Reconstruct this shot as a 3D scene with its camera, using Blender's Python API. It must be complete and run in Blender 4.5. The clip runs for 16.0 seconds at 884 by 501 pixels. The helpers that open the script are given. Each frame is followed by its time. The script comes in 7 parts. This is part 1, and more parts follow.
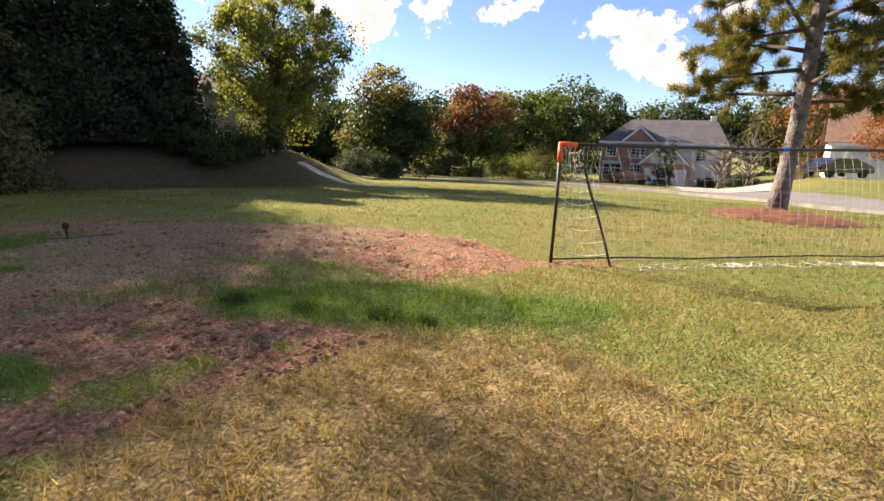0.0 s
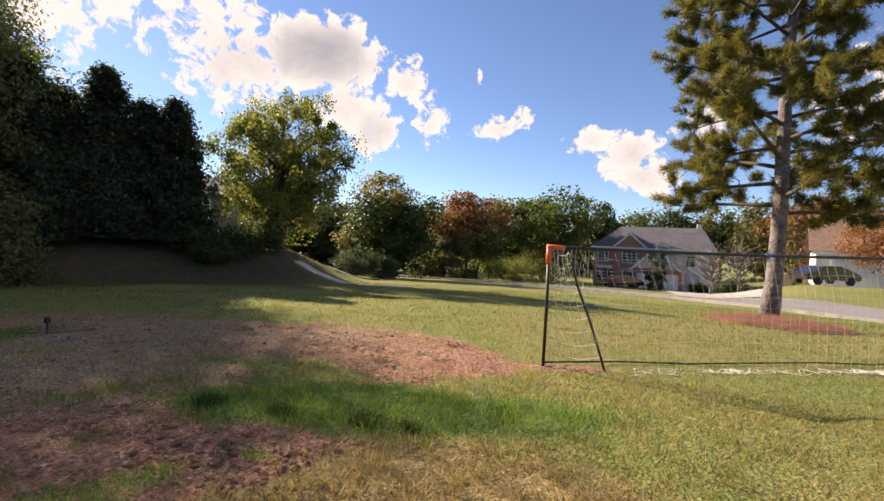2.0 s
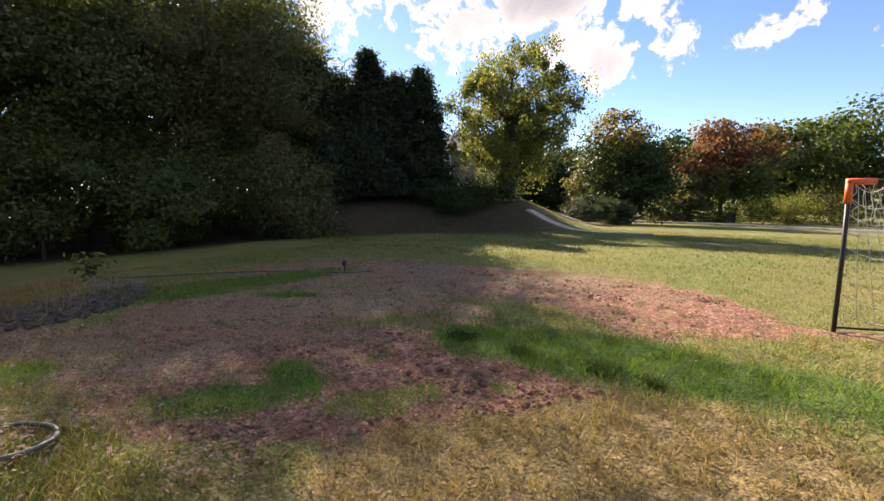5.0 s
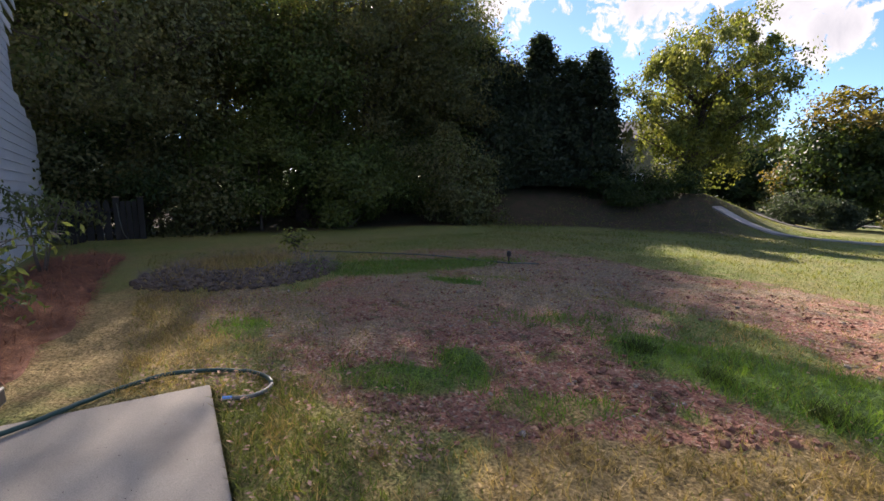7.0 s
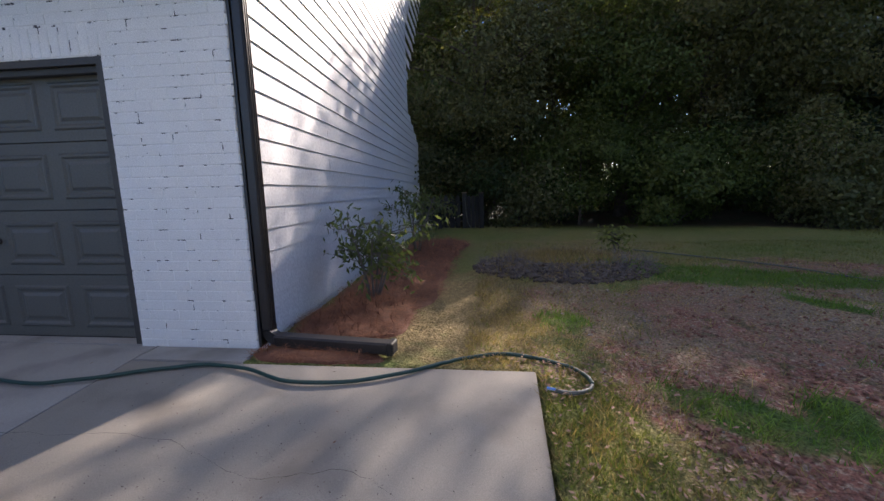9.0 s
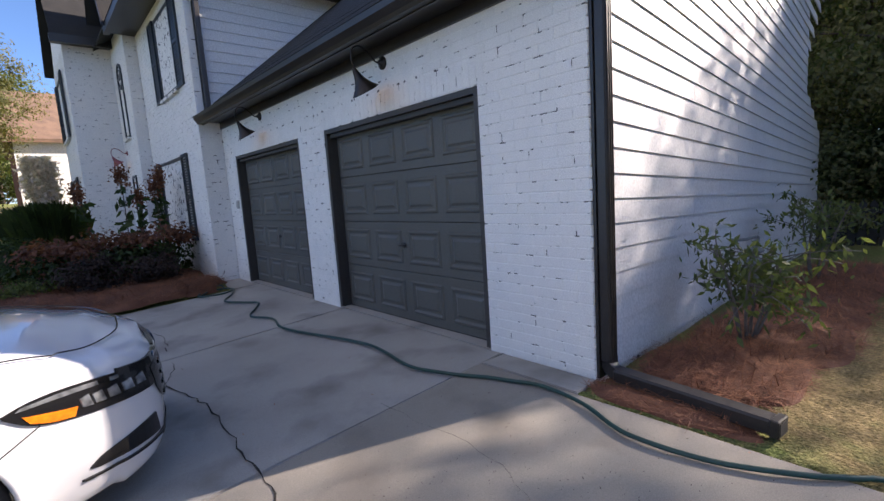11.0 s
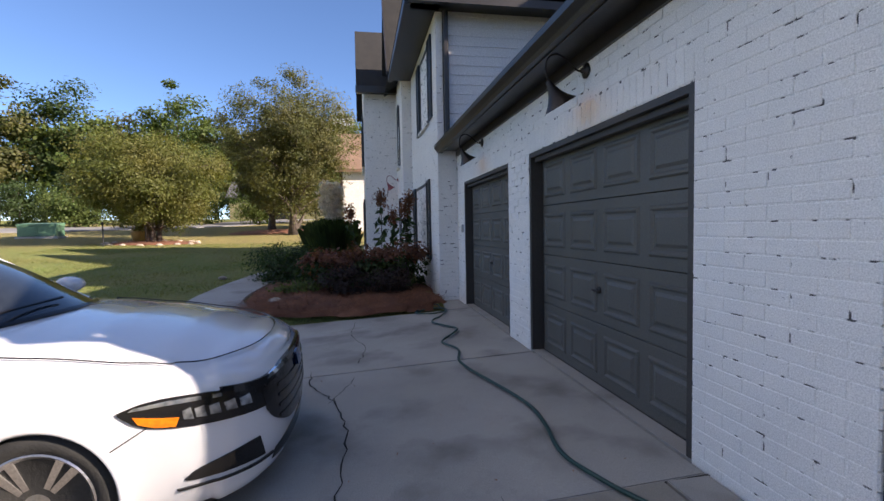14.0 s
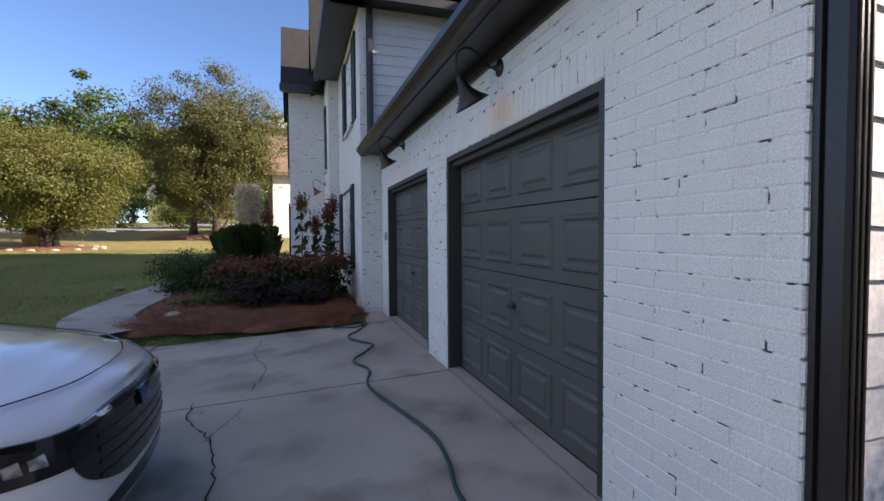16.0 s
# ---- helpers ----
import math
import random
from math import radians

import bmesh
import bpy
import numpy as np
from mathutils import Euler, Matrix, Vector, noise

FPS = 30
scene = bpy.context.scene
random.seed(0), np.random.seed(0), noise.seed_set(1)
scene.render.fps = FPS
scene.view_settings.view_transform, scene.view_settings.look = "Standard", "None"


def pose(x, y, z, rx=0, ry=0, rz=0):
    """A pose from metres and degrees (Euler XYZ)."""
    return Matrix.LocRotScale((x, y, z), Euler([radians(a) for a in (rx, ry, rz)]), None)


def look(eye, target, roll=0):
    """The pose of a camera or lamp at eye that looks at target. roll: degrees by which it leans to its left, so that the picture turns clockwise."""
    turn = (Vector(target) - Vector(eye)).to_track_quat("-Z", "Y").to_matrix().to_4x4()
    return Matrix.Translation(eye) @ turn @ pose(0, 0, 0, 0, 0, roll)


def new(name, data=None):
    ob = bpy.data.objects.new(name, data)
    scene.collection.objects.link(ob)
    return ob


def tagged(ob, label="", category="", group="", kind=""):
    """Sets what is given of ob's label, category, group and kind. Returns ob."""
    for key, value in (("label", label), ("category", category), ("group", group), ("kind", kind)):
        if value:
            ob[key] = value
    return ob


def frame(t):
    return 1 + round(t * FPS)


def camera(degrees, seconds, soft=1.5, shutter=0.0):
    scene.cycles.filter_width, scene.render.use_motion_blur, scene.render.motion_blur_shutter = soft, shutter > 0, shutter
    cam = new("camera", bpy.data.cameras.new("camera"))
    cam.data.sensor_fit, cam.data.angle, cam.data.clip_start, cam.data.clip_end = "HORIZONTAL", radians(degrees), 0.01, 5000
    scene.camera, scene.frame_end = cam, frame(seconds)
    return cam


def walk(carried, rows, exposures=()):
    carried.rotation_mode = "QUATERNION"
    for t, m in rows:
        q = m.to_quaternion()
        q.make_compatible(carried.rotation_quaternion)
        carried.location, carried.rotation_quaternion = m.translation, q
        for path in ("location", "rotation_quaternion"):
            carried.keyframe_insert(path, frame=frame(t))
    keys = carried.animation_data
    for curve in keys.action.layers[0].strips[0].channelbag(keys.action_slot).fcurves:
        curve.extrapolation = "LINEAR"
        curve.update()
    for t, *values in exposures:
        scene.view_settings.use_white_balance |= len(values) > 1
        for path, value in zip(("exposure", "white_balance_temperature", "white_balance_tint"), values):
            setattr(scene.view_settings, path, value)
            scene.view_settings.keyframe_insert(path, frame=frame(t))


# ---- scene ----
cam = camera(87.5, 16.0)
PATH = [
    (0, (3.307, 1.925, 1.204), (2.899, 3.827, 0.738), 1.9),
    (0.5, (3.315, 1.924, 1.217), (2.775, 3.817, 0.865), 2.1),
    (1, (3.329, 1.943, 1.216), (2.764, 3.843, 0.949), 2.3),
    (1.5, (3.336, 1.955, 1.196), (2.847, 3.888, 1.036), 2.6),
    (2, (3.361, 1.953, 1.19), (2.942, 3.908, 1.156), 2.8),
    (2.5, (3.383, 1.942, 1.182), (2.967, 3.898, 1.182), 3.0),
    (3, (3.417, 1.911, 1.181), (2.928, 3.85, 1.174), 2.9),
    (3.5, (3.413, 1.888, 1.191), (2.763, 3.776, 1.094), 2.5),
    (4, (3.384, 1.923, 1.188), (2.585, 3.747, 1.004), 2.0),
    (4.5, (3.361, 1.925, 1.198), (2.334, 3.623, 0.949), 0.6),
    (5, (3.338, 1.932, 1.212), (2.064, 3.448, 0.931), -0.7),
    (7.5, (3.147, 1.876, 1.242), (1.375, 2.739, 0.904), 0.9),
    (8, (3.142, 1.828, 1.249), (1.277, 2.464, 0.903), 0.5),
    (8.5, (3.139, 1.821, 1.256), (1.183, 2.044, 0.906), -0.7),
    (9, (3.097, 1.805, 1.282), (1.143, 1.557, 0.938), -1.5),
    (9.5, (3.079, 1.757, 1.323), (1.234, 1.06, 0.99), -2.9),
    (10, (3.01, 1.665, 1.342), (1.327, 0.629, 1.033), -3.9),
    (12.3, (2.289, 1.494, 1.338), (1.363, -0.271, 1.163), -1.6),
    (12.5, (2.234, 1.452, 1.344), (1.356, -0.338, 1.187), -1.3),
    (13, (2.126, 1.408, 1.352), (1.493, -0.485, 1.225), -1.8),
    (13.5, (1.96, 1.376, 1.348), (1.562, -0.581, 1.243), -1.6),
    (14, (1.829, 1.322, 1.359), (1.475, -0.644, 1.258), -1.1),
    (14.5, (1.742, 1.213, 1.348), (1.396, -0.754, 1.249), -1.2),
    (15, (1.646, 1.081, 1.364), (1.257, -0.878, 1.269), -1.0),
    (15.5, (1.55, 1.005, 1.376), (1.04, -0.927, 1.286), -0.8),
    (16, (1.465, 0.994, 1.368), (0.859, -0.91, 1.295), -0.4),
]
EXPOSURES = [(0, 1.95, 7800, 20), (1.5, 1.68, 7600, 20), (2.5, 1.6, 7600, 20), (4.5, 1.85, 7400, 20), (8, 1.7, 6500, 20), (9, 1.7, 6500, 20), (10, 2.05, 6500, 20), (12.5, 1.7, 6650, 18), (16, 1.9, 6850, 18)]
walk(cam, [(t, look(eye, target, roll)) for t, eye, target, roll in PATH], EXPOSURES)

# ---- world ----
SUN_YAW, SUN_EL = radians(67), radians(29)
world = bpy.data.worlds.new("sky")
scene.world = world
world.use_nodes = True
wt = world.node_tree
wt.nodes.clear()


def wnode(kind, **props):
    n = wt.nodes.new(kind)
    for k, v in props.items():
        n.inputs[k].default_value = v
    return n


def wmath(op, a, b=None, clamp=False):
    n = wt.nodes.new("ShaderNodeMath")
    n.operation, n.use_clamp = op, clamp
    for i, v in enumerate((a, b)):
        if v is None:
            continue
        if isinstance(v, (int, float)):
            n.inputs[i].default_value = v
        else:
            wt.links.new(v, n.inputs[i])
    return n.outputs[0]


sky = wt.nodes.new("ShaderNodeTexSky")
sky.sky_type, sky.sun_disc = "NISHITA", False
sky.sun_elevation, sky.sun_rotation = SUN_EL, -SUN_YAW
sky.air_density, sky.dust_density, sky.ozone_density = 0.8, 0.1, 6.0
direction = wt.nodes.new("ShaderNodeTexCoord").outputs["Generated"]
puff = wnode("ShaderNodeTexNoise", Scale=7.0, Detail=12.0, Roughness=0.66, Distortion=0.35)
wt.links.new(direction, puff.inputs["Vector"])
heap = wnode("ShaderNodeTexNoise", Scale=30.0, Detail=9.0, Roughness=0.62, Distortion=0.5)
wt.links.new(direction, heap.inputs["Vector"])
# cumulus: bearing, elevation, half width, half height (degrees), weight; the last five are out of view
CLOUDS = [
    (27.9, 20.8, 8.5, 5.0, 1.50), (36.7, 19.6, 8.5, 7.5, 0.95), (25.0, 15.4, 5.5, 4.2, 0.90), (20.8, 13.0, 3.6, 4.0, 1.15), (17.5, 19.1, 3.2, 3.2, 0.85), (14.2, 14.6, 2.6, 4.0, 0.80), (5.9, 14.1, 4.2, 1.9, 0.85),
    (2.4, 15.8, 1.8, 1.3, 0.75), (8.2, 20.1, 0.9, 1.4, 0.70), (-4.8, 12.7, 3.4, 2.0, 0.85), (-9.6, 11.1, 5.0, 3.0, 0.90), (-11.0, 8.3, 5.0, 2.6, 0.95), (-16.9, 13.5, 4.0, 3.0, 0.85),
    (44, 26, 10, 9, 0.85), (-33, 15, 8, 6, 0.75), (52, 21, 9, 8, 0.8),
    # all but the first here: unseen clouds added overhead and east to brighten the shade
    (-178, 11.5, 2.2, 3.2, 0.95), (-95, 34, 26, 13, 1.3), (-60, 44, 20, 10, 1.2), (-130, 46, 20, 10, 1.1), (-10, 56, 22, 12, 1.1), (-90, 68, 24, 12, 1.1),
]
total = None
for az, el, w, h, k in CLOUDS:
    a, e = radians(az), radians(el)
    d = Vector((-math.sin(a) * math.cos(e), math.cos(a) * math.cos(e), math.sin(e)))
    side = Vector((math.cos(a), math.sin(a), 0))
    up = side.cross(d)
    axes = []
    for axis, size in ((side, w), (up, h)):
        dot = wt.nodes.new("ShaderNodeVectorMath")
        dot.operation = "DOT_PRODUCT"
        dot.inputs[1].default_value = axis / math.sin(radians(size))
        wt.links.new(direction, dot.inputs[0])
        axes.append(wmath("POWER", wmath("ABSOLUTE", dot.outputs["Value"]), 2.0))
    front = wt.nodes.new("ShaderNodeVectorMath")
    front.operation = "DOT_PRODUCT"
    front.inputs[1].default_value = d
    wt.links.new(direction, front.inputs[0])
    facing = wmath("GREATER_THAN", front.outputs["Value"], 0.5)
    blob = wmath("MULTIPLY", wmath("MULTIPLY", wmath("SUBTRACT", 1.0, wmath("ADD", axes[0], axes[1]), clamp=True), facing), k)
    total = blob if total is None else wmath("MAXIMUM", total, blob)
shaped = wmath("ADD", wmath("MULTIPLY", total, 0.80), wmath("ADD", wmath("MULTIPLY", wmath("SUBTRACT", puff.outputs["Fac"], 0.5), 2.2), wmath("MULTIPLY", wmath("SUBTRACT", heap.outputs["Fac"], 0.5), 2.6)))
mask = wt.nodes.new("ShaderNodeMapRange")
mask.interpolation_type = "SMOOTHSTEP"
mask.inputs["From Min"].default_value, mask.inputs["From Max"].default_value = 0.22, 0.52
wt.links.new(shaped, mask.inputs["Value"])
veil = wmath("MULTIPLY", mask.outputs[0], wmath("MULTIPLY", total, 6.0, clamp=True), clamp=True)
thick = wt.nodes.new("ShaderNodeMapRange")
thick.inputs["From Min"].default_value, thick.inputs["From Max"].default_value = 0.55, 1.25
body_of = wmath("ADD", wmath("MULTIPLY", total, 0.80), wmath("MULTIPLY", wmath("SUBTRACT", puff.outputs["Fac"], 0.5), 1.2))
wt.links.new(body_of, thick.inputs["Value"])
cloud = wt.nodes.new("ShaderNodeMix")
cloud.data_type = "RGBA"
cloud.inputs["A"].default_value, cloud.inputs["B"].default_value = (4.9, 4.9, 4.95, 1), (2.1, 2.25, 2.65, 1)
wt.links.new(thick.outputs[0], cloud.inputs["Factor"])
mixed = wt.nodes.new("ShaderNodeMix")
mixed.data_type = "RGBA"
wt.links.new(veil, mixed.inputs["Factor"])
wt.links.new(sky.outputs["Color"], mixed.inputs["A"])
wt.links.new(cloud.outputs["Result"], mixed.inputs["B"])
back = wnode("ShaderNodeBackground", Strength=0.066)
wt.links.new(mixed.outputs["Result"], back.inputs["Color"])
wt.links.new(back.outputs[0], wt.nodes.new("ShaderNodeOutputWorld").inputs["Surface"])

sun = new("sun", bpy.data.lights.new("sun", "SUN"))
sun.data.energy, sun.data.angle, sun.data.color = 4.2, radians(0.6), (1.0, 0.90, 0.76)
TO_SUN = Vector((-math.sin(SUN_YAW) * math.cos(SUN_EL), math.cos(SUN_YAW) * math.cos(SUN_EL), math.sin(SUN_EL)))
sun.matrix_world = look(TO_SUN * 60, (0, 0, 0))


# ---- materials ----
def material(name, base, second=None, scale=3.0, grain=60.0, rough=0.8, bump=0.2, metal=0.0, spots=None, spot_at=0.66,
             spot_scale=2.0, spot_soft=0.05, island=0.0, random_tint=0.0, through_light=0.0, coat=0.0, spec=0.5, detail=6.0, distance=0.01):
    """A surface of two noise-mixed colours with fine grain and relief; spots: a third colour in stains of their own."""
    m = bpy.data.materials.new(name)
    m.use_nodes = True
    t = m.node_tree
    bsdf = t.nodes["Principled BSDF"]
    bsdf.inputs["Roughness"].default_value, bsdf.inputs["Metallic"].default_value = rough, metal
    bsdf.inputs["Specular IOR Level"].default_value = spec
    if coat:
        bsdf.inputs["Coat Weight"].default_value, bsdf.inputs["Coat Roughness"].default_value = coat, 0.03
    pos = t.nodes.new("ShaderNodeNewGeometry")

    def noise_of(s, d=detail):
        n = t.nodes.new("ShaderNodeTexNoise")
        n.inputs["Scale"].default_value, n.inputs["Detail"].default_value = s, d
        t.links.new(pos.outputs["Position"], n.inputs["Vector"])
        return n.outputs["Fac"]

    def mix(fac, a, b, blend="MIX"):
        n = t.nodes.new("ShaderNodeMix")
        n.data_type, n.blend_type = "RGBA", blend
        for key, v in (("Factor", fac), ("A", a), ("B", b)):
            if isinstance(v, (tuple, list)):
                n.inputs[key].default_value = (*v, 1)
            elif isinstance(v, (int, float)):
                n.inputs[key].default_value = v
            else:
                t.links.new(v, n.inputs[key])
        return n.outputs["Result"]

    def ramp(v, lo, hi, to_lo=0.0, to_hi=1.0):
        n = t.nodes.new("ShaderNodeMapRange")
        for key, val in (("From Min", lo), ("From Max", hi), ("To Min", to_lo), ("To Max", to_hi)):
            n.inputs[key].default_value = val
        t.links.new(v, n.inputs["Value"])
        return n.outputs[0]

    second = second or tuple(c * 0.8 for c in base)
    col = mix(ramp(noise_of(scale), 0.35, 0.65), base, second)
    fine = noise_of(grain, 3.0)
    if grain < 300:
        col = mix(1.0, col, mix(ramp(fine, 0.3, 0.7), (0.82, 0.82, 0.82), (1.12, 1.12, 1.12)), "MULTIPLY")
    if spots:
        col = mix(ramp(noise_of(spot_scale, 8.0), spot_at, spot_at + spot_soft), col, spots)
    if random_tint:
        info = t.nodes.new("ShaderNodeObjectInfo")
        v = ramp(info.outputs["Random"], 0, 1, 1 - random_tint, 1 + random_tint)
        comb = t.nodes.new("ShaderNodeCombineColor")
        for i in range(3):
            t.links.new(v, comb.inputs[i])
        col = mix(1.0, col, comb.outputs[0], "MULTIPLY")
    if island:
        v = ramp(pos.outputs["Random Per Island"], 0, 1, 1 - island, 1 + island)
        comb = t.nodes.new("ShaderNodeCombineColor")
        for i in range(3):
            t.links.new(v, comb.inputs[i])
        col = mix(1.0, col, comb.outputs[0], "MULTIPLY")
    t.links.new(col, bsdf.inputs["Base Color"])
    if bump:
        b = t.nodes.new("ShaderNodeBump")
        b.inputs["Strength"].default_value, b.inputs["Distance"].default_value = bump, distance
        t.links.new(fine, b.inputs["Height"])
        t.links.new(b.outputs[0], bsdf.inputs["Normal"])
    if through_light:
        tr = t.nodes.new("ShaderNodeBsdfTranslucent")
        t.links.new(mix(1.0, col, (1.35, 1.3, 0.6), "MULTIPLY"), tr.inputs["Color"])
        mx = t.nodes.new("ShaderNodeMixShader")
        mx.inputs[0].default_value = through_light
        t.links.new(bsdf.outputs[0], mx.inputs[1])
        t.links.new(tr.outputs[0], mx.inputs[2])
        t.links.new(mx.outputs[0], t.nodes["Material Output"].inputs["Surface"])
    return m


def leafy(name, a, b, island=0.45, scale=0.8):
    return material(name, a, b, scale=scale, grain=30, rough=0.55, bump=0, island=island, through_light=0.47, spec=0.3, detail=3)


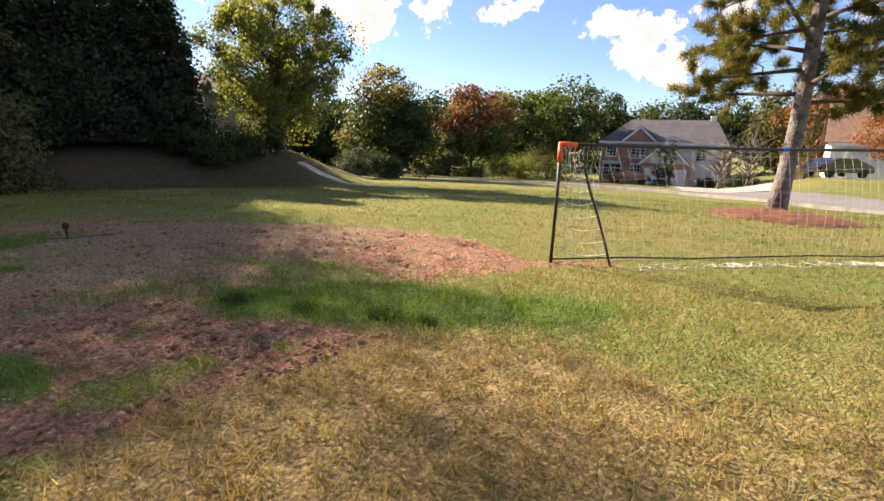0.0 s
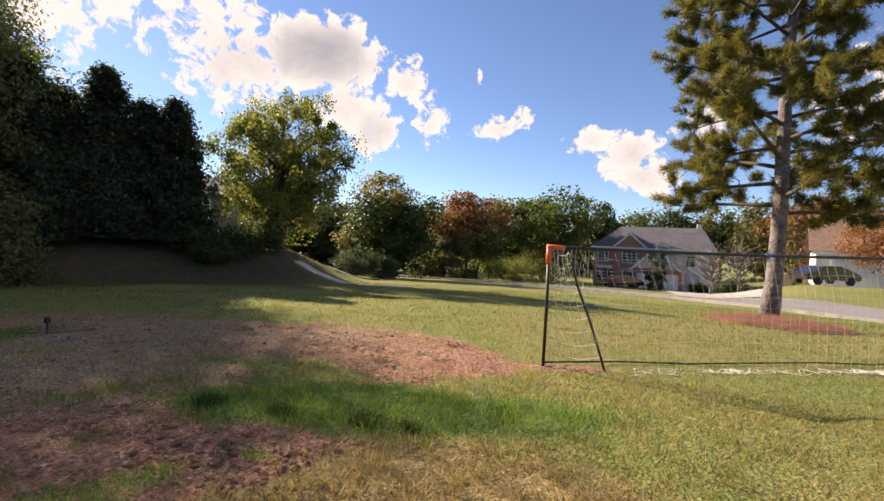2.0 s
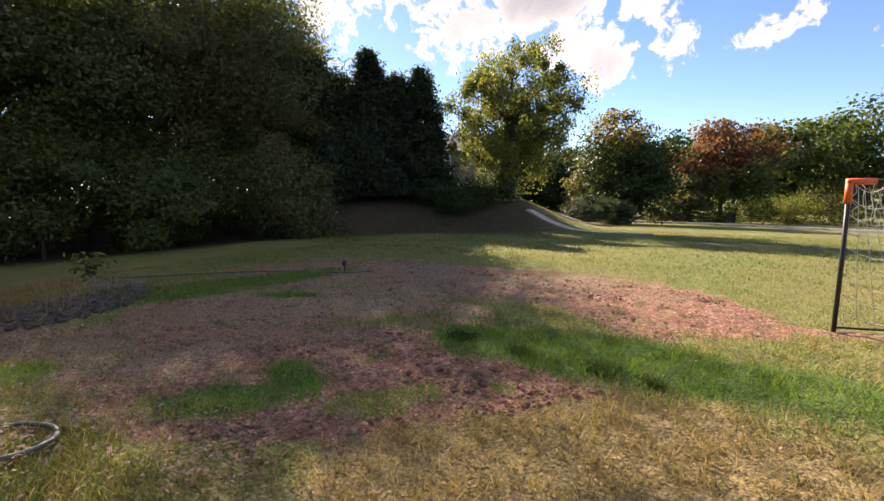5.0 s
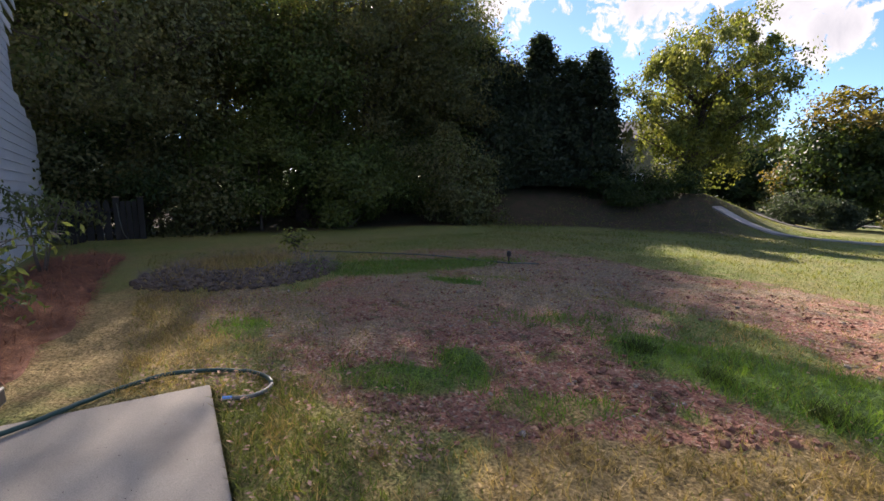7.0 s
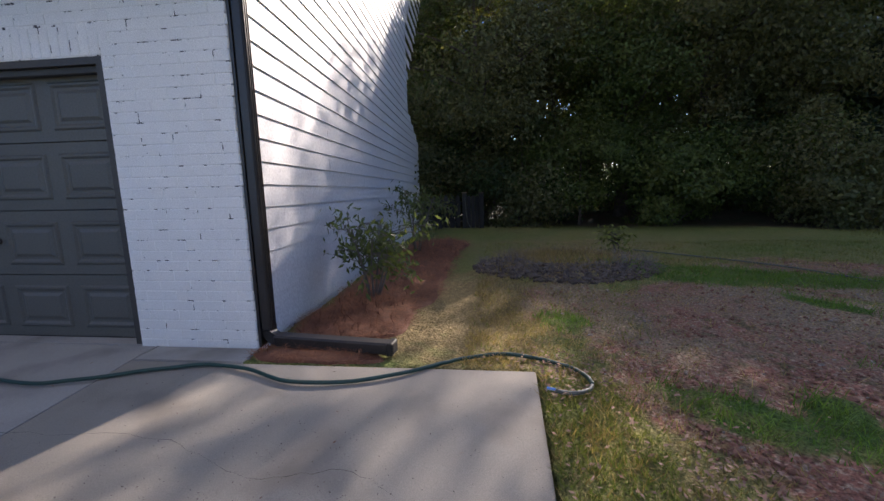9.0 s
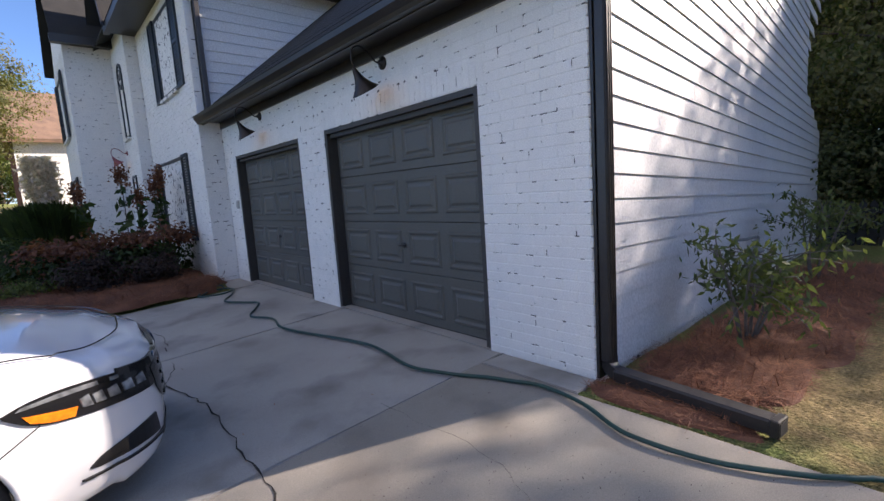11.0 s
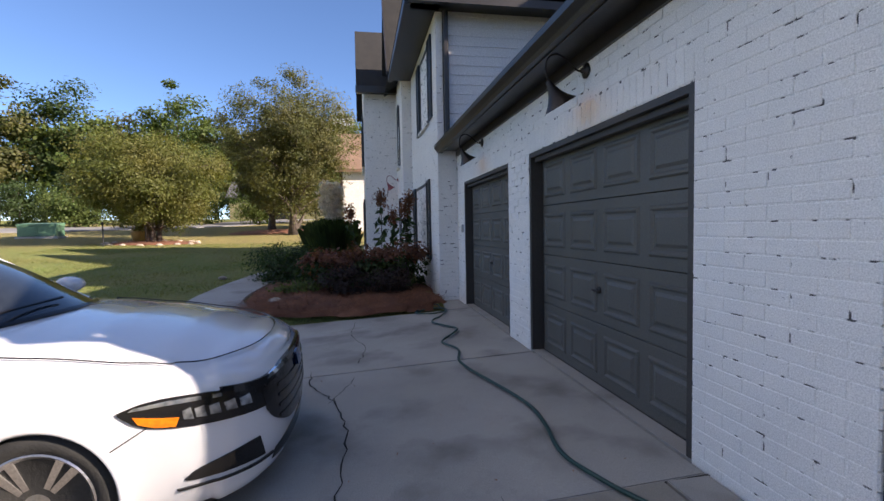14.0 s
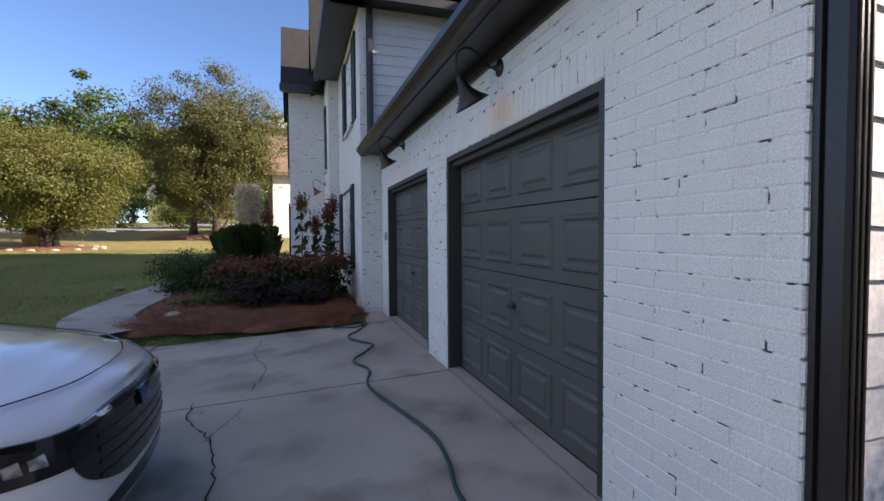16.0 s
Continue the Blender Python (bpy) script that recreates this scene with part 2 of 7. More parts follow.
M = {
    "white_brick": material("white_painted_brick", (0.81, 0.79, 0.765), (0.765, 0.75, 0.73), 4, 140, 0.66, 0.5, spots=(0.20, 0.19, 0.19),
                            spot_at=0.70, spot_scale=34, random_tint=0.012, island=0.012, distance=0.006),
    "white_mortar": material("painted_mortar", (0.83, 0.81, 0.78), (0.77, 0.755, 0.73), 6, 140, 0.8, 0.5, spots=(0.07, 0.065, 0.065), spot_at=0.585, spot_scale=13),
    "siding": material("white_fibre_cement_siding", (0.69, 0.69, 0.69), (0.65, 0.65, 0.655), 1.2, 45, 0.55, 0.15, random_tint=0.02),
    "trim_dark": material("dark_bronze_trim_paint", (0.022, 0.019, 0.018), (0.03, 0.026, 0.025), 2, 50, 0.38, 0.08),
    "door_grey": material("grey_garage_door_paint", (0.105, 0.102, 0.092), (0.09, 0.088, 0.08), 1.5, 80, 0.5, 0.12, random_tint=0.03),
    "jamb": material("brown_grey_jamb_paint", (0.055, 0.05, 0.045), (0.045, 0.04, 0.037), 2, 60, 0.55, 0.1),
    "concrete": material("weathered_concrete", (0.39, 0.37, 0.34), (0.30, 0.285, 0.262), 0.9, 180, 0.88, 0.35, spots=(0.13, 0.12, 0.108), spot_at=0.51,
                         spot_scale=1.7, spot_soft=0.28, distance=0.004),
    "concrete_warm": material("buff_concrete", (0.31, 0.28, 0.235), (0.25, 0.225, 0.19), 0.9, 180, 0.88, 0.35, spots=(0.15, 0.13, 0.108), spot_at=0.53,
                              spot_scale=1.7, spot_soft=0.28, distance=0.004),
    "crack": material("crack_shadow_soil", (0.03, 0.026, 0.022), None, 9, 90, 1, 0),
    "shingle": material("dark_asphalt_shingle", (0.011, 0.011, 0.012), (0.018, 0.017, 0.017), 4, 160, 0.95, 0.6),
    "shingle_brown": material("brown_asphalt_shingle", (0.20, 0.125, 0.085), (0.14, 0.09, 0.065), 2, 40, 0.95, 0.5),
    "shingle_grey": material("grey_asphalt_shingle", (0.10, 0.098, 0.11), (0.075, 0.073, 0.082), 1, 25, 0.95, 0.5),
    "asphalt": material("worn_asphalt", (0.19, 0.187, 0.187), (0.15, 0.147, 0.147), 0.3, 45, 0.93, 0.4),
    "soil": material("red_clay_soil", (0.25, 0.125, 0.082), (0.17, 0.082, 0.055), 3, 60, 0.97, 0.6, island=0.35),
    "straw": material("pine_straw", (0.27, 0.115, 0.062), (0.16, 0.062, 0.036), 4, 90, 0.9, 0.6, island=0.5),
    "straw_needle": material("pine_straw_needle", (0.30, 0.125, 0.06), (0.17, 0.065, 0.035), 6, 90, 0.85, 0, island=0.5),
    "bark": material("furrowed_bark", (0.115, 0.088, 0.07), (0.06, 0.046, 0.038), 9, 35, 0.95, 0.9, distance=0.03),
    "bark_pine": material("plated_pine_bark", (0.23, 0.205, 0.20), (0.10, 0.088, 0.086), 7, 22, 0.95, 1.0, distance=0.04),
    "bark_grey": material("grey_twig_bark", (0.17, 0.145, 0.13), (0.11, 0.095, 0.085), 6, 40, 0.95, 0.5),
    "leaf_wood": leafy("woodland_leaves", (0.105, 0.130, 0.062), (0.15, 0.145, 0.065)),
    "leaf_cypress": leafy("cypress_foliage", (0.040, 0.060, 0.042), (0.055, 0.078, 0.048)),
    "leaf_birch": leafy("yellow_green_leaves", (0.135, 0.175, 0.05), (0.19, 0.20, 0.06)),
    "leaf_green": leafy("mid_green_leaves", (0.065, 0.105, 0.028), (0.10, 0.125, 0.034)),
    "leaf_dark": leafy("dark_green_leaves", (0.035, 0.062, 0.022), (0.055, 0.082, 0.026)),
    "leaf_gold": leafy("turning_gold_leaves", (0.20, 0.15, 0.04), (0.13, 0.125, 0.035)),
    "leaf_red": leafy("rust_red_leaves", (0.21, 0.085, 0.045), (0.165, 0.105, 0.045)),
    "leaf_rust": leafy("rust_orange_leaves", (0.28, 0.115, 0.055), (0.20, 0.10, 0.045)),
    "leaf_myrtle": leafy("olive_yellow_leaves", (0.100, 0.120, 0.030), (0.13, 0.125, 0.036), 0.25),
    "leaf_oak": leafy("olive_brown_leaves", (0.085, 0.098, 0.036), (0.12, 0.112, 0.042), 0.3),
    "leaf_shrub": leafy("glossy_shrub_leaves", (0.085, 0.115, 0.045), (0.12, 0.15, 0.06)),
    "leaf_plum": leafy("dark_plum_leaves", (0.030, 0.020, 0.022), (0.045, 0.028, 0.026)),
    "needle": leafy("pine_needles", (0.10, 0.112, 0.034), (0.16, 0.142, 0.042)),
    "bloom": leafy("dried_brown_blooms", (0.20, 0.085, 0.055), (0.13, 0.06, 0.045)),
    "plume": leafy("pale_grass_plume", (0.66, 0.57, 0.52), (0.74, 0.65, 0.60), 0.15),
    "blade_green": leafy("lawn_blades", (0.125, 0.165, 0.042), (0.190, 0.188, 0.066), 0.4, 0.7),
    "blade_lush": leafy("lush_grass_blades", (0.095, 0.19, 0.032), (0.13, 0.22, 0.04), 0.35, 1.5),
    "blade_dry": leafy("dry_grass_blades", (0.33, 0.25, 0.130), (0.25, 0.195, 0.095), 0.4, 1.2),
    "leaf_litter": material("dead_leaf", (0.22, 0.115, 0.075), (0.31, 0.20, 0.14), 8, 60, 0.8, 0, island=0.5),
    "stone": material("pale_stone", (0.34, 0.29, 0.24), (0.25, 0.2, 0.16), 5, 50, 0.9, 0.4, random_tint=0.2, island=0.3),
    "hose": material("green_rubber_hose", (0.010, 0.045, 0.038), (0.013, 0.052, 0.042), 4, 60, 0.42, 0.05),
    "hose_grey": material("grey_worn_hose", (0.12, 0.13, 0.11), (0.07, 0.08, 0.07), 4, 60, 0.5, 0.05),
    "car_white": material("pearl_white_car_paint", (0.72, 0.72, 0.73), (0.70, 0.70, 0.715), 0.5, 300, 0.22, 0, coat=1.0),
    "car_black": material("gloss_black_plastic", (0.012, 0.012, 0.014), None, 3, 60, 0.14, 0),
    "car_red": material("dark_red_car_paint", (0.10, 0.02, 0.025), None, 1, 60, 0.2, 0, coat=1.0),
    "car_dark": material("dark_grey_car_paint", (0.02, 0.021, 0.026), None, 1, 60, 0.2, 0, coat=1.0),
    "rubber": material("tyre_rubber", (0.018, 0.018, 0.018), (0.03, 0.029, 0.027), 6, 70, 0.8, 0.3),
    "alloy": material("machined_alloy", (0.55, 0.53, 0.52), (0.5, 0.48, 0.47), 3, 90, 0.3, 0.03, metal=1.0),
    "chrome": material("chrome_trim", (0.75, 0.76, 0.78), None, 3, 90, 0.08, 0, metal=1.0),
    "amber": material("amber_reflector", (0.85, 0.24, 0.01), (0.7, 0.17, 0.01), 9, 60, 0.15, 0.2),
    "lens": material("clear_lens", (0.55, 0.58, 0.62), (0.12, 0.13, 0.15), 30, 60, 0.06, 0.15, metal=0.7),
    "badge": material("badge_blue_chrome", (0.06, 0.12, 0.30), None, 3, 60, 0.1, 0, metal=0.7),
    "glass_dark": material("dark_window_glass", (0.012, 0.015, 0.02), (0.02, 0.024, 0.03), 0.7, 20, 0.05, 0, spec=0.9),
    "pole": material("black_fibreglass_pole", (0.015, 0.015, 0.017), None, 3, 60, 0.5, 0.05),
    "orange": material("orange_plastic_corner", (0.75, 0.13, 0.03), (0.68, 0.11, 0.025), 5, 60, 0.5, 0.05),
    "blue_tape": material("blue_tape", (0.02, 0.12, 0.5), None, 5, 60, 0.6, 0),
    "net": material("white_net_cord", (0.72, 0.72, 0.70), (0.6, 0.6, 0.58), 6, 90, 0.8, 0),
    "net_dark": material("grey_net_cord", (0.40, 0.41, 0.38), (0.3, 0.31, 0.29), 6, 90, 0.8, 0),
    "lamp_metal": material("dark_bronze_lamp", (0.03, 0.024, 0.022), (0.04, 0.032, 0.028), 6, 60, 0.4, 0.05, metal=0.6),
    "lamp_red": material("faded_red_lamp", (0.24, 0.05, 0.06), None, 6, 60, 0.45, 0.05),
    "meter": material("grey_meter_paint", (0.20, 0.215, 0.225), (0.16, 0.17, 0.18), 6, 60, 0.5, 0.1),
    "fence": material("dark_weathered_fence", (0.028, 0.027, 0.026), (0.02, 0.019, 0.018), 3, 30, 0.9, 0.4, random_tint=0.25),
    "fence_tan": material("tan_wood_fence", (0.30, 0.21, 0.14), (0.24, 0.165, 0.11), 3, 30, 0.9, 0.3, random_tint=0.15),
    "red_brick": material("red_brick_wall", (0.46, 0.23, 0.16), (0.38, 0.18, 0.125), 1.6, 7, 0.9, 0.4),
    "cream": material("cream_siding", (0.66, 0.60, 0.50), (0.6, 0.55, 0.46), 1, 14, 0.7, 0.2),
    "white_far": material("white_house_paint", (0.74, 0.73, 0.71), (0.68, 0.67, 0.65), 1, 14, 0.6, 0.1),
    "olive": material("olive_siding", (0.20, 0.185, 0.10), (0.17, 0.16, 0.085), 1, 9, 0.7, 0.2),
    "transformer": material("green_enamel", (0.10, 0.20, 0.12), (0.085, 0.17, 0.105), 2, 40, 0.5, 0.1),
    "pot": material("ochre_glazed_pot", (0.42, 0.24, 0.05), (0.34, 0.18, 0.04), 3, 40, 0.5, 0.1),
    "plate": material("grey_keypad_plastic", (0.42, 0.41, 0.39), None, 3, 60, 0.5, 0),
    "curtain": material("pale_curtain", (0.34, 0.36, 0.37), (0.24, 0.26, 0.28), 3, 30, 0.8, 0.1),
    "shutter": material("navy_black_shutter", (0.025, 0.032, 0.042), (0.018, 0.024, 0.032), 3, 40, 0.45, 0.1),
}

glow = M["bulb_glow"] = material("warm_filament", (0.9, 0.5, 0.15), None, 5, 60, 0.3, 0)
glow.node_tree.nodes["Principled BSDF"].inputs["Emission Color"].default_value = (1.0, 0.55, 0.12, 1)
glow.node_tree.nodes["Principled BSDF"].inputs["Emission Strength"].default_value = 2.5


# ---- mesh helpers ----
def mesh_of(bm, name, mat, smooth=False):
    me = bpy.data.meshes.new(name)
    bmesh.ops.recalc_face_normals(bm, faces=bm.faces)
    bm.to_mesh(me)
    bm.free()
    if mat:
        me.materials.append(M[mat])
    if smooth:
        me.polygons.foreach_set("use_smooth", [True] * len(me.polygons))
    return me


def part(name, bm, mat, parent, label="", smooth=False):
    """One mesh object under a thing or a part; the bmesh is in the parent's space."""
    me = mesh_of(bm, name, mat, smooth) if isinstance(bm, bmesh.types.BMesh) else bm
    ob = new(name, me)
    ob.parent = parent
    if label:
        tagged(ob, label)
    return ob


def thing(name, x, y, z, label, category, group="", kind="", turn=0.0):
    ob = new(name)
    ob.empty_display_size = 0.1
    ob.matrix_world = pose(x, y, z, 0, 0, turn)
    return tagged(ob, label, category, group, kind)


def single(name, bm, mat, label, category, group="", kind="", smooth=False):
    ob = new(name, mesh_of(bm, name, mat, smooth) if isinstance(bm, bmesh.types.BMesh) else bm)
    return tagged(ob, label, category, group, kind)


def box(bm, x0, x1, y0, y1, z0, z1, bevel=0.0, m=None):
    r = bmesh.ops.create_cube(bm, size=1.0, matrix=Matrix.Translation(((x0 + x1) / 2, (y0 + y1) / 2, (z0 + z1) / 2))
                              @ Matrix.Diagonal((abs(x1 - x0), abs(y1 - y0), abs(z1 - z0), 1)))
    vs = r["verts"]
    if bevel:
        es = list({e for v in vs for e in v.link_edges})
        vs = list({v for f in bmesh.ops.bevel(bm, geom=es, offset=bevel, segments=1, affect="EDGES")["faces"] for v in f.verts})
    if m is not None:
        bmesh.ops.transform(bm, matrix=m, verts=vs)
    return bm


def boxed(*a, **k):
    return box(bmesh.new(), *a, **k)


def prism(points, axis, a, b, bm=None):
    """A polygon of 2D points pushed along an axis from a to b: 'x' takes (y, z), 'y' takes (x, z), 'z' takes (x, y)."""
    bm = bm or bmesh.new()
    put = {"x": lambda p, v: (v, p[0], p[1]), "y": lambda p, v: (p[0], v, p[1]), "z": lambda p, v: (p[0], p[1], v)}[axis]
    lo, hi = [bm.verts.new(put(p, a)) for p in points], [bm.verts.new(put(p, b)) for p in points]
    bm.faces.new(lo), bm.faces.new(hi[::-1])
    n = len(points)
    for i in range(n):
        bm.faces.new((lo[i], hi[i], hi[(i + 1) % n], lo[(i + 1) % n]))
    return bm


def tube(bm, pts, radii, n=8, caps=True):
    """A tapered tube along points."""
    pts = [Vector(p) for p in pts]
    if isinstance(radii, (int, float)):
        radii = [radii] * len(pts)
    rings, side = [], None
    for i, p in enumerate(pts):
        d = (pts[min(i + 1, len(pts) - 1)] - pts[max(i - 1, 0)]).normalized()
        if side is None:
            side = d.cross(Vector((0.31, 0.17, 0.93))).normalized()
        side = (side - d * side.dot(d)).normalized()
        up = d.cross(side)
        rings.append([bm.verts.new(p + (side * math.cos(6.28319 * k / n) + up * math.sin(6.28319 * k / n)) * radii[i]) for k in range(n)])
    for a, b in zip(rings, rings[1:]):
        for k in range(n):
            bm.faces.new((a[k], a[(k + 1) % n], b[(k + 1) % n], b[k]))
    if caps:
        bm.faces.new(rings[0][::-1]), bm.faces.new(rings[-1])
    return bm


def lathe(bm, profile, n=24, m=None):
    """A turned shape: (radius, height) pairs round the z axis."""
    vs, rings = [], []
    for r, z in profile:
        ring = [bm.verts.new((r * math.cos(6.28319 * k / n), r * math.sin(6.28319 * k / n), z)) for k in range(n)]
        rings.append(ring)
        vs += ring
    for a, b in zip(rings, rings[1:]):
        for k in range(n):
            bm.faces.new((a[k], a[(k + 1) % n], b[(k + 1) % n], b[k]))
    bm.faces.new(rings[0][::-1]), bm.faces.new(rings[-1])
    if m is not None:
        bmesh.ops.transform(bm, matrix=m, verts=vs)
    return bm


def smooth_line(pts, steps=6):
    """Catmull-Rom through points."""
    pts = [Vector(p) for p in pts]
    ext = [pts[0] * 2 - pts[1]] + pts + [pts[-1] * 2 - pts[-2]]
    out = []
    for i in range(1, len(ext) - 2):
        p0, p1, p2, p3 = ext[i - 1:i + 3]
        for s in range(steps):
            t = s / steps
            out.append(0.5 * ((2 * p1) + (p2 - p0) * t + (2 * p0 - 5 * p1 + 4 * p2 - p3) * t * t + (3 * p1 - p0 - 3 * p2 + p3) * t ** 3))
    return out + [pts[-1]]


def facets(name, V, mat):
    """A mesh of loose faces from an array (faces, corners, 3)."""
    n, k = V.shape[:2]
    me = bpy.data.meshes.new(name)
    me.vertices.add(n * k), me.loops.add(n * k), me.polygons.add(n)
    me.vertices.foreach_set("co", V.astype(np.float32).ravel())
    me.loops.foreach_set("vertex_index", np.arange(n * k, dtype=np.int32))
    me.polygons.foreach_set("loop_start", np.arange(0, n * k, k, dtype=np.int32))
    me.update(calc_edges=True)
    me.materials.append(M[mat])
    return me


def unit(v):
    return v / np.maximum(np.linalg.norm(v, axis=-1, keepdims=True), 1e-9)


def leaf_faces(P, N, rng, length, width, droop=0.0):
    """A small four-cornered leaf at each point P, about square to N."""
    n = len(P)
    L = unit(np.cross(N, unit(rng.normal(size=(n, 3)))))
    L[:, 2] -= droop
    L = unit(L)
    S = unit(np.cross(N, L))
    s = rng.uniform(0.65, 1.3, (n, 1))
    a, b = L * length * s / 2, S * width * s / 2
    return np.stack([P - a, P + b - a * 0.1, P + a, P - b - a * 0.1], 1)


# ---- the lie of the land ----
def sstep(a, b, v):
    t = min(1.0, max(0.0, (v - a) / (b - a)))
    return t * t * (3 - 2 * t)


def softplus(v, k=1.5):
    return k * math.log(1 + math.exp(min(40, v / k)))


def drive_z(x):
    return -0.05 * max(0.0, x - 0.3)


def ground_z(x, y):
    d = math.hypot(x - 2.6, y - 1.6)
    th = math.degrees(math.atan2(-(x - 3.3), y - 1.9))
    far = 8.0 - 3.2 * sstep(45, 85, th)
    down = max(-3.2, -0.06 * softplus(d - far))
    up = 0.05 * softplus(d - 9)
    w = sstep(-7, 1, y)
    z = down * w + up * (1 - w)
    z += 0.15 * (1 - sstep(0.5, 1.25, math.hypot(x + 3.2, (y - 2.7) * 0.85)))
    z += 1.7 * sstep(25, 45, d) * sstep(17, 28, -th) * w
    return z + 1.5 * sstep(16.0, 20.5, d) * sstep(20, 33, th) * (1 - sstep(70, 92, th)) * w


def blob(x, y, cx, cy, a, b, turn=0.0, ragged=0.35, soft=0.35):
    """About 1 inside a ragged oval, 0 outside."""
    c, s = math.cos(radians(turn)), math.sin(radians(turn))
    u, v = ((x - cx) * c + (y - cy) * s) / a, (-(x - cx) * s + (y - cy) * c) / b
    r = math.hypot(u, v) + ragged * noise.noise((x * 1.1, y * 1.1, 3.1)) + ragged * 0.5 * noise.noise((x * 3.7, y * 3.7, 7.7))
    return 1 - sstep(1 - soft, 1 + soft, r)


def lush(x, y):
    v = max(blob(x, y, 2.2, 5.0, 1.3, 0.42, 12), blob(x, y, 3.1, 5.2, 0.75, 0.34, 15) * 0.8, blob(x, y, 1.52, 3.63, 0.36, 0.12, 56, 0.7, 0.5), blob(x, y, 0.84, 3.47, 0.30, 0.11, -25, 0.9, 0.6),
            blob(x, y, 0.78, 3.02, 0.32, 0.14, 40, 0.9, 0.6), blob(x, y, -1.35, 4.75, 0.45, 0.14, 25), blob(x, y, 1.92, 4.17, 0.11, 0.06), blob(x, y, -0.8, 2.33, 0.28, 0.2))
    return max(v, 0.8 * blob(x, y, -2.6, 4.5, 1.6, 0.5, 75), 0.5 * blob(x, y, 0.4, 4.75, 0.6, 0.2, 55, soft=0.7))


def bare(x, y):
    v = max(blob(x, y, -0.5, 6.6, 3.2, 1.1, 12), blob(x, y, -0.5, 4.3, 2.0, 1.3, 20), blob(x, y, 1.6, 4.05, 0.75, 0.45, 35), blob(x, y, 2.0, 6.7, 1.1, 0.95, -20), blob(x, y, 1.25, 3.3, 0.45, 0.3, 40),
            0.8 * blob(x, y, -2.2, 6.0, 1.8, 1.3, 40), 0.6 * blob(x, y, 0.4, 3.0, 1.3, 0.55, 15), 0.9 * blob(x, y, 3.65, 6.75, 0.5, 0.12, 10),
            0.6 * blob(x, y, -1.4, 2.6, 1.2, 0.6))
    return v * (1 - lush(x, y))


def thatch(x, y):
    """Flattened dead grass lying over the bare clay."""
    v = max(blob(x, y, -1.4, 5.2, 2.6, 1.5, 25, soft=0.8), 0.75 * blob(x, y, -0.6, 6.9, 2.4, 0.8, 12, soft=0.7), 0.7 * blob(x, y, -1.6, 2.8, 2.0, 0.9, soft=0.8))
    return v * (0.55 + 0.6 * noise.noise((x * 1.7, y * 1.7, 21)))


def dry(x, y):
    return max(blob(x, y, 2.7, 3.7, 1.3, 0.8, 15, soft=0.6), 0.5 * blob(x, y, 4.2, 3.6, 1.6, 0.6, 10, soft=0.8), 0.35 * blob(x, y, 1.2, 2.5, 1.2, 0.5, soft=0.7),
               0.6 * blob(x, y, -3.0, 2.6, 0.9, 0.8), 0.7 * blob(x, y, -1.2, 1.6, 1.7, 0.8, soft=0.7), 0.5 * blob(x, y, -5.5, 3.2, 2.5, 1.8, soft=0.8), 0.35 * blob(x, y, 8, 11, 6, 3, 20, soft=0.9))


def on_paving(x, y):
    return (-0.3 < x < 30 and -6.3 < y < 2.05 and not (x < 0.27 and y > 0.0)) or (x <= 0.4 and y <= 0.0)


DIRS, RINGS = 620, [0.0]
while RINGS[-1] < 2200:
    RINGS.append(RINGS[-1] + max(0.055, RINGS[-1] * 0.011) if RINGS[-1] < 40 else RINGS[-1] * 1.12)
CX, CY = 2.6, 2.6
verts, soil_w, dry_w, lush_w, litter_shade_w, thatch_w = [], [], [], [], [], []
for r in RINGS[1:]:
    for k in range(DIRS):
        a = 6.283185 * k / DIRS
        x, y = CX + r * math.cos(a), CY + r * math.sin(a)
        z = ground_z(x, y)
        b = d = u = th_w = 0.0
        if r < 11:
            b, d, u, th_w = bare(x, y), dry(x, y), lush(x, y), max(0.0, thatch(x, y))
            z += 0.018 * noise.noise((x * 2.3, y * 2.3, 0)) + (0.012 * noise.noise((x * 7, y * 7, 5)) + 0.008 * noise.noise((x * 15, y * 15, 2))) * (0.4 + b)
            z += 0.03 * u * (0.5 + noise.noise((x * 4.5, y * 4.5, 9)))
        elif r < 60:
            z += 0.05 * noise.noise((x * 0.5, y * 0.5, 0))
            d = 0.42 * sstep(14, 24, -y) if y < -14 else 0.15 * (y < -7)
        if on_paving(x, y):
            z = min(z, drive_z(x)) - 0.09
        verts.append((x, y, z))
        soil_w.append(b), dry_w.append(d), lush_w.append(u), thatch_w.append(th_w)
        # weight of brown litter under the trees, its colour also carrying the bank's shade
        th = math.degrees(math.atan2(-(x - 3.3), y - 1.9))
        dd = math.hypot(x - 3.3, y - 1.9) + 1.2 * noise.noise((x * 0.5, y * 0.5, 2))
        litter_shade_w.append(sstep(14.6, 16.2, dd) * sstep(22, 30, th) * (1 - sstep(125, 140, th)) if r < 60 else 0.0)
faces = []
for i in range(len(RINGS) - 2):
    for k in range(DIRS):
        a, b = i * DIRS + k, i * DIRS + (k + 1) % DIRS
        faces.append((a, a + DIRS, b + DIRS, b))
faces.append(tuple(range(DIRS)))
me = bpy.data.meshes.new("ground")
me.from_pydata(verts, [], faces)
for nm, data in (("soil", soil_w), ("dry", dry_w), ("lush", lush_w), ("wood", litter_shade_w), ("thatch", thatch_w)):
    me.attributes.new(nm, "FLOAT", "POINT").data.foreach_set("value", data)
me.polygons.foreach_set("use_smooth", [True] * len(me.polygons))
me.update()


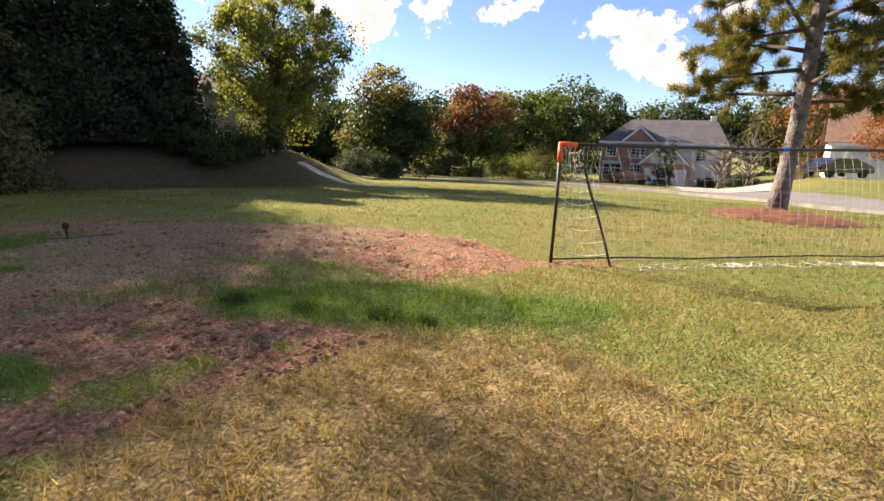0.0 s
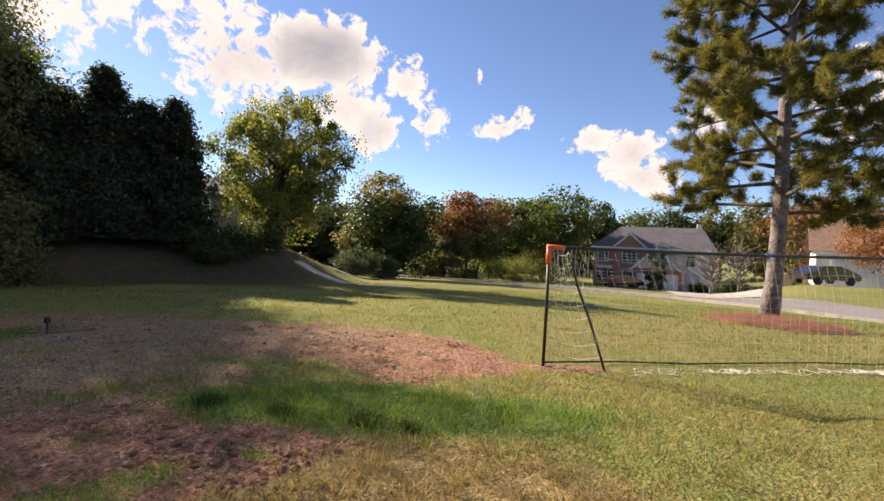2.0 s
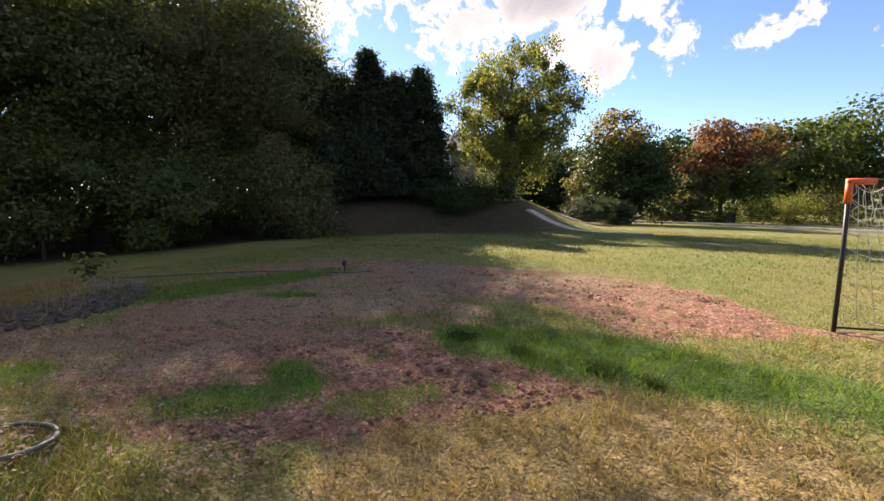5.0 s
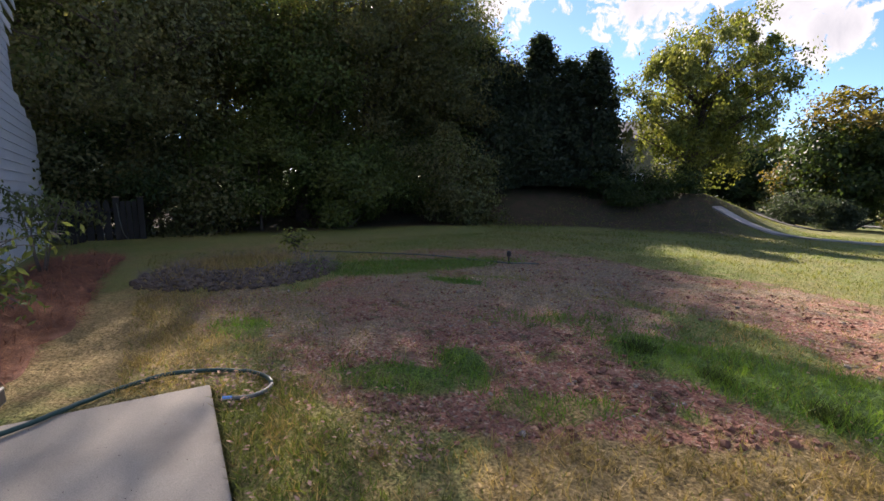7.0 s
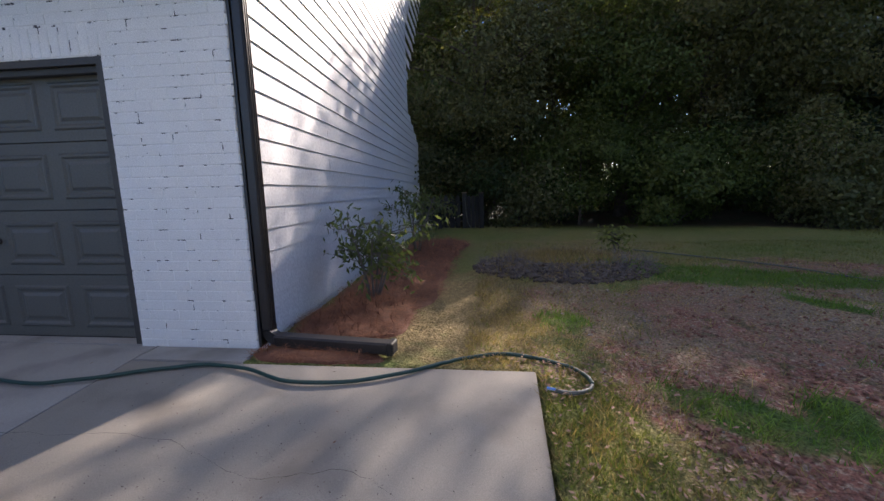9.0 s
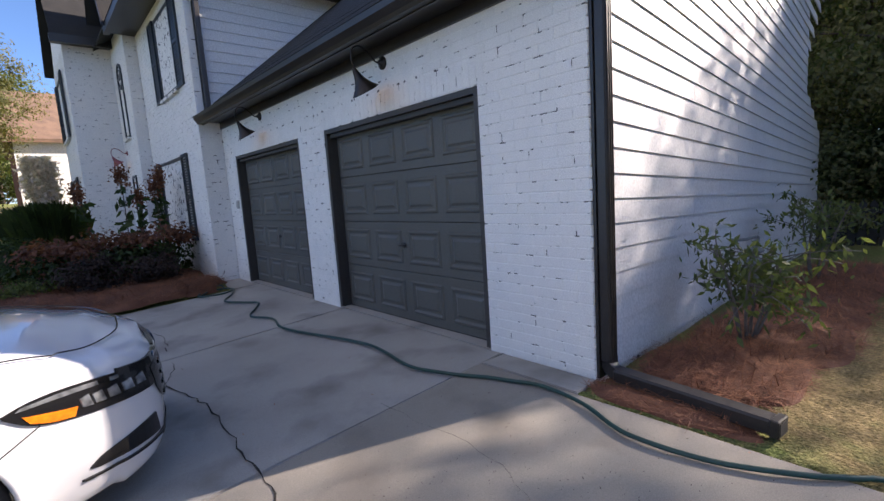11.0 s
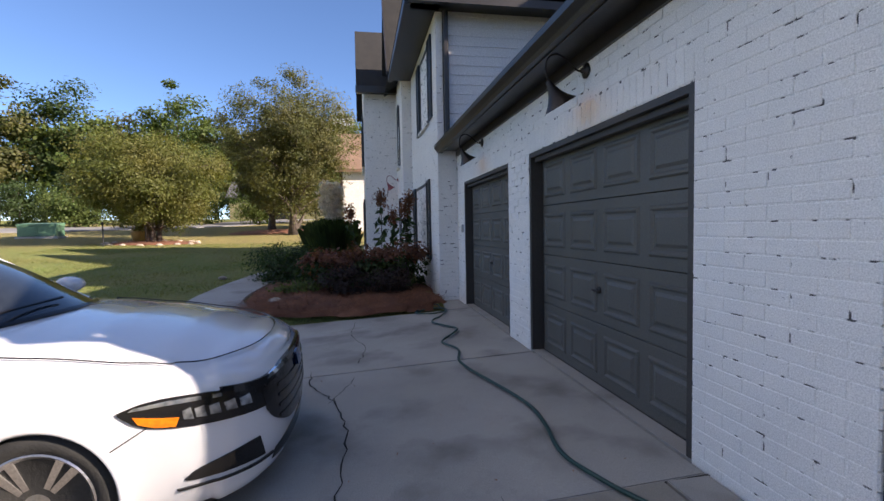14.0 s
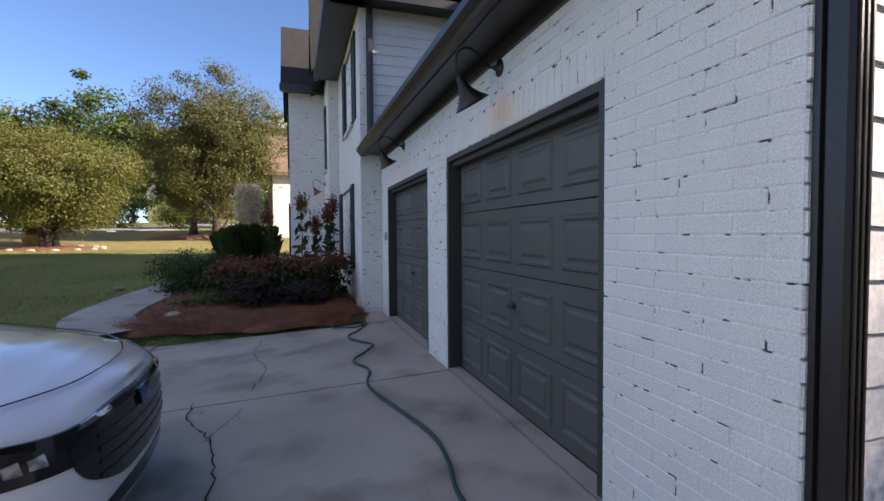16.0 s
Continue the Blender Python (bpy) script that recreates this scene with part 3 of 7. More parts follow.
def ground_material():
    m = bpy.data.materials.new("lawn_and_red_clay")
    m.use_nodes = True
    t = m.node_tree
    bsdf = t.nodes["Principled BSDF"]
    bsdf.inputs["Roughness"].default_value, bsdf.inputs["Specular IOR Level"].default_value = 0.95, 0.2
    pos = t.nodes.new("ShaderNodeNewGeometry").outputs["Position"]

    def nz(s, d=6.0):
        n = t.nodes.new("ShaderNodeTexNoise")
        n.inputs["Scale"].default_value, n.inputs["Detail"].default_value = s, d
        t.links.new(pos, n.inputs["Vector"])
        return n.outputs["Fac"]

    def rng(v, lo, hi, a=0.0, b=1.0):
        n = t.nodes.new("ShaderNodeMapRange")
        for key, val in (("From Min", lo), ("From Max", hi), ("To Min", a), ("To Max", b)):
            n.inputs[key].default_value = val
        t.links.new(v, n.inputs["Value"])
        return n.outputs[0]

    def mix(f, a, b, blend="MIX"):
        n = t.nodes.new("ShaderNodeMix")
        n.data_type, n.blend_type = "RGBA", blend
        for key, v in (("Factor", f), ("A", a), ("B", b)):
            if isinstance(v, tuple):
                n.inputs[key].default_value = (*v, 1)
            elif isinstance(v, float):
                n.inputs[key].default_value = v
            else:
                t.links.new(v, n.inputs[key])
        return n.outputs["Result"]

    def add(a, b, op="ADD"):
        n = t.nodes.new("ShaderNodeMath")
        n.operation = op
        for i, v in enumerate((a, b)):
            if isinstance(v, float):
                n.inputs[i].default_value = v
            else:
                t.links.new(v, n.inputs[i])
        return n.outputs[0]

    def attr(nm):
        n = t.nodes.new("ShaderNodeAttribute")
        n.attribute_name = nm
        return n.outputs["Fac"]

    grass = mix(rng(nz(0.35), 0.35, 0.65), (0.125, 0.170, 0.042), (0.195, 0.192, 0.066))
    grass = mix(rng(nz(9.0), 0.47, 0.78), grass, (0.24, 0.205, 0.085))
    grass = mix(attr("lush"), grass, (0.075, 0.13, 0.028))
    straw = mix(rng(nz(14.0), 0.35, 0.65), (0.29, 0.215, 0.10), (0.20, 0.15, 0.065))
    col = mix(rng(add(attr("dry"), add(nz(6.0), 0.8, "MULTIPLY")), 0.55, 1.0), grass, straw)
    clay = mix(rng(nz(2.5), 0.35, 0.65), (0.32, 0.155, 0.108), (0.235, 0.105, 0.072))
    clay = mix(rng(nz(26.0, 9.0), 0.52, 0.66), clay, (0.38, 0.28, 0.205))
    clay = mix(rng(nz(6.0, 10.0), 0.53, 0.63), clay, (0.150, 0.115, 0.055))
    clay = mix(rng(add(attr("thatch"), add(nz(16.0, 9.0), 0.9, "MULTIPLY")), 0.55, 0.95), clay, mix(rng(nz(38.0, 8.0), 0.35, 0.65), (0.33, 0.255, 0.17), (0.17, 0.135, 0.085)))
    col = mix(rng(add(attr("soil"), add(nz(7.0, 8.0), 0.9, "MULTIPLY")), 0.72, 1.02), col, clay)
    # leaf litter tones, darkened further to paint in the shade below the trees
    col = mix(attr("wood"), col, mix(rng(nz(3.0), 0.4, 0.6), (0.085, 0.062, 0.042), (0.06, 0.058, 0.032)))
    col = mix(1.0, col, mix(rng(nz(55.0, 6.0), 0.32, 0.68), (0.50, 0.50, 0.50), (1.42, 1.42, 1.42)), "MULTIPLY")
    t.links.new(col, bsdf.inputs["Base Color"])
    b = t.nodes.new("ShaderNodeBump")
    b.inputs["Strength"].default_value, b.inputs["Distance"].default_value = 0.9, 0.04
    t.links.new(add(nz(45.0, 8.0), nz(12.0, 6.0)), b.inputs["Height"])
    t.links.new(b.outputs[0], bsdf.inputs["Normal"])
    return m


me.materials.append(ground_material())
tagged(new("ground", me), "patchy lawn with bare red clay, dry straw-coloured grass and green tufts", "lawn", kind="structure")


# ---- driveway ----
driveway = thing("driveway", 0, 0, 0, "pale weathered concrete driveway with joints and a crack", "driveway", kind="structure")


def slab(x0, x1, y0, y1, top=0.0):
    bm = bmesh.new()
    xs = [x0 + 0.010, x1 - 0.010]
    lo, hi = [], []
    for x in xs:
        for y in (y0 + 0.010, y1 - 0.010):
            lo.append(bm.verts.new((x, y, drive_z(x) - 0.12)))
            hi.append(bm.verts.new((x, y, drive_z(x) + top)))
    for f in ((hi[0], hi[2], hi[3], hi[1]), (lo[0], lo[1], lo[3], lo[2]), (lo[0], lo[2], hi[2], hi[0]), (lo[1], hi[1], hi[3], lo[3]),
              (lo[0], hi[0], hi[1], lo[1]), (lo[2], lo[3], hi[3], hi[2])):
        bm.faces.new(f)
    bmesh.ops.bevel(bm, geom=[e for e in bm.edges if all(v in hi for v in e.verts)], offset=0.006, segments=2, affect="EDGES")
    return bm


for x0, x1, y0, y1 in ((0.0, 3.3, -6.15, -3.36), (0.0, 3.3, -3.36, -0.82), (0.27, 3.3, -0.82, 2.04), (0.0, 0.27, -0.82, 0.03), (3.3, 6.6, -6.3, -3.36),
                       (3.3, 6.6, -3.36, -0.82), (3.3, 6.6, -0.82, 2.06), (6.6, 10, -6.3, -3.36), (6.6, 10, -3.36, -0.82), (6.6, 10, -0.82, 2.08),
                       (0.0, 0.42, -7.1, -6.15), (10, 20, -6.3, 2.08), (20, 30, -6.3, 2.08)):
    part("slab", slab(x0, x1, y0, y1), "concrete_warm" if y1 > 1 else "concrete", driveway)
for yj in (-3.36, -0.82):
    part("joint_fill", boxed(0.0, 10, yj - 0.009, yj + 0.009, -0.4, -0.305, m=Matrix.Rotation(0.05, 4, "Y") @ Matrix.Translation((0, 0, 0.30))), "crack", driveway)
part("slab", boxed(-0.2, -0.004, -6.6, -0.9, -0.1, 0.006), "concrete", driveway)


def crack_line(pts, width, seed):
    rng = random.Random(seed)
    line = []
    for p in smooth_line([(x, y * 1.05 - 0.06, 0) for x, y in pts], 9):
        line.append((p.x + rng.uniform(-0.018, 0.018), p.y + rng.uniform(-0.018, 0.018)))
    bm, prev = bmesh.new(), None
    for i, (x, y) in enumerate(line):
        w = width * rng.uniform(0.4, 1.3) * min(1, (len(line) - i) / 6)
        pair = [bm.verts.new((x - w, y - w * 0.4, drive_z(x) + 0.0025)), bm.verts.new((x + w, y + w * 0.4, drive_z(x) + 0.0025))]
        if prev:
            bm.faces.new((prev[0], prev[1], pair[1], pair[0]))
        prev = pair
    return bm


part("crack", crack_line([(1.98, 0.3), (2.02, -0.3), (1.99, -0.9), (1.95, -1.74), (2.08, -2.43), (2.29, -2.85), (2.35, -3.3)], 0.007, 1), "crack", driveway)
part("crack", crack_line([(2.10, -2.40), (1.96, -2.75), (1.90, -3.0)], 0.004, 2), "crack", driveway)
part("crack", crack_line([(1.88, -3.4), (1.78, -4.0), (1.95, -4.7), (1.9, -5.6)], 0.004, 3), "crack", driveway)
part("crack", crack_line([(1.15, -0.8), (1.12, 0.1), (1.35, 0.7), (1.3, 1.2), (1.7, 1.6), (1.6, 2.0)], 0.0012, 4), "crack", driveway)

# ---- the white house ----
house = thing("house", 0, 0, 0, "white painted brick house with dark trim and two grey garage doors", "house", kind="structure")
BRICK_L, BRICK_H, JOINT = 0.245, 0.0765, 0.005
EAVE_Z = 2.75
D1, D2, DOOR_TOP = (-3.455, -0.955), (-6.56, -4.15), 2.13


def wall_backing(boxes, name="mortar"):
    bm = bmesh.new()
    for b in boxes:
        box(bm, *b)
    return part(name, bm, "white_mortar", house)


# garage front
wall_backing([(-0.2, -0.0030, -0.955, -0.01, -0.1, EAVE_Z), (-0.2, -0.0030, D2[1], D1[0], -0.1, EAVE_Z), (-0.2, -0.0030, -7.1, D2[0], -0.1, EAVE_Z),
              (-0.2, -0.0030, D1[0], D1[1], DOOR_TOP, EAVE_Z), (-0.2, -0.0030, D2[0], D2[1], DOOR_TOP, EAVE_Z)])
brick_shapes = {}


def brick_mesh(length, height=BRICK_H - JOINT, depth=0.05):
    key = (round(length, 2), round(height, 3))
    if key not in brick_shapes:
        bm = bmesh.new()
        box(bm, -depth, 0.0, -key[0] / 2, key[0] / 2, -key[1] / 2, key[1] / 2, bevel=0.004)
        brick_shapes[key] = mesh_of(bm, "brick", "white_brick")
    return brick_shapes[key]


def courses(u0, u1, z0, z1, holes=()):
    """Running bond: centre along the wall, height, length of each whole or cut brick."""
    out = []
    for row in range(int((z1 - z0) / BRICK_H + 0.5)):
        z = z0 + (row + 0.5) * BRICK_H
        u = u0 - (BRICK_L / 2 if row % 2 else 0)
        while u < u1:
            spans = [(max(u, u0), min(u + BRICK_L, u1))]
            for a, b, top in holes:
                if z - BRICK_H * 0.4 < top:
                    spans = [s for lo, hi in spans for s in ((lo, min(hi, a)), (max(lo, b), hi)) if s[1] - s[0] > 0.03]
            out += [((lo + hi) / 2, z, hi - lo - JOINT) for lo, hi in spans if hi - lo > 0.035]
            u += BRICK_L
    return out


rng = random.Random(4)
soldier = [(D1[0] - 0.1, D1[1] + 0.1, DOOR_TOP + 0.215), (D2[0] - 0.1, D2[1] + 0.1, DOOR_TOP + 0.215)]
front_bricks = courses(-7.1, 0.0, -0.02, EAVE_Z, [(*D1, DOOR_TOP), (*D2, DOOR_TOP)])
front_bricks = [b for b in front_bricks if not any(a < b[0] < c and DOOR_TOP < b[1] < top for a, c, top in soldier)]
near_bricks = sorted((b for b in front_bricks if b[0] > -1.3), key=lambda b: -b[0])[:290]
rest = [b for b in front_bricks if b not in near_bricks]


def joined_bricks(items, plane, axis, name="brickwork"):
    """Far bricks in one mesh. axis 'x': the wall faces +x at x = plane; 'y': it faces +y at y = plane."""
    V, F = [], []
    for u, z, length in items:
        proud = rng.uniform(-0.002, 0.003)
        h, l, n = (BRICK_H - JOINT) / 2, length / 2, len(V)
        for du, dz, back in ((-l, -h, 1), (l, -h, 1), (l, h, 1), (-l, h, 1), (-l + 0.005, -h + 0.005, 0), (l - 0.005, -h + 0.005, 0), (l - 0.005, h - 0.005, 0),
                             (-l + 0.005, h - 0.005, 0)):
            d = plane + proud - (0.016 if back else 0)
            V.append((d, u + du, z + dz) if axis == "x" else (u + du, d, z + dz))
        F += [(n + 4, n + 5, n + 6, n + 7), (n, n + 1, n + 5, n + 4), (n + 1, n + 2, n + 6, n + 5), (n + 2, n + 3, n + 7, n + 6), (n + 3, n, n + 4, n + 7)]
    me = bpy.data.meshes.new(name)
    me.from_pydata(V, [], F)
    me.materials.append(M["white_brick"])
    bm = bmesh.new()
    bm.from_mesh(me)
    bmesh.ops.recalc_face_normals(bm, faces=bm.faces)
    bm.to_mesh(me)
    bm.free()
    return tagged(part(name, me, "", house), kind="stuff")


joined_bricks(rest, 0.0, "x")
sold = []
for a, c, top in soldier:
    u = a
    while u < c - 0.03:
        sold.append(u + BRICK_H / 2)
        u += BRICK_H
bm = bmesh.new()
for u in sold:
    box(bm, -0.03, 0.001, u - BRICK_H / 2 + JOINT / 2, u + BRICK_H / 2 - JOINT / 2, DOOR_TOP + 0.006, DOOR_TOP + 0.209, bevel=0.005)
tagged(part("soldier_course", bm, "white_brick", house), kind="stuff")
# corner return of the garage wall, seen past the downspout
joined_bricks(courses(-0.10, 0.0, -0.02, EAVE_Z), 0.0, "y", "corner_return")

# projecting main block: front at x 0.36, then two steps towards the street
STEP1, STEP2, EAVE2, EAVE3 = -11.1, -13.0, 5.25, 5.42
wall_backing([(-0.2, 0.3555, STEP1, -7.1045, -0.1, EAVE2), (-0.2, 0.6055, STEP2, STEP1 - 0.0045, -0.1, EAVE2),
              (-0.2, 1.5655, -16.6, STEP2 - 0.0045, -0.1, EAVE3), (-6.2, -0.2, -16.6, -7.1045, -0.1, EAVE2)])
joined_bricks(courses(0.0, 0.36, -0.02, EAVE2), -7.1, "y")
W_LOW, W_UP = (-10.35, -8.45, 0.72, 2.32), (-9.25, -8.0, 3.5, 5.02)


def around(items, holes):
    return [b for b in items if not any(a - 0.02 < b[0] < c + 0.02 and lo < b[1] < hi for a, c, lo, hi in holes)]


joined_bricks(around(courses(STEP1, -7.1, -0.02, EAVE2), [W_LOW, W_UP]), 0.36, "x")
joined_bricks(courses(0.36, 0.61, -0.02, EAVE2), STEP1, "y")
joined_bricks(courses(STEP2, STEP1, -0.02, EAVE2), 0.61, "x")
joined_bricks(courses(0.61, 1.57, -0.02, EAVE3), STEP2, "y")
joined_bricks(courses(-16.6, STEP2, -0.02, EAVE3), 1.57, "x")

# side wall: lapped boards under the roof slope, with a lower part at the back
LAP = 0.175
ROOF_RISE = 0.82
# the side wall runs back a little off square, its courses falling with the ground
SIDE = Matrix(((0.9983, -0.059, 0, -0.03), (0.059, 0.9983, 0, -0.004), (0.0461, 0, 1, 0), (0, 0, 0, 1)))


def board(x0, x1, z):
    """One lap of siding facing +y: thin at the top, thick at the foot."""
    bm = prism([(0.0, z - 0.012), (0.019, z - 0.012), (0.004, z + LAP), (0.0, z + LAP)], "x", x0, x1)
    bm.transform(SIDE)
    return bm


def side_solid(bm):
    bm.transform(SIDE)
    return bm


WALL_TOP = 7.75
side_wall = part("side_wall", side_solid(prism([(-0.02, -0.3), (-0.02, 2.7), (-6.15, WALL_TOP), (-8.95, WALL_TOP), (-8.95, 3.15), (-11.05, 2.55), (-11.05, -0.3)], "y", -0.2, -0.004)), "siding", house)
z = 0.872 - 5 * LAP + 0.012
while z < WALL_TOP - LAP:
    back = -11.08 if z < 2.5 else (-8.98 if z > 3.15 else -11.08 + (z - 2.5) / 0.65 * 2.1)
    front = -0.03 if z + LAP < 2.68 else -(z + LAP - 2.62) / ROOF_RISE
    joint = front - 3.66 if int(z / LAP) % 2 else front - 2.0
    for a, b in ((back, joint - 3.66), (joint - 3.657, joint), (joint + 0.003, front)):
        if b - a > 0.05:
            part("siding_board", board(a, b, z), "siding", house)
    z += LAP
part("foundation", side_solid(boxed(-11.05, -0.12, -0.15, 0.004, -0.6, 0.0)), "white_mortar", house)
# upper side wall of the main block above the garage roof
z = 2.75
while z < EAVE2:
    bm = prism([(-7.1, z - 0.012), (-7.08, z - 0.012), (-7.095, z + LAP), (-7.1, z + LAP)], "x", -6.2, 0.13)
    part("siding_board", bm, "siding", house)
    z += LAP
part("corner_board", boxed(0.13, 0.24, -7.09, -7.06, 2.95, EAVE2), "trim_dark", house)

# roofs
def roof_slab(pts, thick, mat, name="roof"):
    bm = bmesh.new()
    top = [bm.verts.new(p) for p in pts]
    low = [bm.verts.new((p[0], p[1], p[2] - thick)) for p in pts]
    bm.faces.new(top), bm.faces.new(low[::-1])
    for i in range(len(pts)):
        bm.faces.new((top[i], low[i], low[(i + 1) % len(pts)], top[(i + 1) % len(pts)]))
    return part(name, bm, mat, house)


EX = 0.28
roof_slab([(EX + 0.08, 0.12, EAVE_Z + 0.10), (EX + 0.08, -7.05, EAVE_Z + 0.10), (-6.3, -7.05, EAVE_Z + 0.10 + 6.75 * ROOF_RISE), (-6.3, 0.12, EAVE_Z + 0.10 + 6.75 * ROOF_RISE)], 0.05, "shingle")
for i in range(26):
    x = EX + 0.085 - i * 0.26
    zz = EAVE_Z + 0.104 + (EX + 0.08 - x) * ROOF_RISE
    bm = bmesh.new()
    box(bm, x - 0.25, x, -7.04, 0.11, zz - 0.004, zz + 0.006, m=Matrix.Translation((x, 0, zz)) @ Matrix.Rotation(math.atan(ROOF_RISE), 4, "Y") @ Matrix.Translation((-x, 0, -zz)))
    part("shingle_course", bm, "shingle", house)
part("soffit", boxed(0.002, EX, -7.05, 0.07, EAVE_Z, EAVE_Z + 0.03), "trim_dark", house)
part("frieze_board", boxed(0.002, 0.03, -7.05, -0.0, EAVE_Z - 0.105, EAVE_Z - 0.002), "trim_dark", house)
part("fascia", boxed(EX, EX + 0.025, -7.1, 0.1, EAVE_Z - 0.04, EAVE_Z + 0.10), "trim_dark", house)
gutter_profile = [(EX + 0.027, EAVE_Z - 0.03), (EX + 0.085, EAVE_Z - 0.03), (EX + 0.10, EAVE_Z + 0.0), (EX + 0.14, EAVE_Z + 0.05), (EX + 0.145, EAVE_Z + 0.10), (EX + 0.13, EAVE_Z + 0.105),
                  (EX + 0.12, EAVE_Z + 0.06), (EX + 0.08, EAVE_Z + 0.01), (EX + 0.027, EAVE_Z)]
part("gutter", prism(gutter_profile, "y", -7.12, 0.12), "trim_dark", house, "dark bronze gutter")
part("rake_board", prism([(EX, EAVE_Z - 0.02), (EX, EAVE_Z + 0.09), (-6.3, EAVE_Z + 0.09 + 6.75 * ROOF_RISE), (-6.3, EAVE_Z - 0.02 + 6.75 * ROOF_RISE)], "y", 0.07, 0.1), "trim_dark", house)
# main block roof, eaves and two gables
part("soffit", boxed(0.3, 0.84, STEP1, -6.75, EAVE2, EAVE2 + 0.03), "trim_dark", house)
part("fascia", boxed(0.84, 0.95, STEP1, -6.75, EAVE2 - 0.05, EAVE2 + 0.14), "trim_dark", house)
part("soffit", boxed(-6.2, 0.84, -7.06, -6.7, EAVE2, EAVE2 + 0.03), "trim_dark", house)
part("fascia", boxed(-6.2, 0.88, -6.72, -6.62, EAVE2 - 0.05, EAVE2 + 0.14), "trim_dark", house)
R2 = EAVE2 + 0.14
roof_slab([(0.95, -6.62, R2), (0.95, -17.0, R2), (-3.0, -14.5, R2 + 2.3), (-3.0, -10.0, R2 + 2.3)], 0.05, "shingle")
roof_slab([(0.95, -6.62, R2), (-3.0, -10.0, R2 + 2.3), (-6.6, -6.62, R2)], 0.05, "shingle")
# gable over the first step
roof_slab([(1.0, -10.75, R2 - 0.05), (1.0, -12.05, R2 + 2.5), (-2.2, -12.05, R2 + 2.5), (-0.4, -10.75, R2 - 0.05)], 0.05, "shingle")
roof_slab([(1.0, -13.35, R2 - 0.05), (1.0, -12.05, R2 + 2.5), (-2.2, -12.05, R2 + 2.5), (-0.4, -13.35, R2 - 0.05)], 0.05, "shingle")
part("gable_wall", prism([(-13.0, EAVE2), (-11.1, EAVE2), (-12.05, R2 + 2.25)], "x", 0.3, 0.6), "white_brick", house)
part("rake_board", prism([(-10.72, R2 - 0.12), (-10.72, R2 + 0.03), (-12.05, R2 + 2.6), (-12.05, R2 + 2.4)], "x", 0.98, 1.02), "trim_dark", house)
# gable over the second step
roof_slab([(1.77, -12.62, EAVE3 + 0.1), (1.77, -14.75, EAVE3 + 2.55), (-2.6, -14.75, EAVE3 + 2.55), (-0.6, -12.62, EAVE3 + 0.1)], 0.06, "shingle")
roof_slab([(1.77, -16.9, EAVE3 + 0.1), (1.77, -14.75, EAVE3 + 2.55), (-2.6, -14.75, EAVE3 + 2.55), (-0.6, -16.9, EAVE3 + 0.1)], 0.06, "shingle")
part("gable_wall", prism([(-16.6, EAVE3), (-13.0, EAVE3), (-14.75, EAVE3 + 2.4)], "x", 1.3, 1.56), "white_brick", house)
part("fascia", boxed(0.3, 1.8, -12.68, -12.58, EAVE3 - 0.07, EAVE3 + 0.12), "trim_dark", house)
part("soffit", boxed(0.3, 1.77, -13.0, -12.66, EAVE3 - 0.01, EAVE3 + 0.02), "trim_dark", house)
part("downspout", boxed(0.15, 0.23, -7.055, -6.975, EAVE_Z + 0.12, EAVE2 - 0.01, bevel=0.01), "trim_dark", house, "dark downspout at the upper corner")


# garage doors
def garage_door(y0, y1, name_label):
    door = thing("garage_door", -0.14, (y0 + y1) / 2, 0.006, name_label, "garage door", "garage doors", "structure")
    w = y1 - y0 - 0.10
    sec = (DOOR_TOP - 0.05) / 4
    cols = 4
    for s in range(4):
        z0 = s * sec
        bm = boxed(-0.04, 0.0, -w / 2, w / 2, z0 + 0.003, z0 + sec - 0.003, bevel=0.003)
        leaf = part("section", bm, "door_grey", door)
        pw = w / cols
        for c in range(cols):
            yc = -w / 2 + (c + 0.5) * pw
            bm = bmesh.new()
            a, b = pw / 2 - 0.055, sec / 2 - 0.085
            zc = z0 + sec / 2
            rings = []
            for k, x in ((1.0, 0.001), (0.95, 0.016), (0.90, 0.016), (0.84, 0.002), (0.77, 0.002), (0.68, 0.015)):
                da = a - (1 - k) * 0.28
                db = b - (1 - k) * 0.28
                rings.append([bm.verts.new((x, yc + sy * da, zc + sz * db)) for sy, sz in ((-1, -1), (1, -1), (1, 1), (-1, 1))])
            for r0, r1 in zip(rings, rings[1:]):
                for k in range(4):
                    bm.faces.new((r0[k], r0[(k + 1) % 4], r1[(k + 1) % 4], r1[k]))
            bm.faces.new(rings[-1])
            part("panel", bm, "door_grey", leaf)
    bm = lathe(bmesh.new(), [(0.03, 0), (0.03, 0.008), (0.012, 0.012), (0.012, 0.035)], 12, Matrix.Translation((0, -0.02, 0.80)) @ Matrix.Rotation(radians(90), 4, "Y"))
    box(bm, 0.03, 0.045, -0.075, 0.035, 0.79, 0.81, bevel=0.004)
    part("handle", bm, "trim_dark", door, "dark turn handle")
    part("bottom_seal", boxed(-0.03, 0.01, -w / 2, w / 2, -0.006, 0.006), "rubber", door)
    return door


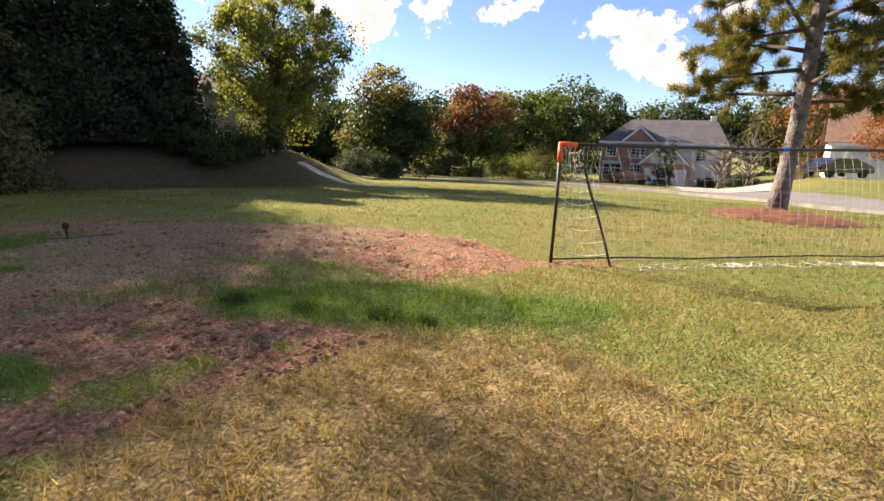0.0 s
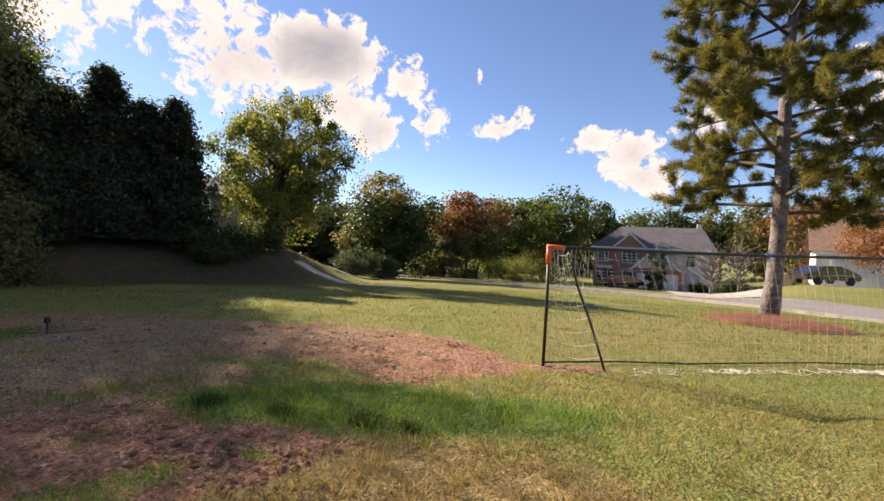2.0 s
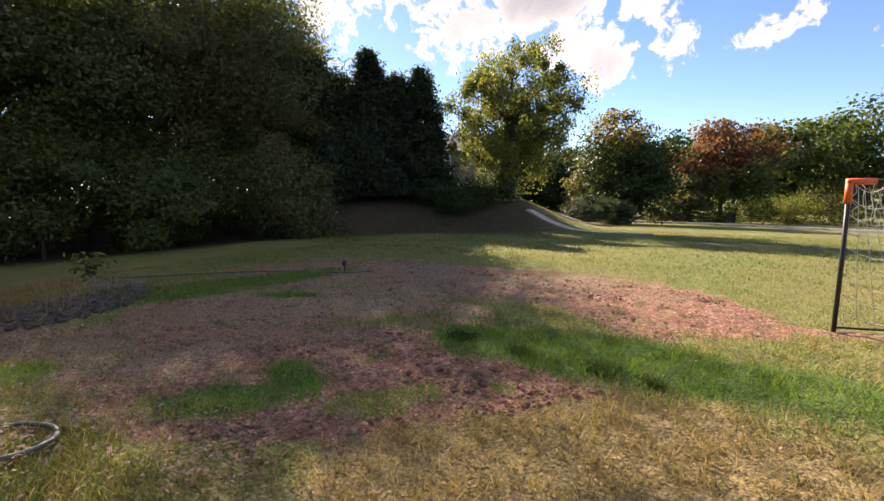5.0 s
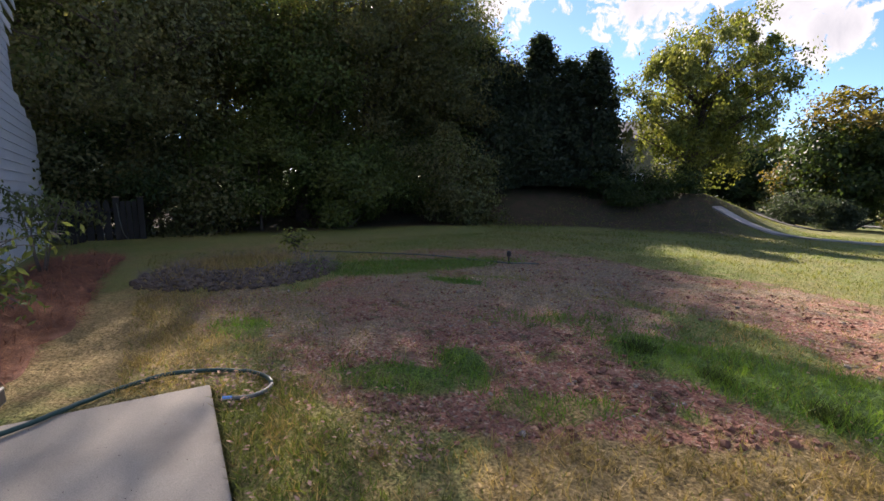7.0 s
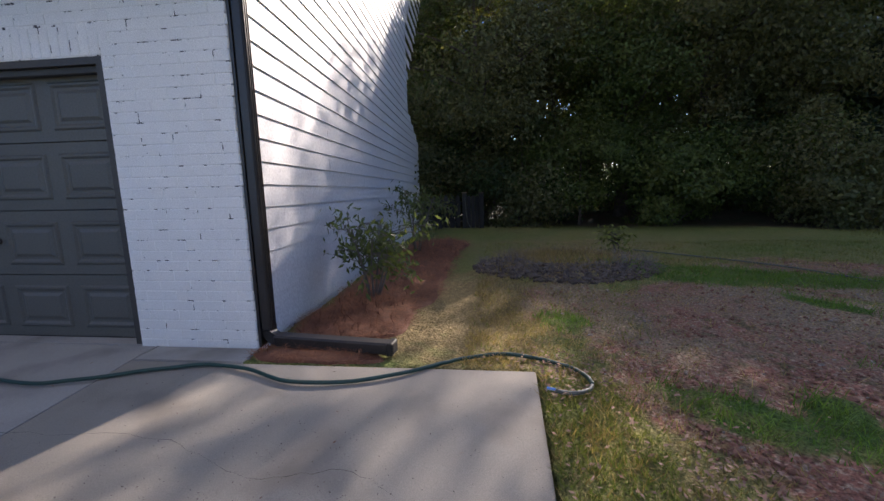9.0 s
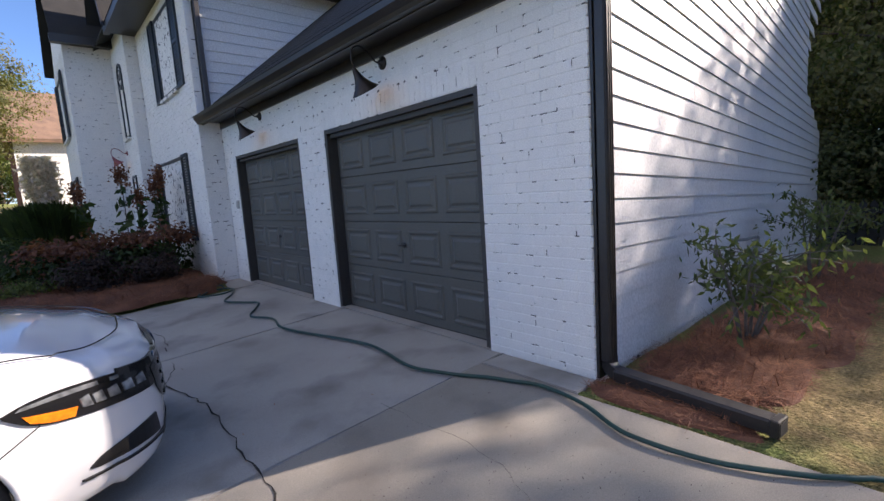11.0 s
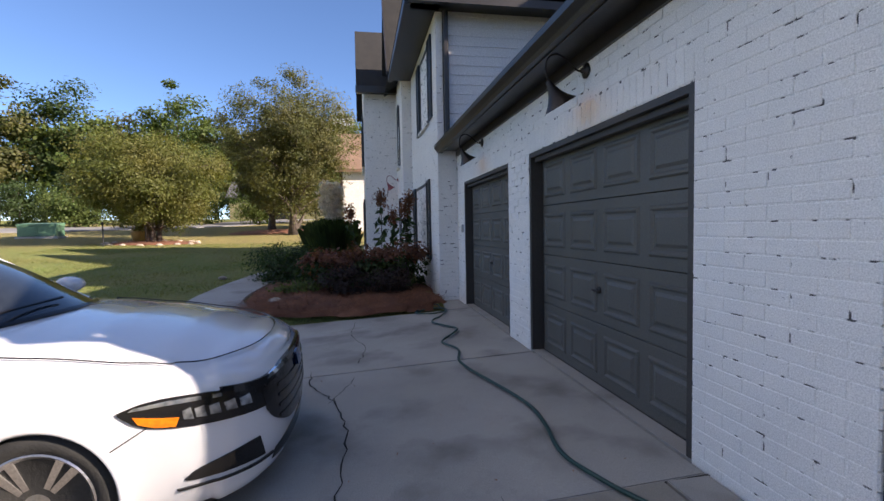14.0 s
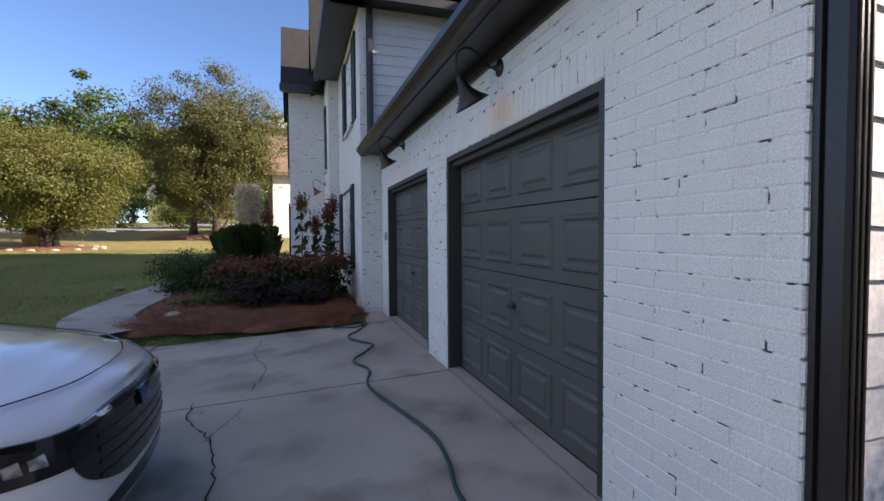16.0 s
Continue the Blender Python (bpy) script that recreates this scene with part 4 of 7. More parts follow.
# unseen panel added behind the doors to keep sun out of the section gaps
part("garage_back", boxed(-0.26, -0.215, -6.9, -0.3, -0.05, 2.4), "jamb", house)
# rear wall, out of view, added to close the hollow shell against the sun
part("rear_wall", boxed(-9.1, -8.96, -7.1, -0.75, -0.6, 7.2), "siding", house)
part("flat_roof", boxed(-9.1, -6.2, -7.1, -0.5, 7.25, 7.35), "shingle", house)
garage_door(*D1, "closed grey panelled garage door with a dark handle")
garage_door(*D2, "closed grey panelled garage door with a dark handle")
for a, b in (D1, D2):
    part("jamb", boxed(-0.19, -0.006, a + 0.002, a + 0.05, 0.006, DOOR_TOP), "jamb", house)
    part("jamb", boxed(-0.19, -0.006, b - 0.05, b - 0.002, 0.006, DOOR_TOP), "jamb", house)
    part("jamb", boxed(-0.19, -0.006, a + 0.05, b - 0.05, DOOR_TOP - 0.05, DOOR_TOP - 0.002), "jamb", house)
    part("stop_trim", boxed(-0.11, -0.05, a + 0.05, b - 0.05, DOOR_TOP - 0.10, DOOR_TOP - 0.05, bevel=0.006), "jamb", house)
keypad = thing("keypad", 0.0, -6.66, 1.33, "small grey garage door keypad on painted brick", "keypad")
part("case", boxed(0.0, 0.028, -0.04, 0.04, -0.07, 0.07, bevel=0.008), "plate", keypad)
part("cover", boxed(0.0285, 0.036, -0.034, 0.034, -0.06, 0.03, bevel=0.004), "plate", keypad)


# gooseneck lamps
def barn_lamp(x, y, z, turn, mat, label):
    lamp = thing("wall_lamp", x, y, z, label, "wall lamp", "gooseneck wall lamps", turn=turn)
    toward = Matrix.Rotation(radians(90), 4, "Y")
    part("wall_plate", lathe(bmesh.new(), [(0.062, 0), (0.062, 0.012), (0.045, 0.02), (0.022, 0.028), (0.018, 0.05)], 20, toward), mat, lamp, smooth=True)
    arm = smooth_line([(0.03, 0, 0), (0.08, 0, 0.0), (0.13, 0, 0.045), (0.19, 0, 0.095), (0.26, 0, 0.118), (0.325, 0, 0.085), (0.348, 0, 0.0), (0.334, 0, -0.07), (0.315, 0, -0.115)], 5)
    part("arm", tube(bmesh.new(), arm, 0.0085, 8), mat, lamp, smooth=True)
    hood = Matrix.Translation((0.365, 0, -0.03)) @ Matrix.Rotation(radians(30), 4, "Y")
    prof = [(0.018, -0.07), (0.026, -0.10), (0.038, -0.145), (0.057, -0.19), (0.09, -0.24), (0.132, -0.285), (0.139, -0.289), (0.129, -0.284), (0.084, -0.234), (0.048, -0.185), (0.02, -0.12)]
    part("shade", lathe(bmesh.new(), prof, 28, hood), mat, lamp, smooth=True)
    part("bulb", lathe(bmesh.new(), [(0.006, -0.17), (0.016, -0.19), (0.026, -0.23), (0.022, -0.255), (0.006, -0.265)], 14, hood), "bulb_glow", lamp, "warm lit bulb", smooth=True)
    return lamp


barn_lamp(0.0, -2.165, 2.585, 0, "lamp_metal", "dark bronze gooseneck barn lamp above a garage door")
barn_lamp(0.0, -5.31, 2.585, 0, "lamp_metal", "dark bronze gooseneck barn lamp above a garage door")
barn_lamp(0.61, -12.6, 2.80, 0, "lamp_red", "faded red gooseneck barn lamp beside the entrance")


# windows of the front
def window(name, x, y0, y1, z0, z1, cols, rows, arch=False, shutters=()):
    w = thing(name, x, (y0 + y1) / 2, z0, "white-muntined sash window with dark frame in painted brick", "window", "front windows", "structure")
    hw, h = (y1 - y0) / 2, z1 - z0
    f = bmesh.new()
    for b in ((-hw, -hw + 0.06, 0, h), (hw - 0.06, hw, 0, h), (-hw + 0.06, hw - 0.06, 0, 0.06), (-hw + 0.06, hw - 0.06, h - 0.06, h)):
        box(f, -0.09, 0.01, b[0], b[1], b[2], b[3])
    part("window_frame", f, "shutter", w)
    part("window_sill", boxed(-0.05, 0.06, -hw - 0.05, hw + 0.05, -0.06, -0.002, bevel=0.006), "white_mortar", w)
    part("pane", boxed(-0.075, -0.07, -hw + 0.06, hw - 0.06, 0.06, h - 0.06), "glass_dark", w)
    mun = bmesh.new()
    for c in range(1, cols):
        u = -hw + 0.06 + (2 * hw - 0.12) * c / cols
        box(mun, -0.069, -0.05, u - 0.012, u + 0.012, 0.06, h - 0.06)
    for r in range(1, rows):
        v = 0.06 + (h - 0.12) * r / rows
        box(mun, -0.068, -0.046 if r * 2 == rows else -0.052, -hw + 0.06, hw - 0.06, v - (0.025 if r * 2 == rows else 0.012), v + (0.025 if r * 2 == rows else 0.012))
    part("muntins", mun, "curtain", w)
    if arch:
        part("arch_head", lathe(bmesh.new(), [(hw, -0.08), (hw, 0.012), (hw - 0.05, 0.014), (hw - 0.05, -0.02)], 24, Matrix.Translation((0, 0, h)) @ Matrix.Rotation(radians(90), 4, "Y")), "shutter", w)
    for a, b in shutters:
        s = bmesh.new()
        box(s, 0.002, 0.04, a, a + 0.05, -0.02, h + 0.02)
        box(s, 0.002, 0.04, b - 0.05, b, -0.02, h + 0.02)
        for v in (-0.02, h / 2 - 0.03, h - 0.04):
            box(s, 0.002, 0.039, a + 0.05, b - 0.05, v, v + 0.06)
        leaf = part("shutter", s, "shutter", w, "dark louvred shutter")
        louv = bmesh.new()
        n = int(h / 0.05)
        for i in range(n):
            v = h * (i + 0.5) / n
            box(louv, 0.008, 0.03, a + 0.05, b - 0.05, v - 0.018, v + 0.012)
        part("louvres", louv, "shutter", leaf)
    return w


def shutter_pair(y0, y1, k=0.42):
    h = (y1 - y0) / 2
    return ((h + 0.03, h + 0.03 + k), (-h - 0.03 - k, -h - 0.03))


window("window_1", 0.36, *W_LOW, 3, 4, shutters=shutter_pair(W_LOW[0], W_LOW[1]))
window("window_2", 0.36, *W_UP, 3, 4, shutters=shutter_pair(W_UP[0], W_UP[1]))
window("window_3", 0.63, -12.35, -11.75, 3.1, 4.55, 2, 4, arch=True)
window("window_4", 0.63, -12.3, -11.8, 0.6, 2.2, 2, 4)
window("window_5", 1.59, -15.9, -14.3, 0.7, 2.3, 3, 4, shutters=shutter_pair(-15.9, -14.3))
window("window_6", 1.59, -15.9, -14.3, 3.4, 5.0, 3, 4, shutters=shutter_pair(-15.9, -14.3))

# corner downspout with its outlet pipe
spout = thing("downspout", -0.08, 0.0, 0.0, "dark bronze corner downspout with a flat outlet pipe", "downspout")
bm = bmesh.new()
box(bm, -0.045, 0.055, 0.022, 0.10, 0.12, EAVE_Z - 0.06, bevel=0.012)
part("pipe", bm, "trim_dark", spout)
for u in (-0.02, 0.005, 0.03):
    part("rib", boxed(u - 0.006, u + 0.006, 0.1005, 0.107, 0.14, EAVE_Z - 0.08, bevel=0.002), "trim_dark", spout)
part("corner_trim", boxed(-0.05, 0.062, 0.002, 0.022, 0.0, EAVE_Z - 0.01), "trim_dark", spout)
bm = tube(bmesh.new(), [(0.004, 0.06, EAVE_Z - 0.07), (0.004, 0.07, EAVE_Z - 0.02), (0.18, 0.10, EAVE_Z + 0.0), (0.40, 0.14, EAVE_Z - 0.01)], 0.042, 8)
part("top_elbow", bm, "trim_dark", spout)
bm = tube(bmesh.new(), smooth_line([(0.004, 0.061, 0.16), (0.004, 0.065, 0.10), (0.02, 0.11, 0.062), (0.035, 0.16, 0.052)], 4), 0.056, 4)
part("bottom_elbow", bm, "trim_dark", spout)
bm = bmesh.new()
yaw = math.atan2(0.95, 0.12)
mm = Matrix.Translation((0.03, 0.13, 0.012)) @ Matrix.Rotation(yaw, 4, "Z")
box(bm, 0.0, 0.93, -0.055, 0.055, 0.0, 0.085, bevel=0.012, m=mm)
box(bm, 0.90, 0.945, -0.06, 0.06, -0.004, 0.09, bevel=0.006, m=mm)
part("outlet_pipe", bm, "trim_dark", spout)
# near-black plate painted as the shade inside the pipe's mouth
part("outlet_mouth", boxed(0.944, 0.948, -0.045, 0.045, 0.01, 0.075, m=mm), "crack", spout)

# gas meter on the side wall
meter = thing("gas_meter", -3.75, -0.01, ground_z(-3.75, 0.0), "grey gas meter with bent pipes at the white siding", "gas meter")
part("body", lathe(bmesh.new(), [(0.06, 0.12), (0.11, 0.14), (0.125, 0.2), (0.125, 0.32), (0.10, 0.38), (0.05, 0.40)], 16), "meter", meter, smooth=True)
part("dial", lathe(bmesh.new(), [(0.06, 0.0), (0.06, 0.03), (0.05, 0.036)], 16, Matrix.Translation((0, 0.115, 0.30)) @ Matrix.Rotation(radians(-90), 4, "X")), "plate", meter)
part("supply_pipe", tube(bmesh.new(), smooth_line([(0.10, 0.0, 0.0), (0.11, 0, 0.35), (0.10, 0, 0.58), (0.05, 0, 0.62)], 4), 0.02), "meter", meter, smooth=True)
part("house_pipe", tube(bmesh.new(), smooth_line([(-0.04, 0, 0.38), (-0.04, 0, 0.60), (-0.01, 0, 0.66), (0.30, -0.02, 0.67), (0.33, -0.10, 0.66), (0.33, -0.19, 0.66)], 4), 0.018), "meter", meter, smooth=True)
part("regulator", lathe(bmesh.new(), [(0.03, 0.46), (0.07, 0.48), (0.075, 0.5), (0.03, 0.53)], 14, Matrix.Translation((-0.04, 0, 0))), "meter", meter, smooth=True)

# hose: across the drive, over the slab's edge, ending in the litter
HOSE = [(0.95, -6.02), (0.72, -6.28), (0.50, -6.2), (0.48, -5.95), (0.70, -5.85), (0.95, -6.0), (0.86, -6.26), (0.60, -6.36), (0.45, -6.05), (0.62, -5.6), (0.81, -5.27), (0.70, -4.93), (0.57, -4.66), (0.72, -4.35),
        (0.88, -4.05), (0.77, -3.65), (0.85, -3.19), (0.72, -2.55), (0.60, -2.0), (0.61, -1.6), (0.67, -1.25), (0.63, -0.99), (0.53, -0.72), (0.41, -0.42), (0.35, -0.15), (0.40, 0.15), (0.54, 0.5), (0.51, 0.89), (0.36, 1.24), (0.13, 1.53), (0.02, 1.80), (0.08, 2.06), (0.28, 2.29), (0.48, 2.34), (0.585, 2.24),
        (0.565, 2.12)]


def hose_z(x, y):
    return (drive_z(x) + 0.017) if on_paving(x, y) else max(ground_z(x, y) + 0.02, 0.012 if x > 0.2 else 0.0)


hose = thing("garden_hose", 0.9, -6.0, 0, "dark green rubber garden hose lying loosely across the concrete", "hose")
line = smooth_line([(x - 0.9, y + 6.0, 0) for x, y in HOSE], 7)
line = [Vector((p.x, p.y, hose_z(p.x + 0.9, p.y - 6.0) + 0.004 * math.sin(i * 0.35) ** 2)) for i, p in enumerate(line)]
part("tubing", tube(bmesh.new(), line[:-14], 0.0135, 8), "hose", hose, smooth=True)
part("worn_end", tube(bmesh.new(), line[-15:], 0.0132, 8), "hose_grey", hose, "greyed worn hose end", smooth=True)
part("coupling", tube(bmesh.new(), [line[-1], line[-1] + (line[-1] - line[-2]).normalized() * 0.05], 0.017, 10), "chrome", hose, "metal hose coupling")


# ---- trees ----
def crown_points(shape, n, rng, w, h):
    """Clump centres in a crown of half width w and height h above its foot, uneven in outline."""
    pts = []
    while len(pts) < n:
        if shape == "cone":
            t = rng.random() ** 1.35
            r = w * (1 - t) ** 0.62 * (0.5 + 0.5 * rng.random()) * (0.80 + 0.42 * noise.noise((t * 7.0, len(pts) % 9, w * 5)))
            a = rng.uniform(0, 6.2832)
            pts.append((r * math.cos(a), r * math.sin(a), t * h))
        elif shape == "column":
            t = rng.random()
            r = w * math.sin(math.pi * min(1, 0.12 + t * 0.88)) ** 0.5 * rng.random() ** 0.4
            a = rng.uniform(0, 6.2832)
            pts.append((r * math.cos(a), r * math.sin(a), t * h))
        else:
            d = unit(rng.normal(size=3))
            bump = 1 + 0.28 * noise.noise(Vector(d) * 1.9 + Vector((w, h, 0.3)))
            r = rng.random() ** 0.42 * bump
            low = 1.0 if d[2] > 0 else (0.75 if shape == "droop" else 0.9)
            pts.append((d[0] * r * w * low, d[1] * r * w * low, h * (0.5 + 0.5 * d[2] * r)))
    return np.array(pts)


def limb(bm, a, b, r0, r1, rng, n=6, sag=0.12):
    a, b = Vector(a), Vector(b)
    mid = (a + b) / 2 + Vector((rng.uniform(-1, 1), rng.uniform(-1, 1), rng.uniform(0.2, 1))) * (b - a).length * sag
    pts = [a * (1 - t) ** 2 + mid * 2 * t * (1 - t) + b * t * t for t in (0, 0.25, 0.5, 0.75, 1)]
    tube(bm, pts, [r0 + (r1 - r0) * t for t in (0, 0.25, 0.5, 0.75, 1)], n)


def tree(name, x, y, height, half, foot, leaves, leaf, mat, trunk, seed, label, shape="round", category="tree", group="", clumps=60, bark="bark", mix=None,
         z=None, limbs=14, stems=1, spread=0.17, sink=0.05):
    rng = np.random.default_rng(seed)
    z = ground_z(x, y) if z is None else z
    root = thing(name, x, y, z - sink, label, category, group)
    ch = height - foot
    C = crown_points(shape, clumps, rng, half, ch)
    C[:, 2] += foot
    bm = bmesh.new()
    lean = rng.uniform(-0.3, 0.3, 2) * height * 0.04
    for s in range(stems):
        off = (rng.normal(size=2) * trunk * 1.2) if stems > 1 else np.zeros(2)
        fan = off * (height * 0.25 / max(trunk, 0.05)) * 0.5
        steps = 7
        pts = [(off[0] + (fan[0] + lean[0]) * (i / steps) ** 1.3 + rng.normal() * trunk * 0.12, off[1] + (fan[1] + lean[1]) * (i / steps) ** 1.3 + rng.normal() * trunk * 0.12,
                height * 0.86 * i / steps) for i in range(steps + 1)]
        rr = [trunk * (1.35 if i == 0 else 1.0) * (1 - 0.85 * i / steps) for i in range(steps + 1)]
        tube(bm, pts, rr, 10 if trunk > 0.15 else 6)
        for c in C[rng.permutation(len(C))[:limbs // stems]]:
            t = min(0.85, max(foot * 0.8 / height, (c[2] - 0.25 * half) / height))
            i = t / 0.86 * steps
            p = Vector(pts[min(steps, int(i))])
            limb(bm, p, c, max(0.012, rr[min(steps, int(i))] * 0.45), 0.008 + trunk * 0.03, rng, 5)
    part("trunk", bm, bark, root, smooth=True)
    if not leaves:
        return root
    per = max(1, leaves // len(C))
    sig = half * spread * (1.15 if shape == "round" else 1.0)
    groups = [(mat, C)] if mix is None else [(mat, C[C[:, 2] < mix[1] * height]), (mix[0], C[C[:, 2] >= mix[1] * height])]
    for i, (mm, CC) in enumerate(groups):
        if not len(CC):
            continue
        k = rng.uniform(0.5, 1.5, (len(CC), 1))
        P = np.repeat(CC, per, 0) + unit(rng.normal(size=(len(CC) * per, 3))) * (1.9 * rng.random((len(CC) * per, 1)) ** 0.55) * np.repeat(k, per, 0) * sig * np.array([1, 1, 0.62 if shape in ("round",) else 0.9])
        if shape == "droop":
            hang = np.abs(rng.normal(size=len(P))) * sig * np.repeat(rng.choice([0.5, 0.9, 3.6], len(CC), p=[0.5, 0.3, 0.2]), per)
            P[:, 2] -= hang
        P[:, 2] = np.maximum(P[:, 2], 0.15)
        N = unit(P - np.array([0, 0, foot + ch * 0.4]) + rng.normal(size=P.shape) * half * 0.7 + np.array([0, 0, 0.4]))
        part("crown" if i == 0 else "turning_crown", facets("crown", leaf_faces(P, N, rng, leaf, leaf * 0.55, 0.9 if shape == "droop" else 0.25), mm), "", root)
    return root


def polar(yaw, d):
    """A place by bearing (degrees from +y towards -x) and distance from the walker's first stand."""
    a = radians(yaw)
    return 3.35 - d * math.sin(a), 1.93 + d * math.cos(a)


# woods to the west, backlit
rng0 = random.Random(11)
WOODS = [(100.5, 20, 10.5), (97, 18.5, 10.5), (93, 16.5, 9), (88, 18, 10.5), (84, 20.5, 11.5), (80.5, 22, 12.5), (76.5, 18, 8.6), (72.5, 20, 11.4), (68.8, 18.5, 10.1), (64.5, 20.5, 8.9), (61.2, 19, 8.9), (59.4, 22, 9.2),
         (100, 23, 12.5), (94, 25, 13), (88, 26, 13), (79, 27, 12.0), (74, 26, 11.0), (69, 27, 11.5), (65.5, 26, 10.2), (105, 23, 11), (62, 26, 10.2)]
for i, (yaw, d, h) in enumerate(WOODS):
    x, y = polar(yaw, d)
    tree("woodland_tree", x, y, h, 2.5 + rng0.random() * 1.5, h * (0.05 + 0.14 * rng0.random()), 30000 if i < 12 else 9000, 0.125 if i < 12 else 0.28, ("leaf_wood", "leaf_green", "leaf_wood", "leaf_oak", "leaf_myrtle")[i % 5], 0.2, 100 + i, "tall dense green woodland tree in shade", group="woodland edge", clumps=60, limbs=16, spread=0.185)
for i in range(15):
    yaw = 58 + i * 3.3
    x, y = polar(yaw, 16.4 + rng0.uniform(-0.6, 2.0))
    tree("understorey_shrub", x, y, 2.7 + rng0.random() * 1.9, 1.8, 0.0, 11000, 0.115, ("leaf_wood", "leaf_green", "leaf_dark")[i % 3], 0.05, 200 + i, "dark understorey shrub at the woodland edge", category="shrub", group="woodland shrubs", clumps=24, limbs=6, spread=0.24)

# cypress row on the bank
for i, (yaw, d, h, w) in enumerate(((54.6, 20, 5.6, 1.7), (51.6, 20.6, 5.0, 1.6), (48.6, 20.5, 5.9, 1.75), (45.3, 20.5, 5.0, 1.5), (42.5, 20.4, 5.3, 1.5))):
    x, y = polar(yaw, d)
    tree("cypress", x, y, h, w * 1.18, 0.1, 26000, 0.16, "leaf_cypress", 0.13, 300 + i, "dark green feathery cypress in the row on the bank", shape="cone", group="cypress row", clumps=230, limbs=30, spread=0.12)
for i, (yaw, d, h, w) in enumerate(((60, 23, 8.8, 2.4), (57.6, 27, 8.6, 2.2))):
    x, y = polar(yaw, d)
    tree("woodland_tree", x, y, h, w, 1.0, 7000, 0.17, "leaf_dark", 0.16, 320 + i, "tall dark tree behind the cypress row", group="woodland edge", clumps=70, limbs=8)
# extra row hidden behind the first, added so that its shadow falls on the bank
for i in range(7):
    x, y = polar(44 + i * 2.1, 24.6 + 0.4 * (i % 2))
    tree("cypress", x, y, 5.2 - 0.1 * i, 1.7, 0.1, 7000, 0.26, "leaf_cypress", 0.13, 310 + i, "dark green feathery cypress added behind the row to shade the bank", shape="cone", group="cypress row", clumps=110, limbs=10, spread=0.15)
x, y = polar(31.6, 20.3)
tree("birch_tree", x, y, 6.2, 3.35, 0.8, 48000, 0.12, "leaf_birch", 0.14, 330, "airy yellow-green weeping birch on the bank", shape="droop", clumps=210, limbs=110, spread=0.062)
for i, (yaw, d, h, w) in enumerate(((38.5, 18.3, 1.2, 0.9), (36.5, 18.6, 1.25, 0.9), (34.3, 19.0, 1.1, 0.85), (32.5, 19.4, 1.15, 0.8), (40.8, 18.8, 1.2, 0.9))):
    x, y = polar(yaw, d)
    tree("hedge_shrub", x, y, h, w, 0.0, 5000, 0.075, "leaf_dark", 0.03, 340 + i, "dark clipped hedge shrub on the bank", category="shrub", group="bank hedge", clumps=30, limbs=5, spread=0.22)
for i, (yaw, d, h, w) in enumerate(((22.4, 27, 1.75, 1.3), (19.3, 29, 1.5, 1.15))):
    x, y = polar(yaw, d)
    tree("rounded_shrub", x, y, h, w, 0.0, 16000, 0.08, "leaf_cypress", 0.04, 350 + i, "dark rounded evergreen shrub", category="shrub", group="rounded shrubs", clumps=110, limbs=5, spread=0.12)

# street trees to the north
x, y = polar(18.2, 33)
tree("maple_tree", x, y, 7.4, 3.5, 0.4, 20000, 0.25, "leaf_dark", 0.16, 360, "dark green maple with a turning golden top", clumps=90, mix=("leaf_gold", 0.72), limbs=12)
x, y = polar(22.2, 34)
tree("young_maple", x, y, 4.2, 1.9, 0.3, 5000, 0.17, "leaf_gold", 0.09, 361, "yellow-green young maple beside the dark shrubs", clumps=36)
x, y = polar(9.0, 47)
tree("maple_tree", x, y, 8.4, 4.0, 0.6, 18000, 0.32, "leaf_green", 0.2, 362, "green maple turning rust red on top", clumps=80, mix=("leaf_red", 0.55))
x, y = polar(11.8, 44)
tree("maple_tree", x, y, 6.6, 2.4, 0.6, 12000, 0.3, "leaf_oak", 0.15, 363, "olive maple with a rust red top beside the street", clumps=46, mix=("leaf_red", 0.6))
for i, (yaw, d, h, w, m) in enumerate(((3.2, 58, 10.5, 4.6, "leaf_green"), (-1.6, 64, 13, 5.2, "leaf_green"), (-5.6, 78, 12.5, 5, "leaf_dark"), (-10.5, 88, 11.5, 6, "leaf_green"), (-14.8, 90, 13.5, 6, "leaf_dark"),
                                        (-19, 92, 12, 6, "leaf_dark"), (-23, 86, 12.5, 6, "leaf_oak"), (-27, 80, 12, 5.5, "leaf_rust"), (-31, 84, 13, 6, "leaf_oak"), (-35, 80, 12, 6, "leaf_green"), (14.5, 70, 11, 6, "leaf_dark"),
                                        (20, 66, 9, 6, "leaf_green"), (26, 60, 8, 5, "leaf_dark"), (31, 66, 10, 6, "leaf_green"), (37, 64, 10, 6, "leaf_dark"), (43, 60, 11, 6, "leaf_dark"), (-40, 70, 11, 6, "leaf_dark"),
                                        (6, 85, 12, 7, "leaf_dark"), (0, 95, 13, 7, "leaf_green"))):
    x, y = polar(yaw, d)
    tree("street_tree", x, y, h, w, h * 0.05, 10000, 0.5, m, 0.28, 380 + i, "leafy broad-crowned tree across the street", group="street trees", clumps=70, limbs=8, sink=0.3)
